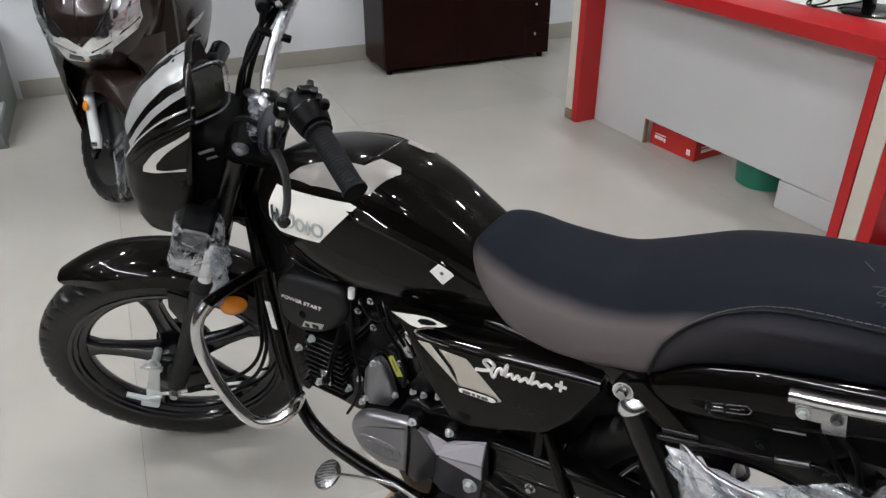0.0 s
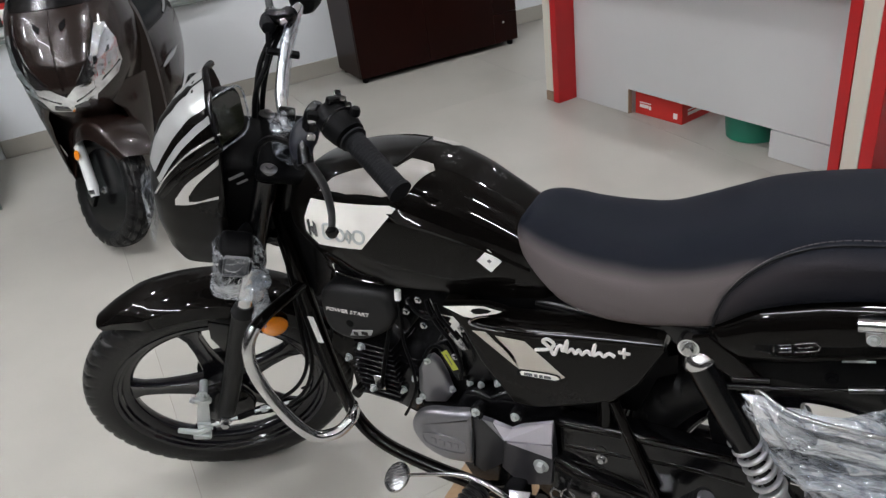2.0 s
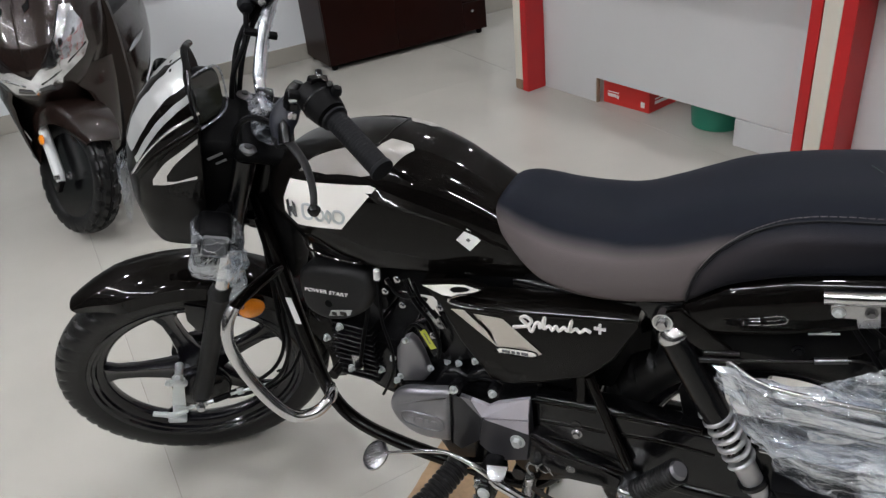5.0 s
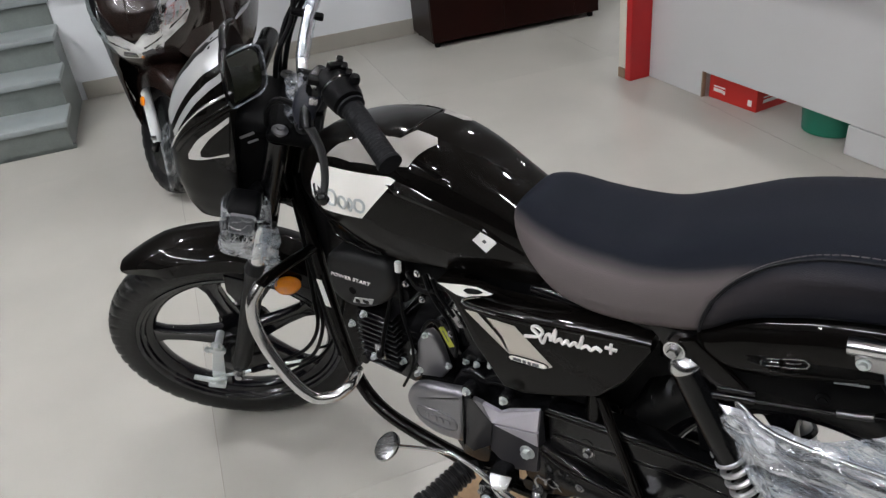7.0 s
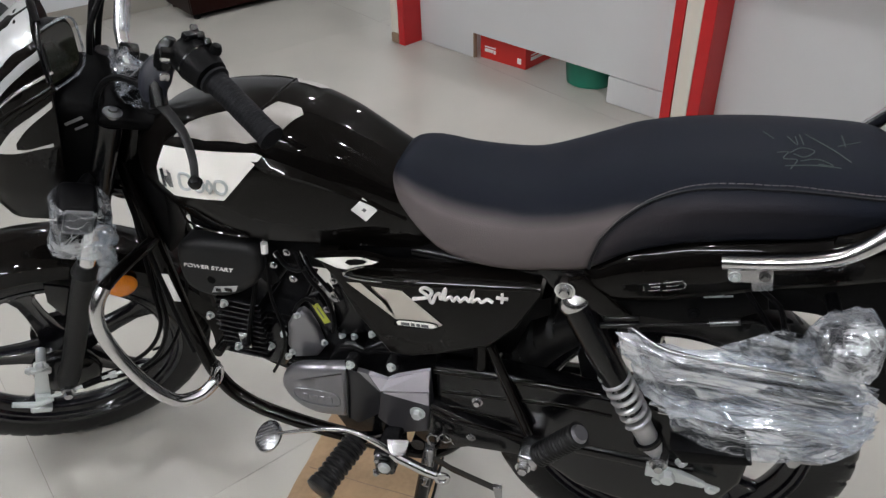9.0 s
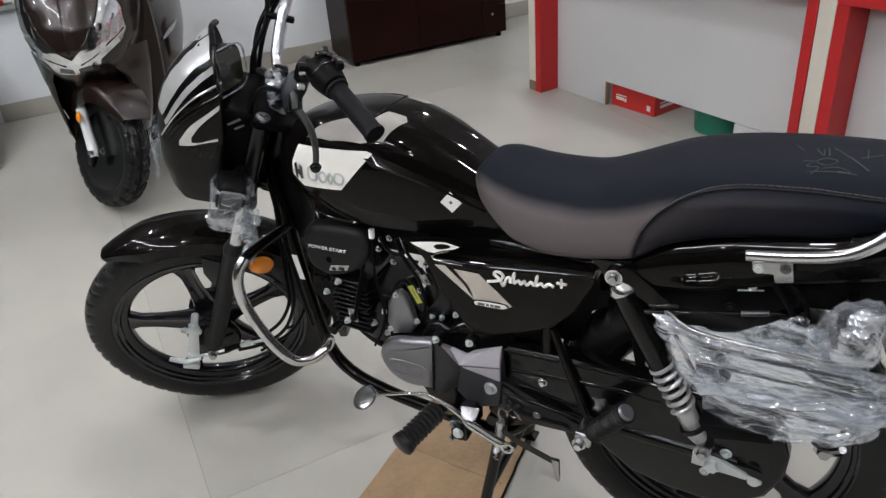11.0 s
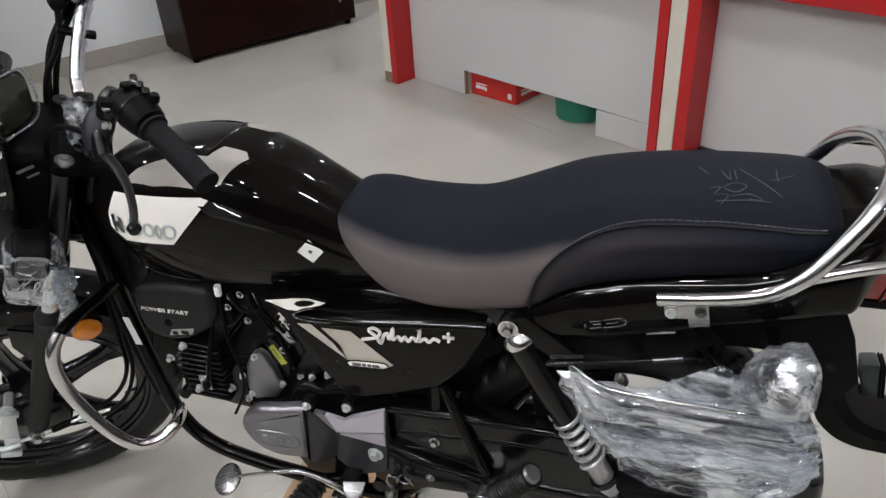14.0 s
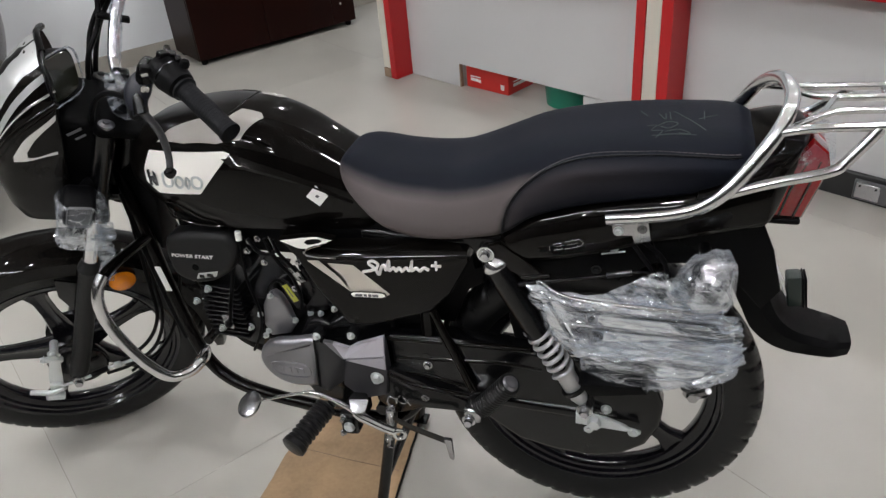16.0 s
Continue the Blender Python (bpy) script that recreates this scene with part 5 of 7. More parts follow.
part("emblem_bar", moved(merged(*[box(x, x + w, -0.1166, -0.1157, -0.0026, 0.0026) for x, w in ((-0.026, 0.014), (-0.009, 0.006), (0.0, 0.006), (0.008, 0.012))]), pose(0.218, 0, 0.6000, 0, -3, 0)), GREY_DECAL, side)
wave = [(a, b - 0.012) for a, b in [(0.214, 0.664), (0.238, 0.672), (0.228, 0.684), (0.236, 0.690), (0.246, 0.683), (0.241, 0.671), (0.246, 0.662), (0.252, 0.678), (0.258, 0.682), (0.260, 0.672), (0.268, 0.694), (0.266, 0.672), (0.275, 0.679), (0.280, 0.672), (0.286, 0.680), (0.291, 0.673), (0.299, 0.681), (0.306, 0.676), (0.312, 0.697), (0.309, 0.676), (0.318, 0.682), (0.325, 0.677), (0.333, 0.684), (0.342, 0.680)]]
part("script_line", tube([(q.x, -0.1145, q.z) for q in smooth([(x, 0, z) for x, z in wave], 5)], 0.0029, 8), WHITE_INK, side, "white scroll line")
part("script_mark", merged(box(0.347, 0.365, -0.116, -0.1125, 0.676, 0.680), box(0.354, 0.358, -0.1162, -0.1127, 0.669, 0.687)), WHITE_INK, side, "white cross mark")
# chrome bead draws the lamp glint round the front of the shelf
part("edge_glint", tube(smooth([(0.138, -0.1140, 0.7025), (0.122, -0.1145, 0.6975), (0.108, -0.1145, 0.690), (0.102, -0.1145, 0.682), (0.112, -0.1150, 0.6775), (0.135, -0.1150, 0.6760), (0.165, -0.1145, 0.6765)], 5), [0.0012 + 0.0010 * min(1.0, (30 - k) / 12) for k in range(31)], 6), CHROME, side, "chrome bead in place of the edge's glint")

# tail panel and rear end
TAIL = [(0.440, 0.742, 0.728), (0.452, 0.752, 0.712), (0.47, 0.757, 0.703), (0.50, 0.774, 0.701), (0.53, 0.790, 0.703), (0.583, 0.806, 0.712), (0.62, 0.817, 0.723), (0.67, 0.827, 0.738), (0.72, 0.836, 0.755), (0.784, 0.850, 0.771), (0.850, 0.880, 0.790), (0.885, 0.897, 0.802), (0.905, 0.905, 0.850), (0.915, 0.895, 0.885)]
for s in (-1, 1):
    rings = []
    for x, zt, zb in smooth_table(TAIL, 5):
        h, g = zt - zb, min(1.0, (x - 0.434) / 0.05, (0.922 - x) / 0.04)
        rings.append([(x, s * (0.070 + (y - 0.070) * g), zb + h * v) for y, v in ((0.072, 0.02), (0.108, 0.0), (0.115, 0.05), (0.1175, 0.15), (0.1185, 0.30), (0.1185, 0.42), (0.1180, 0.50), (0.1165, 0.60), (0.1140, 0.69), (0.1105, 0.77), (0.106, 0.85), (0.100, 0.92), (0.092, 0.98), (0.080, 1.0), (0.072, 0.98))])
    tp = part("tail_panel", loft(rings), BLACK_GLOSS, bike, "glossy black tail panel", 60)
    if s < 0:
        for mark in ([(0.5575, 0.732), (0.5570, 0.739)], [(0.563, 0.744), (0.577, 0.748), (0.578, 0.743), (0.567, 0.740), (0.578, 0.742), (0.579, 0.737), (0.564, 0.733)], [(0.582, 0.750), (0.598, 0.755), (0.606, 0.757), (0.612, 0.752), (0.610, 0.746), (0.601, 0.742), (0.583, 0.737)], [(0.586, 0.745), (0.596, 0.747), (0.603, 0.751)]):
            part("emblem", tube([(x, -0.1191, z) for x, z in mark], 0.0009, 6), STEEL, tp, "thin raised silver outline")
part("tail_cowl", loft([[(x + 0.012 * math.sin(2 * math.pi * k / 24), w * math.copysign(abs(math.cos(2 * math.pi * k / 24)) ** 0.6, math.cos(2 * math.pi * k / 24)), (zt + zb) / 2 + (zt - zb) / 2 * math.copysign(abs(math.sin(2 * math.pi * k / 24)) ** 0.7, math.sin(2 * math.pi * k / 24))) for k in range(24)] for x, w, zt, zb in smooth_table([(0.78, 0.108, 0.890, 0.795), (0.84, 0.106, 0.915, 0.798), (0.88, 0.100, 0.926, 0.815), (0.902, 0.092, 0.924, 0.845), (0.915, 0.078, 0.922, 0.872), (0.921, 0.062, 0.918, 0.886)], 4)]), BLACK_GLOSS, bike, "glossy black tail cowl", 60)
tail = part("tail_lamp", plate([(0.885, 0.783), (0.940, 0.782), (0.956, 0.835), (0.966, 0.872), (0.960, 0.896), (0.936, 0.917), (0.922, 0.895), (0.905, 0.865), (0.893, 0.838)], -0.055, 0.055, 0.008, 3), RED_LENS, bike, "red tail lamp under clear film", 25)
part("lamp_base", box(0.872, 0.938, -0.058, 0.058, 0.772, 0.782, 0.003, 1), BLACK_PLASTIC, tail)
rings = [[(0.915 + 0.055 * k / 9, 0.060 * math.cos(2 * math.pi * j / 22) * (1.1 - 0.03 * k), 0.885 + (0.034 if k < 8 else 0.028) * math.sin(2 * math.pi * j / 22)) for j in range(22)] for k in range(10)]
part("film", loft(crumple(rings, 0.008, 40, 2), cap=False), FILM_CLEAR, tail, "clear film over the lamp")
# rear fender, a channel that follows the wheel and kicks out into a flap
spine = smooth([(0.55, 0, 0.705), (0.68, 0, 0.735), (0.80, 0, 0.745), (0.872, 0, 0.715), (0.911, 0, 0.648), (0.938, 0, 0.594), (0.974, 0, 0.561), (1.016, 0, 0.546), (1.060, 0, 0.537)], 5)
rings = []
for i, q in enumerate(spine):
    t = (spine[min(i + 1, len(spine) - 1)] - spine[max(i - 1, 0)]).normalized()
    nrm = Vector((-t.z, 0, t.x))
    f = i / (len(spine) - 1)
    hw = float(np.interp(f, [0, 0.55, 0.68, 0.8, 0.93, 1.0], [0.07, 0.074, 0.068, 0.055, 0.051, 0.038]))
    dp = 0.05 if f < 0.6 else 0.05 - 0.065 * (f - 0.6)
    ring = []
    for y, d in ((-1, -dp), (-0.98, -0.4 * dp), (-0.8, -0.1 * dp), (-0.3, 0), (0.3, 0), (0.8, -0.1 * dp), (0.98, -0.4 * dp), (1, -dp), (0.95, -dp), (0.92, -0.4 * dp - 0.003), (0.7, -0.1 * dp - 0.005), (-0.7, -0.1 * dp - 0.005), (-0.92, -0.4 * dp - 0.003), (-0.95, -dp)):
        ring.append(q + nrm * d + Vector((0, y * hw, 0)))
    rings.append(ring)
rf = part("rear_fender", loft(rings), BLACK_PLASTIC, bike, "matte black plastic rear fender")
part("side_skirt", plate([(0.78, 0.80), (0.876, 0.80), (0.905, 0.735), (0.925, 0.66), (0.90, 0.62), (0.865, 0.66), (0.80, 0.72), (0.76, 0.74)], -0.078, -0.07, 0.003), BLACK_PLASTIC, rf)
refl = part("reflector_box", moved(box(0, 0.024, -0.016, 0.016, -0.030, 0.030, 0.004, 2), pose(0.947, 0, 0.615, 0, -9, 0)), GREEN_BLACK, rf, "dark reflector box")
for k in range(2):
    part("rim", moved(box(0.0245 + 0.0042 * k, 0.0275 + 0.0042 * k, -0.017, 0.017, -0.032, 0.029 - 0.002 * k, 0.001, 1), pose(0.947, 0, 0.615, 0, -9, 0)), BLACK_PLASTIC, refl)
part("number_plate", moved(box(0, 0.003, -0.022, 0.022, -0.030, 0.028, 0.001, 1), pose(0.931, 0, 0.640, 0, -25, 0)), WHITE_PAPER, rf, "blank white plate")

# added plate that keeps the opening behind the shock absorber dark
part("inner_guard", plate([(0.482, 0.495), (0.472, 0.545), (0.486, 0.590), (0.530, 0.610), (0.550, 0.515), (0.515, 0.492)], -0.066, -0.058, 0.003), BLACK_PLASTIC, rf)

# added dark plate, so that no floor shows between cover and tyre
part("gap_filler", plate([(0.30, 0.70), (0.405, 0.70), (0.406, 0.655), (0.408, 0.632), (0.424, 0.640), (0.424, 0.600), (0.392, 0.580), (0.360, 0.500), (0.30, 0.50)], -0.045, 0.045, 0.006), BLACK_PLASTIC, rf, "black plate added to close the gap behind the side cover")

# luggage rack and grab rail
rail_line = [(0.648, -0.135, 0.808), (0.70, -0.137, 0.816), (0.755, -0.139, 0.828), (0.792, -0.140, 0.845), (0.827, -0.138, 0.880), (0.875, -0.115, 0.950), (0.893, -0.078, 0.985), (0.890, -0.025, 0.994), (0.879, 0.03, 0.980), (0.863, 0.085, 0.946), (0.842, 0.112, 0.905), (0.805, 0.134, 0.855), (0.755, 0.139, 0.822), (0.70, 0.137, 0.810), (0.648, 0.135, 0.802)]
rack = part("grab_rail", tube(smooth(rail_line, 6), 0.0108, 14), CHROME, bike, "chrome grab rail with luggage rack")
part("platform_rail", tube(smooth([(0.880, -0.118, 0.952), (0.92, -0.12, 0.961), (1.0, -0.12, 0.967), (1.08, -0.115, 0.971), (1.12, -0.08, 0.970), (1.13, 0, 0.962), (1.12, 0.07, 0.952), (1.08, 0.09, 0.948), (1.0, 0.088, 0.946), (0.93, 0.087, 0.944), (0.868, 0.075, 0.952)], 6), 0.0066, 12), CHROME, rack)
part("platform_bar", tube(smooth([(0.880, 0.050, 0.972), (0.905, 0.050, 0.958), (0.93, 0.043, 0.950), (0.96, 0.04, 0.946), (1.04, 0.04, 0.948), (1.127, 0.04, 0.956)], 5), 0.0056, 10), CHROME, rack)
part("platform_bar", tube(smooth([(0.895, -0.055, 0.928), (0.925, -0.05, 0.943), (0.957, -0.05, 0.958), (1.02, -0.05, 0.963), (1.127, -0.05, 0.967)], 5), 0.0056, 10), CHROME, rack)
part("brace", tube([(0.938, -0.05, 0.950), (0.972, 0.04, 0.946)], 0.005, 10), CHROME, rack)
part("cross_bar", tube([(1.05, -0.118, 0.966), (1.05, -0.05, 0.959), (1.05, 0.04, 0.945), (1.05, 0.09, 0.942)], 0.006, 10), CHROME, rack)
for s in (-1, 1):
    d = -0.024 * (s > 0)
    part("lower_rail", tube(smooth([(0.806, s * 0.139, 0.858 + d), (0.87, s * 0.138, 0.882 + d), (0.945, s * 0.136, 0.904 + d), (0.966, s * 0.130, 0.918 + d), (1.000, s * (0.122 - 0.03 * (s > 0)), 0.964 + d)], 6), 0.0078, 12), CHROME, rack)
    part("bracket", plate([(0.656, 0.802), (0.710, 0.813), (0.717, 0.774), (0.692, 0.768), (0.688, 0.782), (0.664, 0.779), (0.659, 0.784)], s * 0.138, s * 0.131, 0.001), STEEL, rack, "zinc bracket plate")
    for x, z, mt in ((0.667, 0.789, ZINC), (0.703, 0.795, DARK_STEEL)):
        part("bolt", moved(bolt(0, 0, 0, 0.0052, 0.007, "y", s), Matrix.Translation((x, s * 0.138, z))), mt, rack)

# engine
eng = part("engine", plate([(-0.048, 0.432), (0.028, 0.446), (0.050, 0.486), (0.078, 0.497), (0.100, 0.486), (0.135, 0.511), (0.165, 0.502), (0.245, 0.515), (0.26, 0.42), (0.20, 0.33), (0.05, 0.30), (-0.03, 0.34)], -0.075, 0.06, 0.012, 3), ENGINE_BLACK, bike, "black single cylinder engine with grey covers")
part("lower_case_front", plate([(-0.030, 0.415), (0.02, 0.428), (0.10, 0.436), (0.225, 0.458), (0.226, 0.352), (0.165, 0.332), (0.10, 0.350), (0.02, 0.350)], -0.106, -0.070, 0.006, 2), ENGINE_BLACK, eng)
part("sump", plate([(0.02, 0.36), (0.16, 0.36), (0.15, 0.300), (0.11, 0.288), (0.055, 0.292)], -0.096, 0.07, 0.008, 2), ENGINE_BLACK, eng)
part("stator_cover", plate([(-0.049, 0.404), (-0.038, 0.440), (-0.008, 0.461), (0.040, 0.471), (0.084, 0.479), (0.089, 0.449), (0.080, 0.362), (0.050, 0.349), (0.012, 0.347), (-0.027, 0.364)], -0.122, -0.092, 0.0145, 6, 3), ENGINE_GREY, eng, "grey rounded crankcase cover", 60)
part("cover_inset", tube(smooth([(-0.024, -0.1215, 0.398), (-0.014, -0.1225, 0.410), (0.020, -0.1225, 0.413), (0.056, -0.1225, 0.411), (0.066, -0.1225, 0.396), (0.058, -0.1225, 0.380), (0.020, -0.1225, 0.376), (-0.014, -0.1225, 0.382)], 5, closed=True), 0.0018, 8, closed=True), ENGINE_GREY, eng, "raised oval frame")
for x0, x1 in ((-0.006, 0.004), (0.010, 0.022), (0.028, 0.036), (0.041, 0.051)):
    part("cover_mark", box(x0, x1, -0.1240, -0.1218, 0.388, 0.401, 0.0005, 1), ENGINE_GREY, eng)
cv = part("clutch_facet", loft([[(0.088, -0.120, 0.476), (0.106, -0.121, 0.476), (0.146, -0.125, 0.440), (0.138, -0.125, 0.384), (0.097, -0.121, 0.346), (0.078, -0.120, 0.356)], [(0.088, -0.10, 0.455), (0.110, -0.10, 0.455), (0.150, -0.10, 0.430), (0.140, -0.10, 0.380), (0.097, -0.10, 0.342), (0.074, -0.10, 0.352)]]), DARK_FACET, eng, "dark grey angular cover", 12)
part("edge_ridge", tube([(0.0875, -0.1215, 0.478), (0.0855, -0.1225, 0.44), (0.0815, -0.1225, 0.39), (0.0785, -0.1215, 0.356)], 0.0022, 8), ENGINE_BLACK, cv, "black joint line")
part("facet", loft([[(0.106, -0.1212, 0.4785), (0.124, -0.121, 0.4765), (0.147, -0.1255, 0.441)], [(0.106, -0.112, 0.4785), (0.124, -0.112, 0.4765), (0.147, -0.117, 0.441)]]), ENGINE_GREY, cv, "grey sloped facet", 10)
sp = part("sprocket_cover", loft([[(0.126, -0.120, 0.476), (0.160, -0.116, 0.468), (0.178, -0.118, 0.482), (0.236, -0.118, 0.508), (0.233, -0.118, 0.418), (0.226, -0.118, 0.356), (0.170, -0.118, 0.336), (0.136, -0.122, 0.372), (0.146, -0.123, 0.440)], [(0.126, -0.10, 0.455), (0.160, -0.10, 0.448), (0.178, -0.10, 0.462), (0.234, -0.10, 0.488), (0.236, -0.10, 0.418), (0.230, -0.10, 0.350), (0.168, -0.10, 0.330), (0.132, -0.10, 0.366), (0.142, -0.10, 0.440)]]), COVER_GREY, eng, "dark lilac grey sprocket cover", 12)
part("facet", loft([[(0.128, -0.1235, 0.4775), (0.160, -0.1195, 0.468), (0.178, -0.1215, 0.483), (0.2375, -0.1205, 0.5085), (0.2345, -0.1255, 0.462), (0.148, -0.1275, 0.446)], [(0.128, -0.114, 0.4775), (0.160, -0.112, 0.468), (0.178, -0.114, 0.483), (0.2375, -0.114, 0.5085), (0.2345, -0.114, 0.462), (0.148, -0.115, 0.446)]]), FACET, sp, "light lilac grey facet", 10)
part("facet", loft([[(0.152, -0.1272, 0.442), (0.2342, -0.1252, 0.458), (0.232, -0.1215, 0.424)], [(0.152, -0.115, 0.442), (0.2342, -0.114, 0.458), (0.232, -0.114, 0.424)]]), FACET, sp, "light lilac grey facet", 10)
for x, z in ((0.095, 0.489), (0.170, 0.500)):
    part("cover_boss", moved(lathe([(0.012, 0.018), (0.012, 0.0), (0.010, -0.003), (0.001, -0.003)], 20), Matrix.Translation((x, -0.117, z))), ENGINE_BLACK, eng, "black bolt boss")
    part("cover_bolt", bolt(x, -0.120, z + 0.002, 0.0055, 0.008), ZINC, eng)
part("cam_cover", plate([(-0.046, 0.468), (-0.038, 0.520), (-0.024, 0.546), (-0.008, 0.555), (0.004, 0.546), (0.016, 0.518), (0.026, 0.474), (0.010, 0.452), (-0.036, 0.440)], -0.078, -0.058, 0.006, 3), ENGINE_GREY, eng, "grey cam chain cover")
for x, y, z in ((-0.013, -0.080, 0.549), (-0.048, -0.078, 0.497), (-0.038, -0.078, 0.455), (0.028, -0.074, 0.488), (-0.050, -0.074, 0.438), (0.082, -0.062, 0.503), (0.058, -0.060, 0.500), (0.124, -0.080, 0.532)):
    part("case_bolt", bolt(x, y, z, 0.0045, 0.008), ZINC, eng)
part("breather_rib", tube(smooth([(0.085, -0.076, 0.484), (0.110, -0.078, 0.482), (0.128, -0.078, 0.490), (0.158, -0.078, 0.492)], 5), 0.0035, 8), ENGINE_BLACK, eng)
part("yellow_label", moved(box(-0.021, 0.022, -0.0006, 0.0006, -0.0064, 0.0064), pose(0.031, -0.0760, 0.557, 0, 64, 0)), YELLOW, eng, "yellow warning label")
part("label_print", moved(box(-0.014, 0.010, -0.0012, -0.0006, -0.0008, 0.0012), pose(0.031, -0.0760, 0.557, 0, 64, 0)), GREY_DECAL, eng)
part("label_mount", moved(box(-0.040, 0.036, 0.0008, 0.02, -0.013, 0.014, 0.004, 2), pose(0.033, -0.0760, 0.553, 0, 64, 0)), ENGINE_BLACK, eng)
# cylinder and head with fins
cyl = part("cylinder", box(-0.10, 0.0, -0.045, 0.045, 0.40, 0.495, 0.012, 2), ENGINE_BLACK, eng, "black finned cylinder")
for k in range(8):
    part("fin", moved(box(-0.100, -0.030, -0.066 + 0.001 * k, 0.055, 0, 0.0042, 0.0014, 1), pose(0, 0, 0.436 + 0.0135 * k, 16, 5, 0)), ENGINE_BLACK, cyl)
head = part("cylinder_head", box(-0.180, -0.102, -0.055, 0.045, 0.430, 0.555, 0.012, 2), ENGINE_BLACK, eng, "black finned cylinder head")
for k in range(11):
    z = 0.430 + 0.0125 * k
    part("fin", moved(box(-0.182 + 0.0022 * abs(k - 5), -0.086, -0.084, 0.055, 0, 0.0042, 0.0014, 1), pose(0, 0, z - 0.006, 0, 3, 0)), ENGINE_BLACK, head)
part("spark_boot", tube(smooth([(-0.128, -0.080, 0.470), (-0.116, -0.098, 0.476), (-0.108, -0.098, 0.495), (-0.100, -0.094, 0.53), (-0.085, -0.08, 0.60), (-0.07, -0.06, 0.68)], 5), [0.008] * 8 + [0.004] * 18, 10), BLACK_PLASTIC, head)
part("plug_bracket", merged(box(-0.135, -0.112, -0.090, -0.086, 0.458, 0.492, 0.001, 1), tube([(-0.130, -0.092, 0.462), (-0.108, -0.094, 0.492)], 0.0035, 8)), STEEL, head, "bare metal clip")
for x, y, z in ((-0.185, -0.086, 0.522), (-0.140, -0.088, 0.458), (-0.085, -0.068, 0.452), (-0.150, -0.086, 0.556)):
    part("stud_nut", bolt(x, y, z, 0.0052, 0.010), ZINC, head)
part("mount_plate", plate([(-0.105, 0.405), (-0.060, 0.425), (-0.050, 0.475), (-0.066, 0.510), (-0.090, 0.480), (-0.106, 0.440)], -0.066, -0.055, 0.003), ENGINE_BLACK, eng)
part("harness_box", box(-0.060, 0.100, -0.060, 0.04, 0.640, 0.700, 0.008, 2), BLACK_PLASTIC, eng)
part("side_case", plate([(0.050, 0.495), (0.046, 0.590), (0.060, 0.612), (0.105, 0.600), (0.125, 0.520)], -0.062, 0.02, 0.006, 2), ENGINE_BLACK, eng)
part("lower_case", plate([(-0.175, 0.435), (-0.100, 0.440), (-0.060, 0.425), (-0.070, 0.395), (-0.100, 0.398), (-0.150, 0.415)], -0.062, 0.05, 0.008, 2), ENGINE_BLACK, eng)
horn = part("air_duct_cover", plate([(-0.214, 0.668), (-0.195, 0.686), (-0.137, 0.694), (-0.080, 0.696), (-0.060, 0.681), (-0.055, 0.655), (-0.065, 0.629), (-0.085, 0.605), (-0.132, 0.578), (-0.178, 0.574), (-0.212, 0.594), (-0.218, 0.634)], -0.099, 0.0, 0.016, 5, 3), MATTE_BLACK, bike, "matte black rounded cover lettered in white", 60)
part("boss", moved(lathe([(0.001, -0.0010), (0.0075, -0.0010), (0.0085, 0.001)], 20), Matrix.Translation((-0.155, -0.0992, 0.616))), DULL_BLACK, horn)
part("badge", plate([(-0.160, 0.588), (-0.112, 0.598), (-0.106, 0.611), (-0.152, 0.602)], -0.1005, -0.0980, 0.0006), SILVER_DECAL, horn, "small silver badge")
part("badge_bar", merged(box(-0.150, -0.140, -0.1016, -0.1003, 0.593, 0.600), box(-0.132, -0.118, -0.1016, -0.1003, 0.597, 0.604)), BLACK_SATIN, horn)
cu = bpy.data.curves.new("lettering", "FONT")
cu.body, cu.size, cu.extrude, cu.shear = "POWER START", 0.0148, 0.0006, 0.2
tob = bpy.data.objects.new("lettering", cu)
scene.collection.objects.link(tob)
bpy.context.view_layer.update()
tm = bpy.data.meshes.new_from_object(tob.evaluated_get(bpy.context.evaluated_depsgraph_get()))
bpy.data.objects.remove(tob)
tm.materials.append(WHITE_INK)
txt = new("lettering", tm)
txt.parent = horn
txt.matrix_basis = pose(-0.203, -0.0998, 0.638, 90, -1, 0)
txt.scale = (0.95, 0.72, 1.0)

# throttle body, hoses and wires between tank and engine
intake = part("intake", tube(smooth([(0.050, 0.0, 0.615), (0.075, 0.0, 0.645), (0.12, 0.0, 0.68)], 5), 0.026, 16), BLACK_PLASTIC, bike, "black intake with hoses and clips")
part("throttle_body", box(0.045, 0.095, -0.055, 0.03, 0.595, 0.655, 0.008, 2), ENGINE_BLACK, intake)
part("idle_valve", moved(lathe([(0.001, -0.012), (0.016, -0.012), (0.018, -0.008), (0.018, 0.02)], 22), Matrix.Translation((-0.052, -0.070, 0.628))), BLACK_PLASTIC, intake)
part("bare_bracket", plate([(0.029, 0.606), (0.044, 0.617), (0.056, 0.601), (0.066, 0.581), (0.052, 0.576), (0.037, 0.588)], -0.066, -0.060, 0.0015), STEEL, intake, "bare metal throttle linkage")
part("bare_bracket", plate([(0.007, 0.688), (0.014, 0.692), (0.021, 0.674), (0.026, 0.656), (0.017, 0.656)], -0.082, -0.078, 0.001), STEEL, intake, "bare metal bracket")
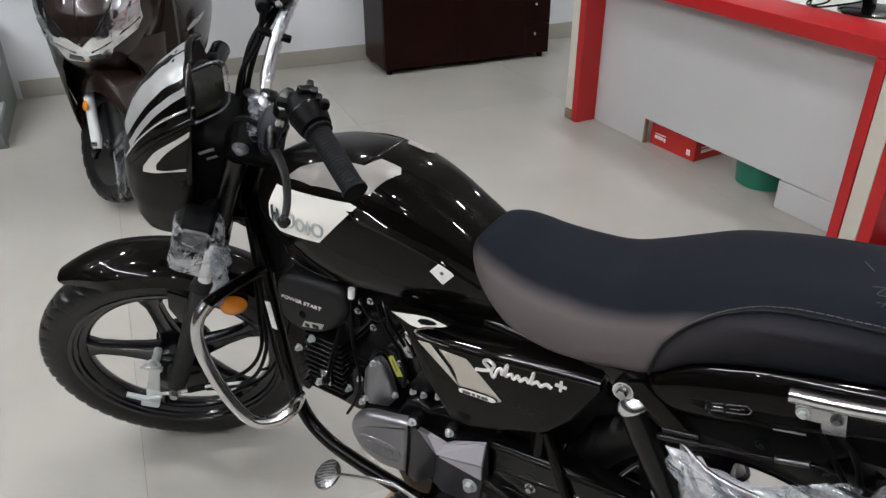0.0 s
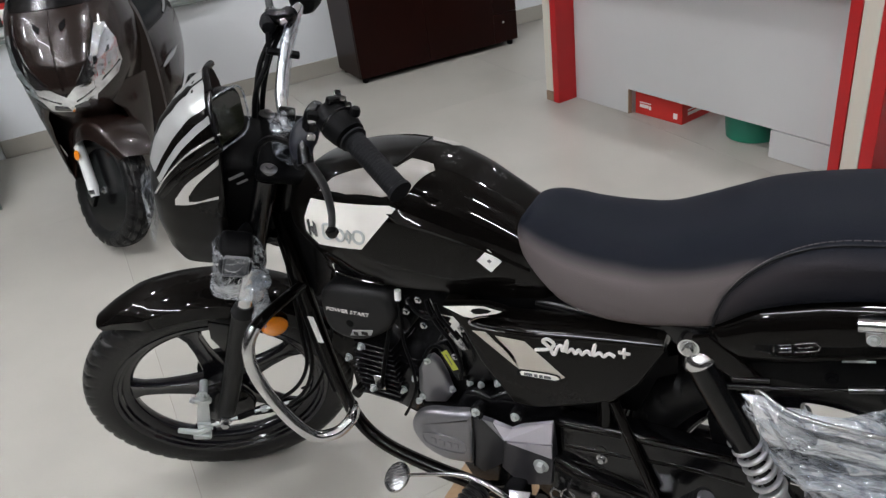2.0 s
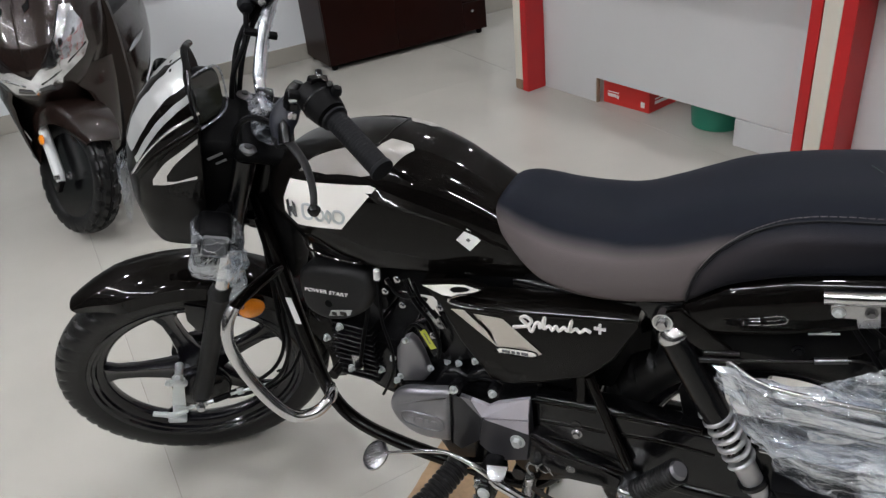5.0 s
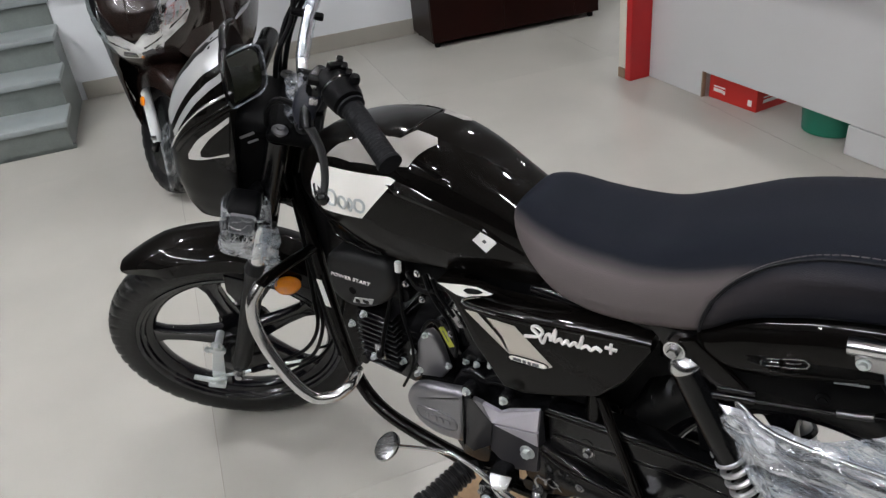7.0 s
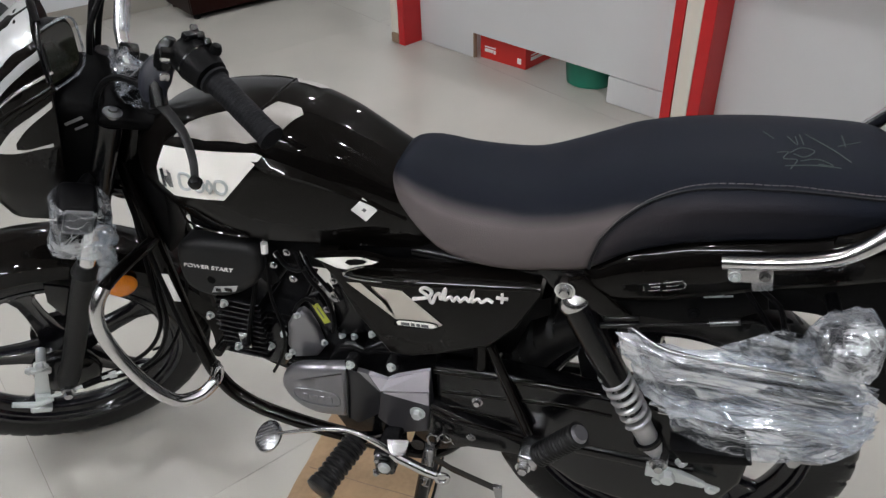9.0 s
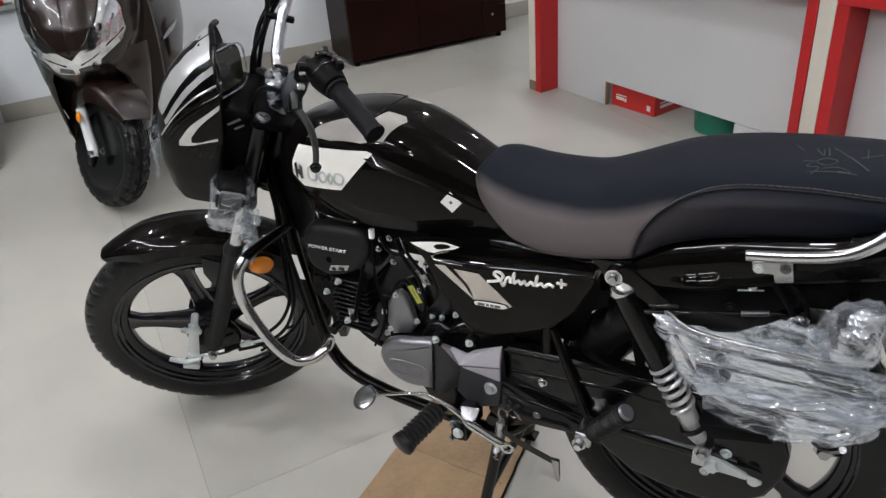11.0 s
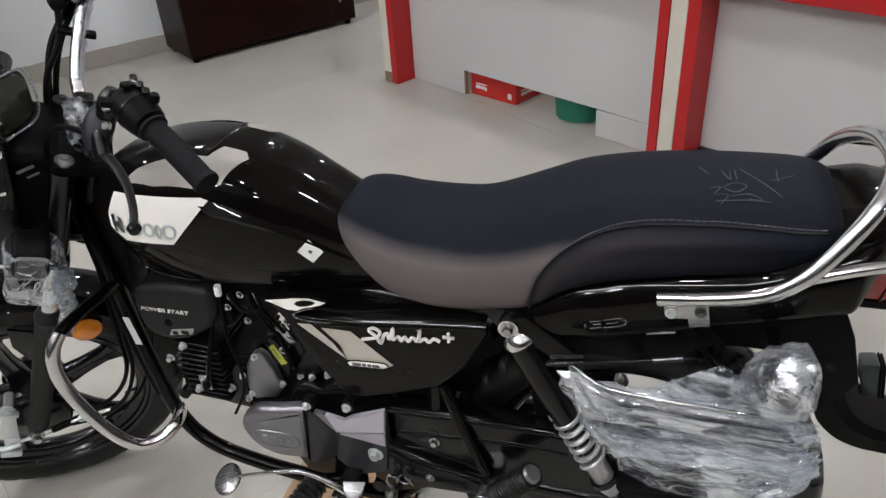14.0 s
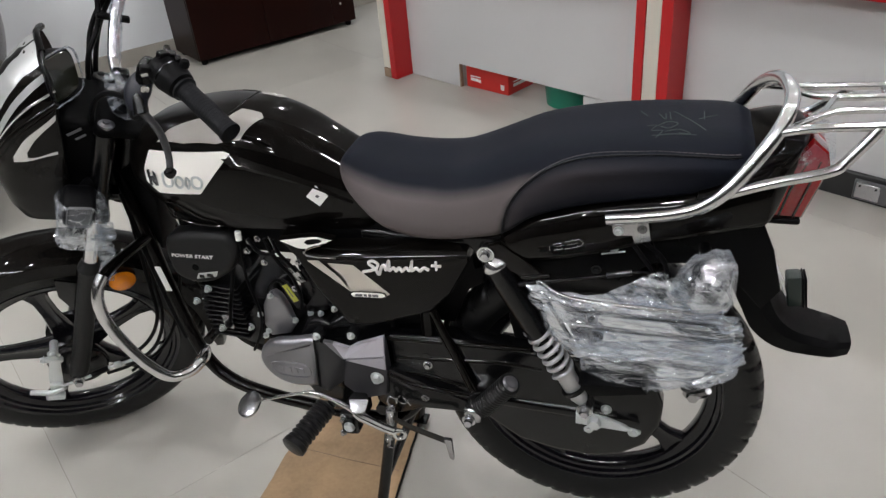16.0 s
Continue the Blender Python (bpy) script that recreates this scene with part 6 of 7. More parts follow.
part("hose", tube(smooth([(-0.049, -0.086, 0.676), (-0.051, -0.086, 0.639), (-0.054, -0.086, 0.588), (-0.048, -0.086, 0.551), (-0.043, -0.086, 0.515), (-0.046, -0.086, 0.478), (-0.061, -0.086, 0.438), (-0.080, -0.086, 0.403)], 6), 0.0030, 8), BLACK_PLASTIC, intake)
part("hose", tube(smooth([(0.007, -0.086, 0.689), (0.014, -0.086, 0.661), (0.029, -0.086, 0.632), (0.047, -0.086, 0.608), (0.056, -0.086, 0.580), (0.059, -0.086, 0.553), (0.054, -0.086, 0.528)], 6), 0.0040, 8), BLACK_PLASTIC, intake)
part("hose", tube(smooth([(0.023, -0.086, 0.686), (0.031, -0.086, 0.659), (0.044, -0.086, 0.641), (0.061, -0.086, 0.618)], 6), 0.0036, 8), BLACK_PLASTIC, intake)
part("hose", tube(smooth([(-0.029, -0.086, 0.686), (-0.015, -0.086, 0.660), (0.006, -0.086, 0.653), (0.025, -0.086, 0.662)], 6), 0.0042, 8), BLACK_PLASTIC, intake)
part("hose", tube(smooth([(0.028, -0.086, 0.585), (0.014, -0.086, 0.593), (-0.001, -0.086, 0.583), (-0.015, -0.086, 0.560)], 6), 0.0036, 8), BLACK_PLASTIC, intake)
part("connector", tube([(-0.047, -0.086, 0.700), (-0.049, -0.086, 0.681)], 0.0062, 8), WHITE_PAPER, intake, "white wire connector")
for x, z in [(-0.029, 0.678), (-0.010, 0.685), (-0.007, 0.631), (-0.039, 0.655), (0.067, 0.639), (0.047, 0.574)]:
    part("clip", bolt(x, -0.082, z, 0.0045, 0.006), STEEL, intake)
part("filler_cover", plate([(0.10, 0.535), (0.14, 0.530), (0.24, 0.53), (0.33, 0.56), (0.30, 0.50), (0.12, 0.50)], -0.070, 0.06, 0.01), BLACK_PLASTIC, bike)

# chain case
case = part("chain_case", plate([(0.238, 0.495), (0.36, 0.502), (0.54, 0.490), (0.64, 0.487), (0.70, 0.473), (0.745, 0.440), (0.762, 0.395), (0.760, 0.345), (0.735, 0.29), (0.69, 0.255), (0.63, 0.24), (0.56, 0.245), (0.49, 0.262), (0.42, 0.315), (0.34, 0.355), (0.238, 0.395)], -0.099, -0.052, 0.010, 3), BLACK_SATIN, bike, "black steel chain case")
for pts in ([(0.237, 0.486), (0.293, 0.489), (0.347, 0.491)], [(0.371, 0.491), (0.441, 0.493), (0.517, 0.494)], [(0.253, 0.442), (0.304, 0.446), (0.364, 0.449)], [(0.388, 0.452), (0.462, 0.457), (0.539, 0.452)], [(0.242, 0.404), (0.305, 0.405), (0.381, 0.388)]):
    part("ridge", tube(smooth([(x, -0.0955, z) for x, z in pts], 5), 0.0055, 16), BLACK_GLOSS, case)
part("inspection_bolt", bolt(0.314, -0.099, 0.432, 0.0065, 0.009), STEEL, case)
part("inspection_washer", moved(lathe([(0.001, -0.001), (0.010, -0.001), (0.011, 0.001)], 18), Matrix.Translation((0.312, -0.099, 0.450))), BLACK_SATIN, case)
part("case_screw", bolt(0.305, -0.112, 0.354, 0.0055, 0.005), STEEL, case)
part("pivot_bolt", merged(bolt(0.211, -0.120, 0.400, 0.0095, 0.011), moved(lathe([(0.012, 0), (0.012, -0.003), (0.0105, -0.005)], 24), Matrix.Translation((0.211, -0.117, 0.40)))), ZINC, case, "zinc swing arm bolt")
part("pivot_plate", plate([(0.19, 0.43), (0.24, 0.418), (0.41, 0.350), (0.41, 0.330), (0.30, 0.325), (0.24, 0.30), (0.20, 0.33)], -0.112, -0.090, 0.004), BLACK_SATIN, case)
part("pivot_rail", tube(smooth([(0.182, -0.112, 0.414), (0.207, -0.112, 0.415), (0.239, -0.112, 0.407), (0.275, -0.112, 0.390), (0.337, -0.112, 0.380), (0.402, -0.112, 0.372)], 5), 0.0045, 10), BLACK_GLOSS, case, "glossy edge of the pivot plate")

# rear shock absorbers and axle
for s in (-1, 1):
    top, low = Vector((0.449, s * 0.110, 0.716)), Vector((0.622, s * 0.112, 0.388))
    d = (low - top).normalized()
    L = (low - top).length
    sh = part("shock_absorber", tube([top + d * 0.030, top + d * 0.034, top + d * 0.06, top + d * 0.19, top + d * 0.195], [0.019, 0.0235, 0.0245, 0.0225, 0.017], 22), BLACK_SATIN, bike, "black rear shock absorber with chrome spring")
    part("top_eye", moved(lathe([(0.007, -0.014), (0.015, -0.014), (0.017, 0.0), (0.015, 0.014), (0.007, 0.014)], 24), Matrix.Translation(top)), CHROME, sh, "chrome top eye")
    part("top_collar", tube([top + d * 0.010, top + d * 0.018, top + d * 0.029, top + d * 0.033], [0.011, 0.0205, 0.0262, 0.0255], 22), CHROME, sh, "chrome collar")
    e1 = d.orthogonal().normalized()
    e2 = d.cross(e1)
    part("spring", tube([top + d * (0.175 + 0.105 * k / 140) + (e1 * math.cos(k * 0.27) + e2 * math.sin(k * 0.27)) * 0.0208 for k in range(141)], 0.0044, 8), SILVER_PAINT, sh, "silver coil spring")
    part("rod", tube([top + d * 0.16, top + d * 0.28], 0.009, 14), BLACK_SATIN, sh)
    part("lower_body", tube([top + d * 0.275, top + d * 0.28, top + d * 0.29, top + d * (L - 0.03), top + d * (L - 0.015)], [0.018, 0.0210, 0.0180, 0.0172, 0.012], 20), SILVER_PAINT, sh, "chrome lower body")
    part("collar", tube([top + d * (L - 0.05), top + d * (L - 0.043)], 0.024, 20), BLACK_SATIN, sh)
    part("lower_eye", moved(lathe([(0.006, -0.014), (0.015, -0.014), (0.016, 0.014), (0.006, 0.014)], 20), Matrix.Translation(low)), STEEL, sh)
    part("lower_nut", moved(bolt(0, 0, 0, 0.009, 0.012, "y", s), Matrix.Translation(low + Vector((0, s * 0.015, 0)))), STEEL, sh)
    part("top_nut", moved(bolt(0, 0, 0, 0.008, 0.009, "y", s), Matrix.Translation(top + Vector((0, s * 0.014, 0)))), STEEL, sh)
    part("shock_mount", plate([(0.40, 0.735), (0.50, 0.740), (0.535, 0.715), (0.52, 0.690), (0.47, 0.685), (0.43, 0.70)], s * 0.104, s * 0.085, 0.004), BLACK_SATIN, sh)
part("mount_arm", plate([(0.452, 0.732), (0.474, 0.741), (0.493, 0.726), (0.547, 0.684), (0.533, 0.662), (0.472, 0.695)], -0.1215, -0.112, 0.002), BLACK_GLOSS, bike, "black arm beside the shock absorber")
ax = part("chain_adjuster", merged(plate([(0.605, 0.372), (0.66, 0.366), (0.70, 0.350), (0.70, 0.340), (0.655, 0.342), (0.605, 0.345)], -0.118, -0.108, 0.002), tube([(0.69, -0.113, 0.347), (0.725, -0.113, 0.338)], 0.004, 8)), ZINC, bike, "zinc chain adjuster")
part("axle_nut", bolt(0.640, -0.118, 0.358, 0.013, 0.014), ZINC, ax)
part("adjuster_bolt", bolt(0.712, -0.118, 0.342, 0.007, 0.006), ZINC, ax)
part("adjuster_bolt", bolt(0.66, -0.101, 0.376, 0.007, 0.008), ZINC, ax)
part("adjuster_bolt", bolt(0.628, -0.101, 0.318, 0.006, 0.006), ZINC, ax)
stay = part("carrier_bar", tube(smooth([(0.505, -0.120, 0.659), (0.559, -0.122, 0.672), (0.652, -0.122, 0.693), (0.691, -0.122, 0.703), (0.706, -0.121, 0.7045), (0.725, -0.118, 0.701)], 4), 0.0026, 10), BLACK_SATIN, bike, "thin black cable rod under the tail")
part("sleeve", tube([(0.505, -0.120, 0.659), (0.559, -0.122, 0.672)], 0.0052, 10), BLACK_SATIN, stay)
part("sleeve", tube([(0.652, -0.122, 0.693), (0.691, -0.122, 0.703)], 0.0048, 10), DARK_STEEL, stay, "grey sleeve")
part("upper_bar", tube([(0.510, -0.120, 0.674), (0.558, -0.122, 0.684)], 0.0042, 10), BLACK_SATIN, stay)
part("inner_guard", plate([(0.50, 0.705), (0.72, 0.745), (0.73, 0.705), (0.66, 0.66), (0.52, 0.66)], -0.09, -0.075, 0.004), BLACK_PLASTIC, stay)
part("screw", moved(lathe([(0.001, -0.004), (0.005, -0.003), (0.008, 0.0), (0.008, 0.004)], 18), Matrix.Translation((0.660, -0.098, 0.732))), ZINC, stay)
part("screw_lip", tube([(0.640, -0.098, 0.719), (0.678, -0.098, 0.727)], 0.0014, 6), ZINC, stay)
part("screw", bolt(0.632, -0.092, 0.684, 0.006, 0.006), BLACK_SATIN, stay)
part("wiring", tube(smooth([(0.70, -0.11, 0.76), (0.735, -0.12, 0.735), (0.75, -0.125, 0.70), (0.765, -0.15, 0.715)], 6), 0.004, 8), BLACK_PLASTIC, stay)
part("wiring", tube(smooth([(0.69, -0.11, 0.75), (0.715, -0.12, 0.72), (0.74, -0.125, 0.69), (0.76, -0.15, 0.70)], 6), 0.004, 8), BLACK_PLASTIC, stay)

# rear foot rest, front foot rest, gear lever, stand
fr2 = part("rear_foot_rest", tube([Vector((0.430, -0.15, 0.385)).lerp(Vector((0.492, -0.165, 0.470)), k / 40) for k in range(41)], [0.0205 if k % 3 else 0.0175 for k in range(41)], 18), RUBBER, bike, "folded ribbed rubber foot rest")
part("end_cap", tube([(0.491, -0.165, 0.469), (0.495, -0.166, 0.475)], [0.0165, 0.013], 18), ENGINE_GREY, fr2, "zinc end cap")
part("hinge", box(0.395, 0.428, -0.155, -0.108, 0.345, 0.378, 0.004, 1), STEEL, fr2)
part("hinge_bolt", bolt(0.405, -0.155, 0.352, 0.009, 0.012), STEEL, fr2)
ffr = part("foot_rest", tube([Vector((0.100, -0.150, 0.330)).lerp(Vector((0.066, -0.252, 0.308)), k / 40) for k in range(41)], [0.024 if k % 4 < 2 else 0.0212 for k in range(35)] + [0.0262] * 5 + [0.022], 20), RUBBER, bike, "ribbed black rubber foot rest")
part("bar", tube(smooth([(0.12, 0.20, 0.30), (0.12, 0.05, 0.27), (0.12, -0.08, 0.285), (0.115, -0.15, 0.343)], 6), 0.011, 12), BLACK_SATIN, ffr)
gl = part("gear_lever", tube(smooth([(-0.034, -0.190, 0.358), (-0.015, -0.190, 0.366), (0.043, -0.190, 0.389), (0.085, -0.190, 0.402), (0.110, -0.190, 0.404), (0.149, -0.188, 0.389), (0.175, -0.186, 0.370), (0.191, -0.184, 0.356)], 6), [0.0034] * 18 + [0.0044] * 12 + [0.0056] * 13, 10), CHROME, bike, "chrome heel and toe gear lever")
part("lever_tube", tube([(0.180, -0.185, 0.362), (0.192, -0.185, 0.353), (0.236, -0.182, 0.328), (0.262, -0.180, 0.318)], [0.007, 0.0095, 0.0092, 0.0085], 14), CHROME, gl, "thick polished lever tube")
pad = moved(lathe([(0.001, -0.006), (0.019, -0.006), (0.022, -0.002), (0.022, 0.003), (0.019, 0.006), (0.001, 0.0065)], 28, "z"), Matrix.Diagonal((1.22, 1.4, 1, 1)))
part("toe_pad", moved(pad, pose(-0.049, -0.192, 0.350, 12, -22, 20)), STEEL, gl, "ribbed metal toe pad")
for k in range(7):
    w = 0.0185 * math.sqrt(1 - ((k - 3) / 4) ** 2)
    part("pad_rib", moved(box(-w, w, -0.001, 0.001, 0.006, 0.0078), pose(-0.049, -0.192, 0.350, 12, -22, 20) @ pose(0, -0.0195 + 0.0065 * k, 0)), STEEL, gl)
part("shaft_clamp", merged(box(0.146, 0.182, -0.186, -0.10, 0.300, 0.352, 0.004, 1), box(0.150, 0.176, -0.192, -0.184, 0.306, 0.346, 0.003, 1)), BLACK_SATIN, gl, "black shaft clamp")
part("clamp_screw", bolt(0.156, -0.186, 0.346, 0.005, 0.012), STEEL, gl)
part("clamp_screw", bolt(0.150, -0.186, 0.304, 0.005, 0.008), STEEL, gl)
part("clamp_bolt", moved(lathe([(0.001, -0.007), (0.009, -0.006), (0.0115, -0.002), (0.0115, 0.0)], 20), Matrix.Translation((0.168, -0.192, 0.328))), ZINC, gl, "bright round bolt head")
part("heel_pad", moved(plate([(-0.020, 0.010), (0.018, 0.013), (0.014, -0.012), (-0.004, -0.018), (-0.014, -0.012)], -0.005, 0.005, 0.0025), pose(0.197, -0.192, 0.390, -50, 8, 12)), STEEL, gl, "ribbed metal heel pad")
for k in range(5):
    part("pad_rib", moved(box(-0.015 + 0.0012 * k, 0.0145 - 0.0012 * k, -0.0065, -0.0045, 0.008 - 0.0055 * k, 0.0095 - 0.0055 * k), pose(0.197, -0.192, 0.390, -50, 8, 12)), STEEL, gl)
stand = part("centre_stand", tube([(0.20, 0.16, 0.29), (0.20, -0.10, 0.29)], 0.014, 12), BLACK_SATIN, bike, "black steel centre stand")
for s in (-1, 1):
    part("leg", tube(smooth([(0.232, s * 0.095, 0.33), (0.222, s * 0.11, 0.27), (0.205, s * 0.13, 0.16), (0.185, s * 0.15, 0.045), (0.172, s * 0.155, 0.018)], 5), 0.0125, 12), BLACK_SATIN, stand)
    part("foot", moved(box(-0.03, 0.03, -0.018, 0.018, 0.0, 0.006, 0.002, 1), pose(0.172, s * 0.157, 0.0105, 0, 0, 0)), BLACK_SATIN, stand)
part("cross_tube", tube([(0.198, 0.135, 0.12), (0.198, -0.135, 0.12)], 0.010, 12), BLACK_SATIN, stand)
part("tang", loft([[(x + nx, -0.150 - 0.24 * (x - 0.262), z + dz) for nx, dz in ((0, 0.010), (0.004, 0.0), (0, -0.008), (-0.004, 0.0))] for x, z in ((0.245, 0.318), (0.280, 0.310), (0.320, 0.308), (0.368, 0.306))]), BLACK_SATIN, stand, "black stand foot lever", 20)
part("tang_tip", loft([[(0.358, -0.176, 0.312), (0.373, -0.178, 0.314), (0.373, -0.170, 0.314), (0.358, -0.168, 0.312)], [(0.366, -0.176, 0.262), (0.374, -0.178, 0.260), (0.374, -0.170, 0.260), (0.366, -0.168, 0.262)]]), STEEL, stand, "worn bright tip")
part("stand_spring", tube([Vector((0.235, -0.132, 0.336)).lerp(Vector((0.223, -0.136, 0.246)), k / 140) + Vector((math.cos(k * 0.8), math.sin(k * 0.8), 0)) * 0.0078 for k in range(141)], 0.0021, 6), STEEL, stand, "zinc return spring")
part("spring_hook", tube(smooth([(0.235, -0.132, 0.336), (0.230, -0.132, 0.352), (0.236, -0.131, 0.364), (0.246, -0.128, 0.358), (0.246, -0.124, 0.342)], 5), 0.0024, 8), STEEL, stand)
part("spring_hook", tube(smooth([(0.223, -0.136, 0.246), (0.222, -0.136, 0.232), (0.216, -0.134, 0.222), (0.224, -0.130, 0.216)], 5), 0.0024, 8), STEEL, stand)
part("safety_clip", tube(smooth([(0.258, -0.126, 0.366), (0.250, -0.128, 0.356), (0.262, -0.128, 0.346), (0.272, -0.126, 0.354), (0.262, -0.126, 0.362), (0.276, -0.124, 0.340)], 6), 0.0014, 6), STEEL, stand, "thin wire clip")
part("clamp_ring", moved(tube([(0.0105 * math.cos(2 * math.pi * k / 24), 0, 0.0105 * math.sin(2 * math.pi * k / 24)) for k in range(24)], 0.0042, 10, closed=True), pose(0.270, -0.184, 0.318, 0, 0, 15)), CHROME, stand, "bright lever eye")

# saree guard and indicator wrapped in film
sg = part("leg_shield_guard", tube(smooth([(0.545, -0.165, 0.70), (0.60, -0.19, 0.690), (0.75, -0.20, 0.690), (0.83, -0.195, 0.680), (0.85, -0.19, 0.62), (0.83, -0.19, 0.56), (0.74, -0.195, 0.545), (0.64, -0.19, 0.525), (0.615, -0.185, 0.58), (0.58, -0.18, 0.64)], 5, closed=True), 0.0034, 10, closed=True), STEEL, bike, "chrome side guard wrapped in clear film")
for z in (0.665, 0.635, 0.605, 0.575):
    part("bar", tube(smooth([(0.60, -0.188, z), (0.72, -0.196, z + 0.004), (0.845, -0.192, z)], 4), 0.0045, 8), CHROME, sg)
part("stay_tube", tube(smooth([(0.79, -0.13, 0.478), (0.81, -0.16, 0.495), (0.825, -0.19, 0.53)], 4), 0.006, 8), STEEL, sg)
part("stay_bolt", bolt(0.806, -0.135, 0.472, 0.011, 0.016), STEEL, sg)
part("stay_tab", box(0.79, 0.82, -0.135, -0.128, 0.46, 0.50, 0.003, 1), STEEL, sg)
part("foot_board", plate([(0.62, 0.55), (0.72, 0.56), (0.73, 0.545), (0.64, 0.525)], -0.235, -0.18, 0.004), BLACK_PLASTIC, sg)


def film_sheet(quad, nx, nz, amp, seed, thick):
    """A crumpled bag of film over a four-cornered field, front and back."""
    bm = bmesh.new()
    rows = {}
    for side in (-1, 1):
        for i in range(nx + 1):
            for j in range(nz + 1):
                u, v = i / nx, j / nz
                p = (quad[0] * (1 - u) + quad[1] * u) * (1 - v) + (quad[3] * (1 - u) + quad[2] * u) * v
                edge = min(u, 1 - u, v, 1 - v) * 6
                q = Vector((p.x * 5, p.z * 16 + p.x * 6, seed + side * 3))
                h = noise.noise(q) * 0.6 + noise.noise(q * 2.3) * 0.35 + abs(noise.noise(q * 1.3 + Vector((4, 1, 0)))) * 0.5
                k = 0.012 * noise.noise(Vector((u * 9 + seed, v * 9, 2.0)))
                y = p.y + (0.15 if side > 0 else -0.5) * thick * min(1, edge) ** 0.6 - h * amp * min(1, edge + 0.15)
                rows[side, i, j] = bm.verts.new((p.x + k, y, p.z + k))
        for i in range(nx):
            for j in range(nz):
                bm.faces.new((rows[side, i, j], rows[side, i + 1, j], rows[side, i + 1, j + 1], rows[side, i, j + 1]))
    return bm


part("film", film_sheet([Vector(q) for q in ((0.526, -0.175, 0.698), (0.855, -0.20, 0.690), (0.870, -0.20, 0.60), (0.585, -0.19, 0.585))], 60, 34, 0.022, 5, 0.05), FILM, sg, "crumpled clear packing film", 70)
part("film", film_sheet([Vector(q) for q in ((0.600, -0.19, 0.605), (0.865, -0.205, 0.645), (0.862, -0.20, 0.578), (0.640, -0.195, 0.512))], 60, 34, 0.024, 11, 0.06), FILM, sg, "crumpled clear packing film", 70)
part("film", film_sheet([Vector(q) for q in ((0.640, -0.186, 0.694), (0.732, -0.182, 0.750), (0.800, -0.190, 0.718), (0.760, -0.196, 0.684))], 24, 12, 0.008, 17, 0.01), FILM_LIGHT, sg, "stretched clear film", 70)
ri = part("rear_indicator", moved(lathe([(0.001, -0.04), (0.02, -0.037), (0.028, -0.025), (0.030, 0.0), (0.020, 0.03), (0.009, 0.036), (0.009, 0.09)], 24), pose(0.800, -0.185, 0.745)), BLACK_PLASTIC, bike, "black turn indicator wrapped in film")
rings = []
for k in range(26):
    t = k / 25
    rad = float(np.interp(t, [0, 0.15, 0.4, 0.65, 0.88, 1], [0.008, 0.024, 0.041, 0.046, 0.044, 0.030]))
    ring = []
    for j in range(30):
        c, w = math.cos(2 * math.pi * j / 30), math.sin(2 * math.pi * j / 30)
        ring.append((0.752 + 0.088 * t, -0.190 + rad * math.copysign(abs(c) ** 0.75, c), 0.745 - 0.016 * (1 - t) ** 2 + rad * math.copysign(abs(w) ** 0.75, w)))
    rings.append(ring)
part("film_bag", loft(crumple(rings, 0.006, 34, 6), cap=False), FILM_BAG, ri, "crumpled clear film bag", 20)
part("film_strand", tube(smooth([(0.826, -0.205, 0.705), (0.829, -0.206, 0.688), (0.826, -0.207, 0.672), (0.836, -0.206, 0.663), (0.850, -0.204, 0.668)], 4), [0.0026 - 0.0001 * (k % 5) * 3 for k in range(17)], 6), FILM_KNOT, ri, "twisted film end")
for pts in (((0.905, 0.786), (0.915, 0.832), (0.932, 0.880)), ((0.925, 0.784), (0.938, 0.834), (0.950, 0.882))):
    part("lens_rib", tube([(x, -0.0555, z) for x, z in pts], 0.0022, 6), RED_DARK, tail, "dark red rib in the lens")
# pink plate puts the film's pale reflections over the red lens into colour
part("lens_sheen", plate([(0.910, 0.862), (0.952, 0.850), (0.962, 0.874), (0.957, 0.894), (0.937, 0.911), (0.925, 0.894)], -0.0572, -0.0545, 0.001), PINK_SHEEN, tail, "pink patch for the film's sheen on the upper lens")

# ---------- the scooter ----------
SP = pose(-1.966, 0.79, 0, 0, 0, 124)
scoot = thing("scooter", "glossy bronze brown scooter parked beside the stairs", "scooter", SP)
SF = pose(0.073, 0.020, 0.24) @ pose(0, 0, 0, 0, 24, 0) @ pose(0, 0, 0, 0, 0, 46)  # its steering, turned a little


HT = pose(-0.06, 0, 0.045) @ Matrix.Translation((0, 0, 0.78)) @ Matrix.Diagonal((1.06, 1.06, 1.12, 1)) @ Matrix.Translation((0, 0, -0.78))


def spart(name, bm, material, parent=scoot, label="", steer=False, angle=38, head=False):
    if head:
        bm = moved(bm, HT)
    return part(name, moved(bm, SF) if steer else bm, material, parent, label, angle)


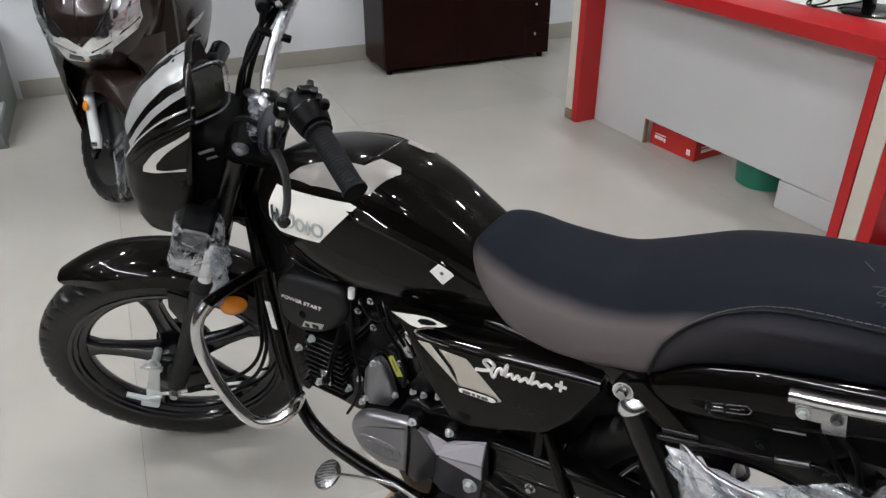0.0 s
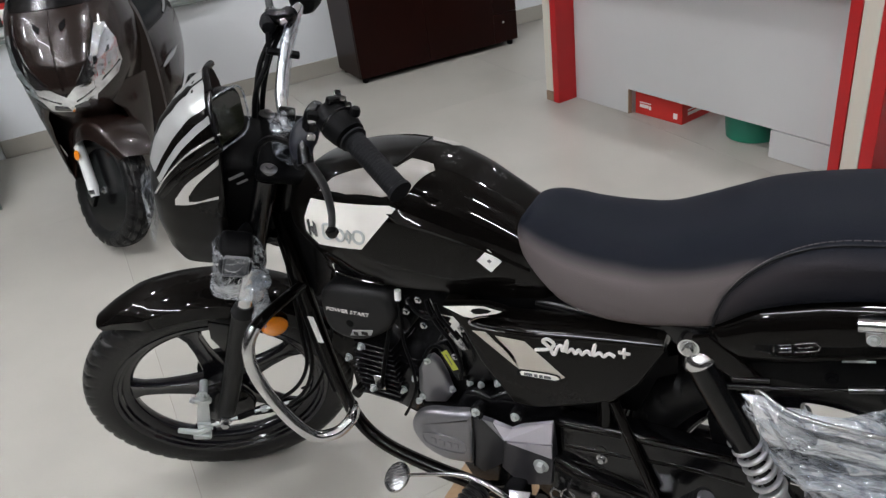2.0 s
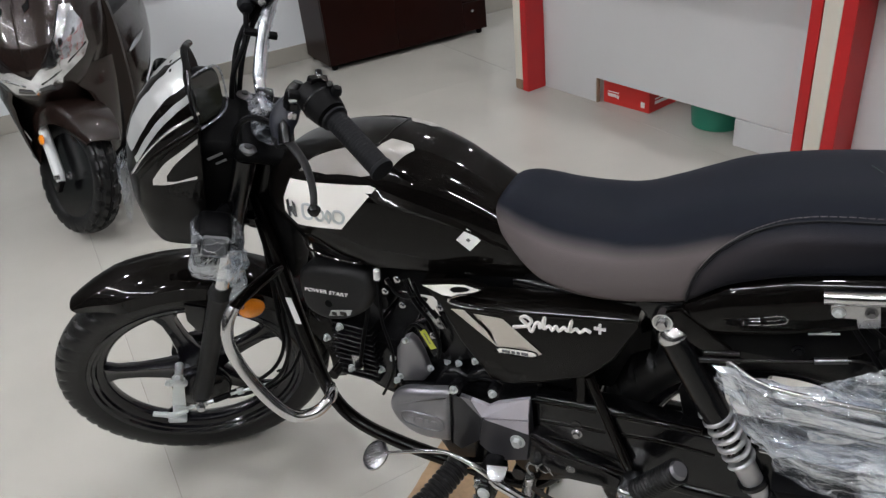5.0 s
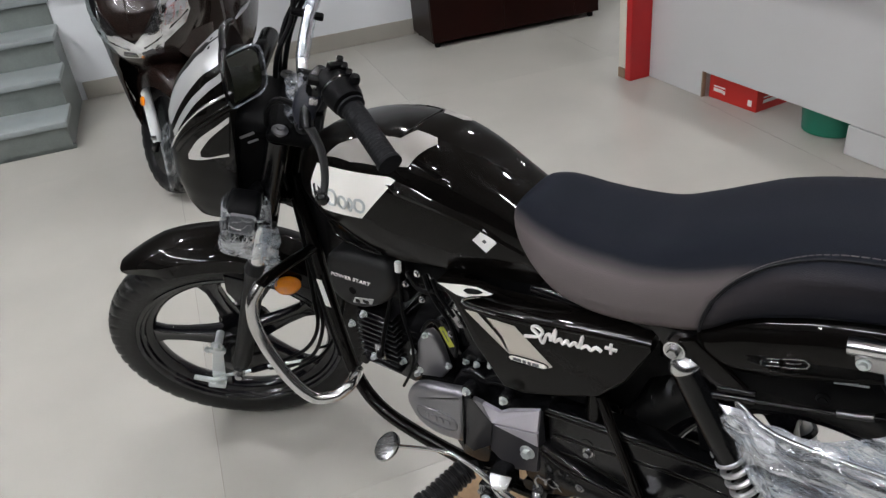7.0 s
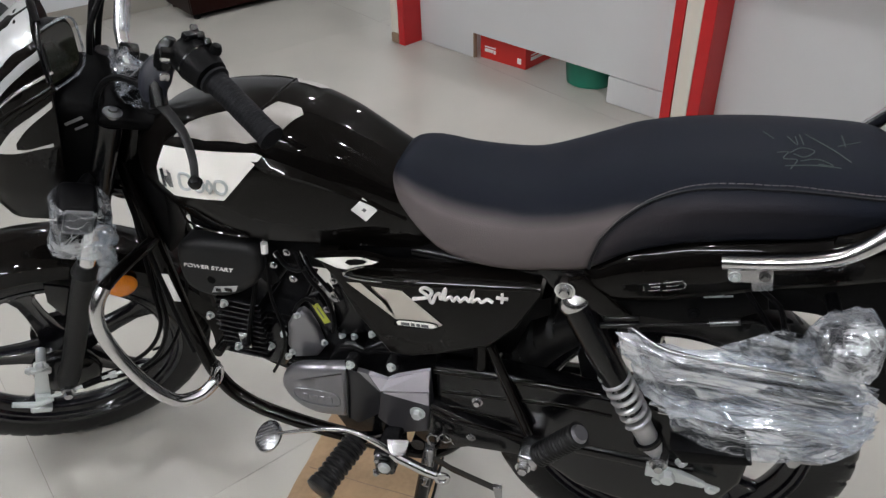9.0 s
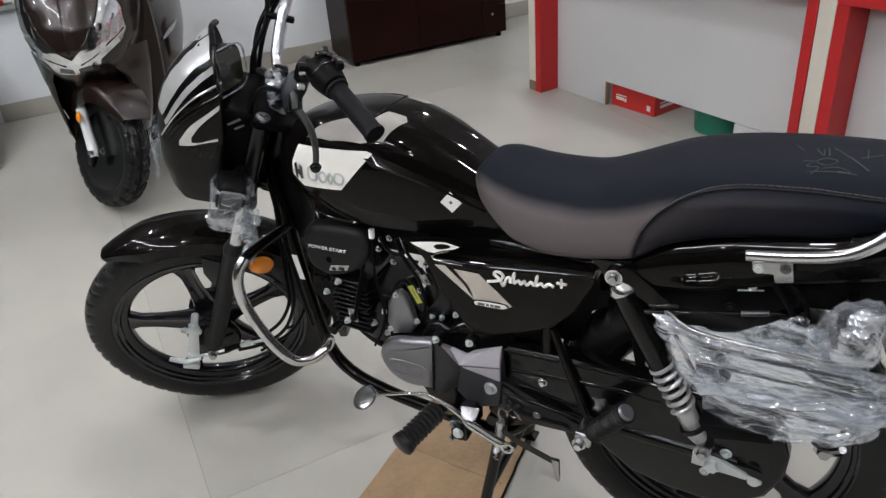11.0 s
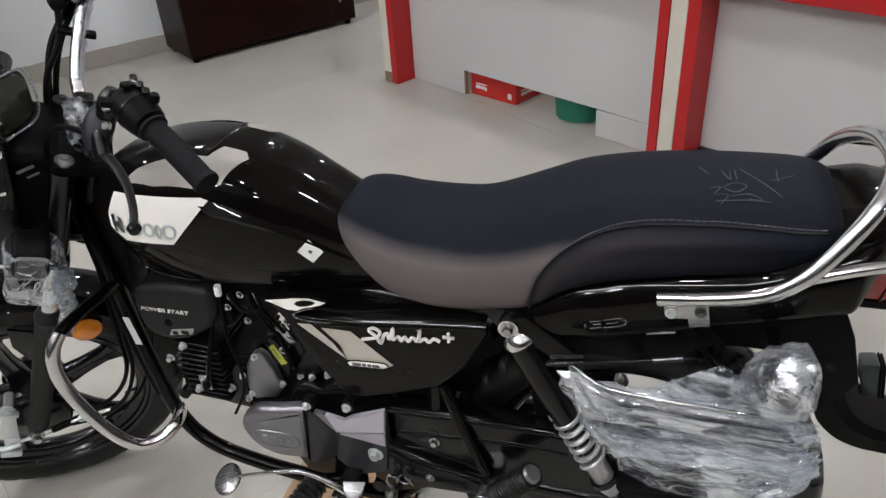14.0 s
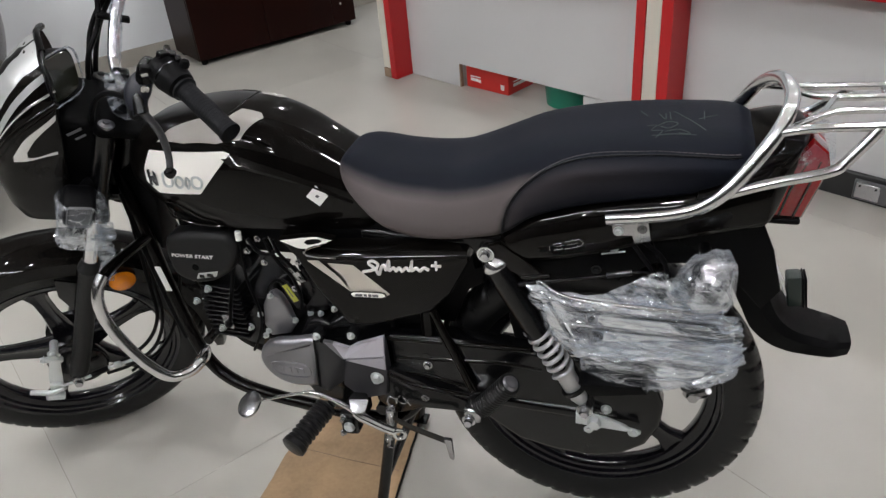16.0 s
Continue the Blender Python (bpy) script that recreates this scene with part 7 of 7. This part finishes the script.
def scooter_tyre():
    """A block tread: a groove round the middle and curved cuts towards both shoulders."""
    R, w, seg = 0.238, 0.050, 264
    prof = [(-0.072, -0.72), (-0.055, -0.95), (-0.034, -1.0), (-0.020, -0.97), (-0.012, -0.90), (-0.008, -0.80), (-0.0052, -0.66), (-0.0030, -0.52), (-0.0015, -0.38), (-0.0006, -0.24), (-0.0002, -0.14), (-0.0075, -0.12), (-0.0075, -0.05), (0.0, -0.03)]
    prof += [(d, -h) for d, h in reversed(prof)]
    rings = []
    for k in range(seg):
        a = 2 * math.pi * k / seg
        ring = []
        for d, h in prof:
            s = abs(h)
            r = R + d
            if 0.13 < s < 0.985 and d > -0.03:
                bend = 5.5 * (s - 0.13) ** 0.7
                phase = (k + bend + (5 if h > 0 else 0)) % 11
                if phase < 3.2 and not 0.50 < s < 0.55:
                    r -= 0.0085
                if 0.60 < s < 0.72:
                    r -= 0.005
            ring.append((r * math.cos(a), h * w, r * math.sin(a)))
        rings.append(ring)
    return loft(rings, closed=True)


def small_wheel(m, name):
    w = part(name, scooter_tyre(), RUBBER, scoot, "black scooter tyre on a black rim", 30)
    w.matrix_basis = m
    part("rim", lathe([(0.168, -0.036), (0.160, -0.030), (0.120, -0.018), (0.06, -0.03), (0.03, -0.034), (0.012, -0.036), (0.012, 0.036), (0.06, 0.03), (0.120, 0.018), (0.160, 0.030), (0.168, 0.036)], 48), BLACK_SATIN, w, "black wheel disc")
    for k in range(5):
        a = 2 * math.pi * k / 5
        part("rim_slot", moved(lathe([(0.001, -0.003), (0.020, -0.003), (0.022, 0.0)], 16), Matrix.Translation((0.095 * math.cos(a), -0.026, 0.095 * math.sin(a)))), BLACK_PLASTIC, w)
    part("hub_nut", bolt(0, -0.036, 0, 0.011, 0.014), STEEL, w)
    part("hub_nut", moved(bolt(0, 0, 0, 0.011, 0.014, "y", 1), Matrix.Translation((0, 0.036, 0))), STEEL, w)
    return w


small_wheel(SP.inverted() @ SP @ SF @ pose(-0.06, 0, 0), "front_wheel")
small_wheel(pose(1.24, 0, 0.238), "rear_wheel")
for s in (-1, 1):
    lg = spart("fork_leg", tube([(-0.055, s * 0.075, -0.02), (-0.05, s * 0.075, 0.02), (0.0, s * 0.075, 0.22)], [0.016, 0.0215, 0.0195], 16), ALU, scoot, "silver fork leg", True)
    spart("link", merged(plate([(-0.07, -0.02), (-0.04, 0.01), (-0.01, -0.04), (-0.03, -0.06)], s * 0.085, s * 0.065, 0.003)), BLACK_SATIN, lg, "", True)
    spart("axle_bolt", moved(bolt(0, 0, 0, 0.010, 0.016, "y", s), Matrix.Translation((-0.06, s * 0.085, -0.002))), STEEL, lg, "", True)
# front fender
rings = []
for k in range(29):
    a = radians(158 - 132 * k / 28)
    f = k / 28
    hw = 0.066 + 0.044 * math.sin(math.pi * min(1, f * 1.25)) ** 0.8
    dr = 0.03 + 0.075 * min(1, f * 2.2)
    R0 = 0.272 + 0.03 * math.sin(math.pi * f)
    ring = [(R0 - dr, -hw), (R0 - dr * 0.5, -hw), (R0 - dr * 0.14, -hw * 0.86), (R0, -hw * 0.35), (R0, hw * 0.35), (R0 - dr * 0.14, hw * 0.86), (R0 - dr * 0.5, hw), (R0 - dr, hw), (R0 - dr, hw - 0.004), (R0 - dr * 0.5, hw - 0.005), (R0 - 0.006 - dr * 0.14, hw * 0.75), (R0 - 0.006 - dr * 0.14, -hw * 0.75), (R0 - dr * 0.5, -hw + 0.005), (R0 - dr, -hw + 0.004)]
    rings.append([(-0.06 + r * math.cos(a), y, r * math.sin(a)) for r, y in ring])
sfen = spart("front_fender", loft(rings), BROWN, scoot, "bronze brown front fender", True)
spart("side_reflector", moved(lathe([(0.001, 0.010), (0.014, 0.008), (0.020, 0.003), (0.020, 0.0)], 20), pose(-0.03, 0.100, 0.15)), ORANGE, sfen, "amber side reflector", True)

# apron
APRON = [(0.4, 0.195, 0.071, 0.37), (0.48, 0.135, 0.116, 0.37), (0.56, 0.055, 0.157, 0.36), (0.62, 0.0, 0.187, 0.35), (0.69, -0.025, 0.214, 0.34), (0.78, -0.01, 0.233, 0.34), (0.86, 0.03, 0.237, 0.34), (0.94, 0.085, 0.222, 0.34), (0.995, 0.14, 0.196, 0.33), (1.025, 0.185, 0.127, 0.32)]


def apron_ring(z):
    xf, w, xr = interp(APRON, z)
    ring = []
    for k in range(41):
        a = math.pi * (k / 40) - math.pi / 2
        c, s = max(0.0, math.cos(a)), math.sin(a)
        ring.append((xr + (xf - xr) * c**0.75, w * (abs(s) ** 0.85) * (1 if s > 0 else -1), z))
    return ring


def apron_x(y, z):
    xf, w, xr = interp(APRON, z)
    s = min(0.999, abs(y) / w) ** (1 / 0.85)
    return xr + (xf - xr) * math.sqrt(1 - s * s) ** 0.75


def front_patch(outline, off, cuts=3):
    bm = bmesh.new()
    f = bm.faces.new([bm.verts.new((0, y, z)) for y, z in outline])
    bmesh.ops.triangulate(bm, faces=[f])
    for _ in range(cuts):
        bmesh.ops.subdivide_edges(bm, edges=bm.edges[:], cuts=1, use_grid_fill=True)
    for v in bm.verts:
        v.co.x = apron_x(v.co.y, v.co.z) - off
    return bm


apron = spart("apron", loft([apron_ring(0.40 + 0.625 * k / 40) for k in range(41)]), BROWN, scoot, "bronze brown front apron with clear lamps", angle=60)
for s in (-1, 1):
    lampp = spart("position_lamp", front_patch([(s * y, z) for y, z in ((0.000, 0.662), (0.073, 0.722), (0.121, 0.797), (0.150, 0.892), (0.180, 0.887), (0.201, 0.822), (0.199, 0.742), (0.180, 0.702), (0.102, 0.650), (0.083, 0.607), (0.000, 0.597))], 0.004), REFLECTOR, apron, "clear position lamp")
    spart("lamp_divider", tube([(apron_x(y, z) - 0.006, s * y, z) for y, z in ((0.029, 0.640), (0.087, 0.667), (0.145, 0.707), (0.194, 0.744))], 0.003, 6), BLACK_SATIN, apron)
    spart("panel_gap", tube([(apron_x(y, z) - 0.002, s * y, z) for y, z in ((0.000, 0.670), (0.068, 0.727), (0.116, 0.800), (0.145, 0.894), (0.136, 0.952))], 0.003, 6), BLACK_SATIN, apron)
    spart("intake_slot", front_patch([(s * y, z) for y, z in ((0.034, 0.907), (0.060, 0.927), (0.058, 0.902), (0.040, 0.887))], 0.003, 2), BLACK_PLASTIC, apron)
    spart("chrome_drop", front_patch([(s * y, z) for y, z in ((0.011, 0.622), (0.058, 0.634), (0.068, 0.614), (0.011, 0.602))], 0.006, 2), LENS_GREY, apron, "dark lower lens facet")
# black patch on the apron stands in for the dark gap above it
spart("gap_patch", front_patch([(-0.150, 0.962), (0.150, 0.962), (0.178, 0.990), (0.120, 1.018), (-0.120, 1.018), (-0.178, 0.990)], 0.0035), BLACK_SATIN, apron, "black patch in place of the dark gap below the head")
spart("crest", tube([(apron_x(0, z) - 0.001, 0, z) for z in (0.69, 0.76, 0.84, 0.92, 0.955)], 0.004, 6), BROWN, apron)
# black plate stands for the shade in the hollow between the flanks
spart("hollow_shade", loft([[(0.22, -0.150, 0.285), (0.22, 0.150, 0.285), (0.32, 0.16, 0.285), (0.34, 0.0, 0.285), (0.32, -0.16, 0.285)], [(0.215, -0.185, 0.42), (0.215, 0.185, 0.42), (0.32, 0.19, 0.42), (0.34, 0.0, 0.42), (0.32, -0.19, 0.42)], [(0.20, -0.195, 0.62), (0.20, 0.195, 0.62), (0.31, 0.20, 0.62), (0.33, 0, 0.62), (0.31, -0.20, 0.62)]]), BLACK_PLASTIC, scoot, "black plate in place of the shaded hollow behind the wheel")
for q in (-1, 1):
    rings = []
    for k in range(19):
        z = 0.285 + 0.375 * k / 18
        y0 = float(np.interp(z, [0.28, 0.36, 0.48, 0.56, 0.60, 0.66], [0.138, 0.150, 0.154, 0.144, 0.118, 0.095]))
        y1 = float(np.interp(z, [0.28, 0.355, 0.446, 0.563, 0.66], [0.160, 0.184, 0.204, 0.226, 0.238]))
        row = [(0.125 + 0.10 * (m / 8) ** 2 - 0.07 * max(0.0, (z - 0.52) / 0.14) * (1 - m / 8), q * (y0 + (y1 - y0) * m / 8), z) for m in range(9)]
        rings.append(row + [(x + 0.014, y, z) for x, y, z in reversed(row)])
    spart("apron_flank", loft(rings), BROWN, apron, "bronze brown lower flank of the apron", angle=60)
SHIELD = [(0.22, 0.19, 0.24), (0.30, 0.21, 0.25), (0.42, 0.232, 0.26), (0.62, 0.25, 0.25), (0.80, 0.25, 0.25), (0.92, 0.22, 0.25), (0.97, 0.15, 0.25), (0.985, 0.10, 0.25)]
rings = []
for z, w, x in smooth_table(SHIELD, 4):
    rings.append([(x + 0.10 - 0.055 * (1 - (y / w) ** 2) - 0.02 * (abs(y) < w * 0.6) + d, y, z) for d, ys in ((0.0, range(-10, 11)), (0.035, range(10, -11, -1))) for y in [w * k / 10 for k in ys]])
spart("leg_shield", loft(rings), BROWN_DARK, scoot, "dark brown inner leg shield", angle=60)
spart("floor_board", box(0.28, 0.80, -0.19, 0.19, 0.19, 0.27, 0.02, 2), BLACK_PLASTIC)
spart("under_frame", box(0.35, 1.2, -0.10, 0.10, 0.12, 0.20, 0.02, 2), BLACK_SATIN)
# rear body and seat
BODY = [(0.72, 0.10, 0.60, 0.28), (0.78, 0.165, 0.69, 0.25), (0.92, 0.190, 0.735, 0.26), (1.12, 0.198, 0.75, 0.32), (1.35, 0.175, 0.765, 0.45), (1.52, 0.12, 0.755, 0.56), (1.60, 0.07, 0.755, 0.66)]


def body_ring(row):
    x, w, zt, zb = row
    ring = []
    for k in range(24):
        a = 2 * math.pi * k / 24
        c, s = math.cos(a), math.sin(a)
        ring.append((x, w * math.copysign(abs(c) ** 0.7, c), (zt + zb) / 2 + (zt - zb) / 2 * math.copysign(abs(s) ** 0.7, s)))
    return ring


rb = spart("rear_body", loft([body_ring(r) for r in smooth_table(BODY, 4)]), BROWN, scoot, "bronze brown rear body", angle=60)
for s in (-1, 1):
    spart("side_trim", tube(smooth([(0.78, s * 0.172, 0.530), (0.86, s * 0.185, 0.545), (0.95, s * 0.193, 0.555), (1.05, s * 0.195, 0.562)], 5), [0.004 + 0.008 * math.sin(math.pi * k / 15) for k in range(16)], 8), STEEL, rb, "silver side trim")
    spart("passenger_step", box(0.95, 1.07, s * 0.205 - 0.03, s * 0.205 + 0.025, 0.31, 0.35, 0.008, 2), BLACK_PLASTIC, rb)
    spart("rear_lamp", box(1.575, 1.61, s * 0.04 - 0.03, s * 0.04 + 0.03, 0.66, 0.74, 0.01, 2), RED_LENS, rb)
    spart("grab_rail_arm", tube(smooth([(1.10, s * 0.165, 0.72), (1.18, s * 0.165, 0.76), (1.30, s * 0.15, 0.835), (1.42, s * 0.12, 0.875), (1.50, s * 0.05, 0.885), (1.51, 0, 0.885)], 5), 0.008, 10), STEEL, rb, "silver grab rail")
spart("saddle", loft([body_ring(r) for r in smooth_table([(0.72, 0.06, 0.705, 0.66), (0.76, 0.11, 0.74, 0.66), (0.95, 0.15, 0.76, 0.67), (1.15, 0.165, 0.775, 0.68), (1.35, 0.155, 0.80, 0.71), (1.48, 0.11, 0.805, 0.73), (1.52, 0.05, 0.79, 0.745)], 4)]), SEAT_GREY, scoot, "black vinyl scooter seat", angle=60)
spart("engine_case", box(0.98, 1.34, 0.10, 0.19, 0.16, 0.32, 0.04, 3), ENGINE_BLACK)
spart("silencer", tube([(0.95, -0.15, 0.20), (1.0, -0.15, 0.20), (1.42, -0.16, 0.27), (1.45, -0.16, 0.275)], [0.03, 0.05, 0.055, 0.03], 20), BLACK_SATIN)
spart("rear_fender", tube(smooth([(1.44, 0, 0.50), (1.53, 0, 0.42), (1.58, 0, 0.34)], 4), 0.05, 10, flat=0.25), BLACK_PLASTIC)
# handlebar head with the headlamp, turned with the steering
HEAD = [(0.700, -0.02, 0.075, 0.10), (0.735, -0.095, 0.125, 0.14), (0.775, -0.125, 0.150, 0.16), (0.825, -0.115, 0.152, 0.17), (0.870, -0.075, 0.130, 0.17), (0.905, -0.015, 0.09, 0.15), (0.915, 0.03, 0.05, 0.12)]


def head_ring(z):
    xf, w, xr = interp(HEAD, z)
    ring = []
    for k in range(28):
        a = 2 * math.pi * k / 28
        c, s = math.cos(a), math.sin(a)
        ring.append(((xf + xr) / 2 - (xr - xf) / 2 * math.copysign(abs(c) ** 0.8, c), w * math.copysign(abs(s) ** 0.8, s), z))
    return ring


def head_x(y, z):
    xf, w, xr = interp(HEAD, z)
    s = min(0.999, abs(y) / w) ** (1 / 0.8)
    return (xf + xr) / 2 - (xr - xf) / 2 * math.sqrt(1 - s * s) ** 0.8


hd = spart("handle_cover", loft([head_ring(0.70 + 0.215 * k / 24) for k in range(25)]), BROWN, scoot, "bronze brown handlebar cover", True, 60, True)
bm = bmesh.new()
f = bm.faces.new([bm.verts.new((0, y, z)) for y, z in ((-0.110, 0.862), (-0.122, 0.820), (-0.095, 0.765), (-0.05, 0.745), (0.05, 0.745), (0.095, 0.765), (0.122, 0.820), (0.110, 0.862), (0.05, 0.825), (-0.05, 0.825))])
bmesh.ops.triangulate(bm, faces=[f])
for _ in range(3):
    bmesh.ops.subdivide_edges(bm, edges=bm.edges[:], cuts=1, use_grid_fill=True)
for v in bm.verts:
    v.co.x = head_x(v.co.y, v.co.z) - 0.005
spart("headlamp", bm, REFLECTOR, hd, "clear headlamp lens", True, 38, True)
spart("top_cover", loft([[(q[0] + 0.03 * (q[0] < 0.03), q[1] * 0.92, 0.868 + 0.018 * k / 3 + 0.052 * (k > 0)) for q in head_ring(0.872 + 0.036 * k / 3)] for k in range(4)]), BLACK_SATIN, hd, "black top cover", True, 38, True)
spart("stem_cover", tube([(0.02, 0, 0.60), (0.03, 0, 0.71)], [0.07, 0.06], 18), BLACK_PLASTIC, hd, "", True, 38, True)
for s in (-1, 1):
    spart("grip", tube([(0.10, s * 0.14, 0.80), (0.13, s * 0.20, 0.805), (0.19, s * 0.33, 0.80)], [0.016, 0.018, 0.017], 14), GRIP_RUBBER, hd, "black rubber grip", True, 38, True)
    spart("brake_lever", tube(smooth([(0.06, s * 0.15, 0.80), (0.05, s * 0.20, 0.80), (0.09, s * 0.28, 0.795), (0.15, s * 0.34, 0.79)], 5), 0.0055, 8, flat=0.6), STEEL, hd, "silver brake lever", True, 38, True)

# floor tiles, each a piece of its own
LX, LY, GAP = 2.4, 1.2, 0.0010
tile_mesh = bpy.data.meshes.new("tile")
bm = box(0.0002, LX - 0.0002, GAP / 2, LY - GAP / 2, -0.001, 0.0, 0.0003, 1)
bm.to_mesh(tile_mesh)
bm.free()
tile_mesh.materials.append(TILE)
for i in range(-3, 4):
    for j in range(-4, 6):
        x, y = -1.9 + LX * (i + 1) - LX, LY * j
        if x + LX < X0 - 2.6 or x > X1 or y + LY < Y0 or y > Y1:
            continue
        t = new("tile", tile_mesh)
        t.parent = floor
        t.location = (x, y, 0)
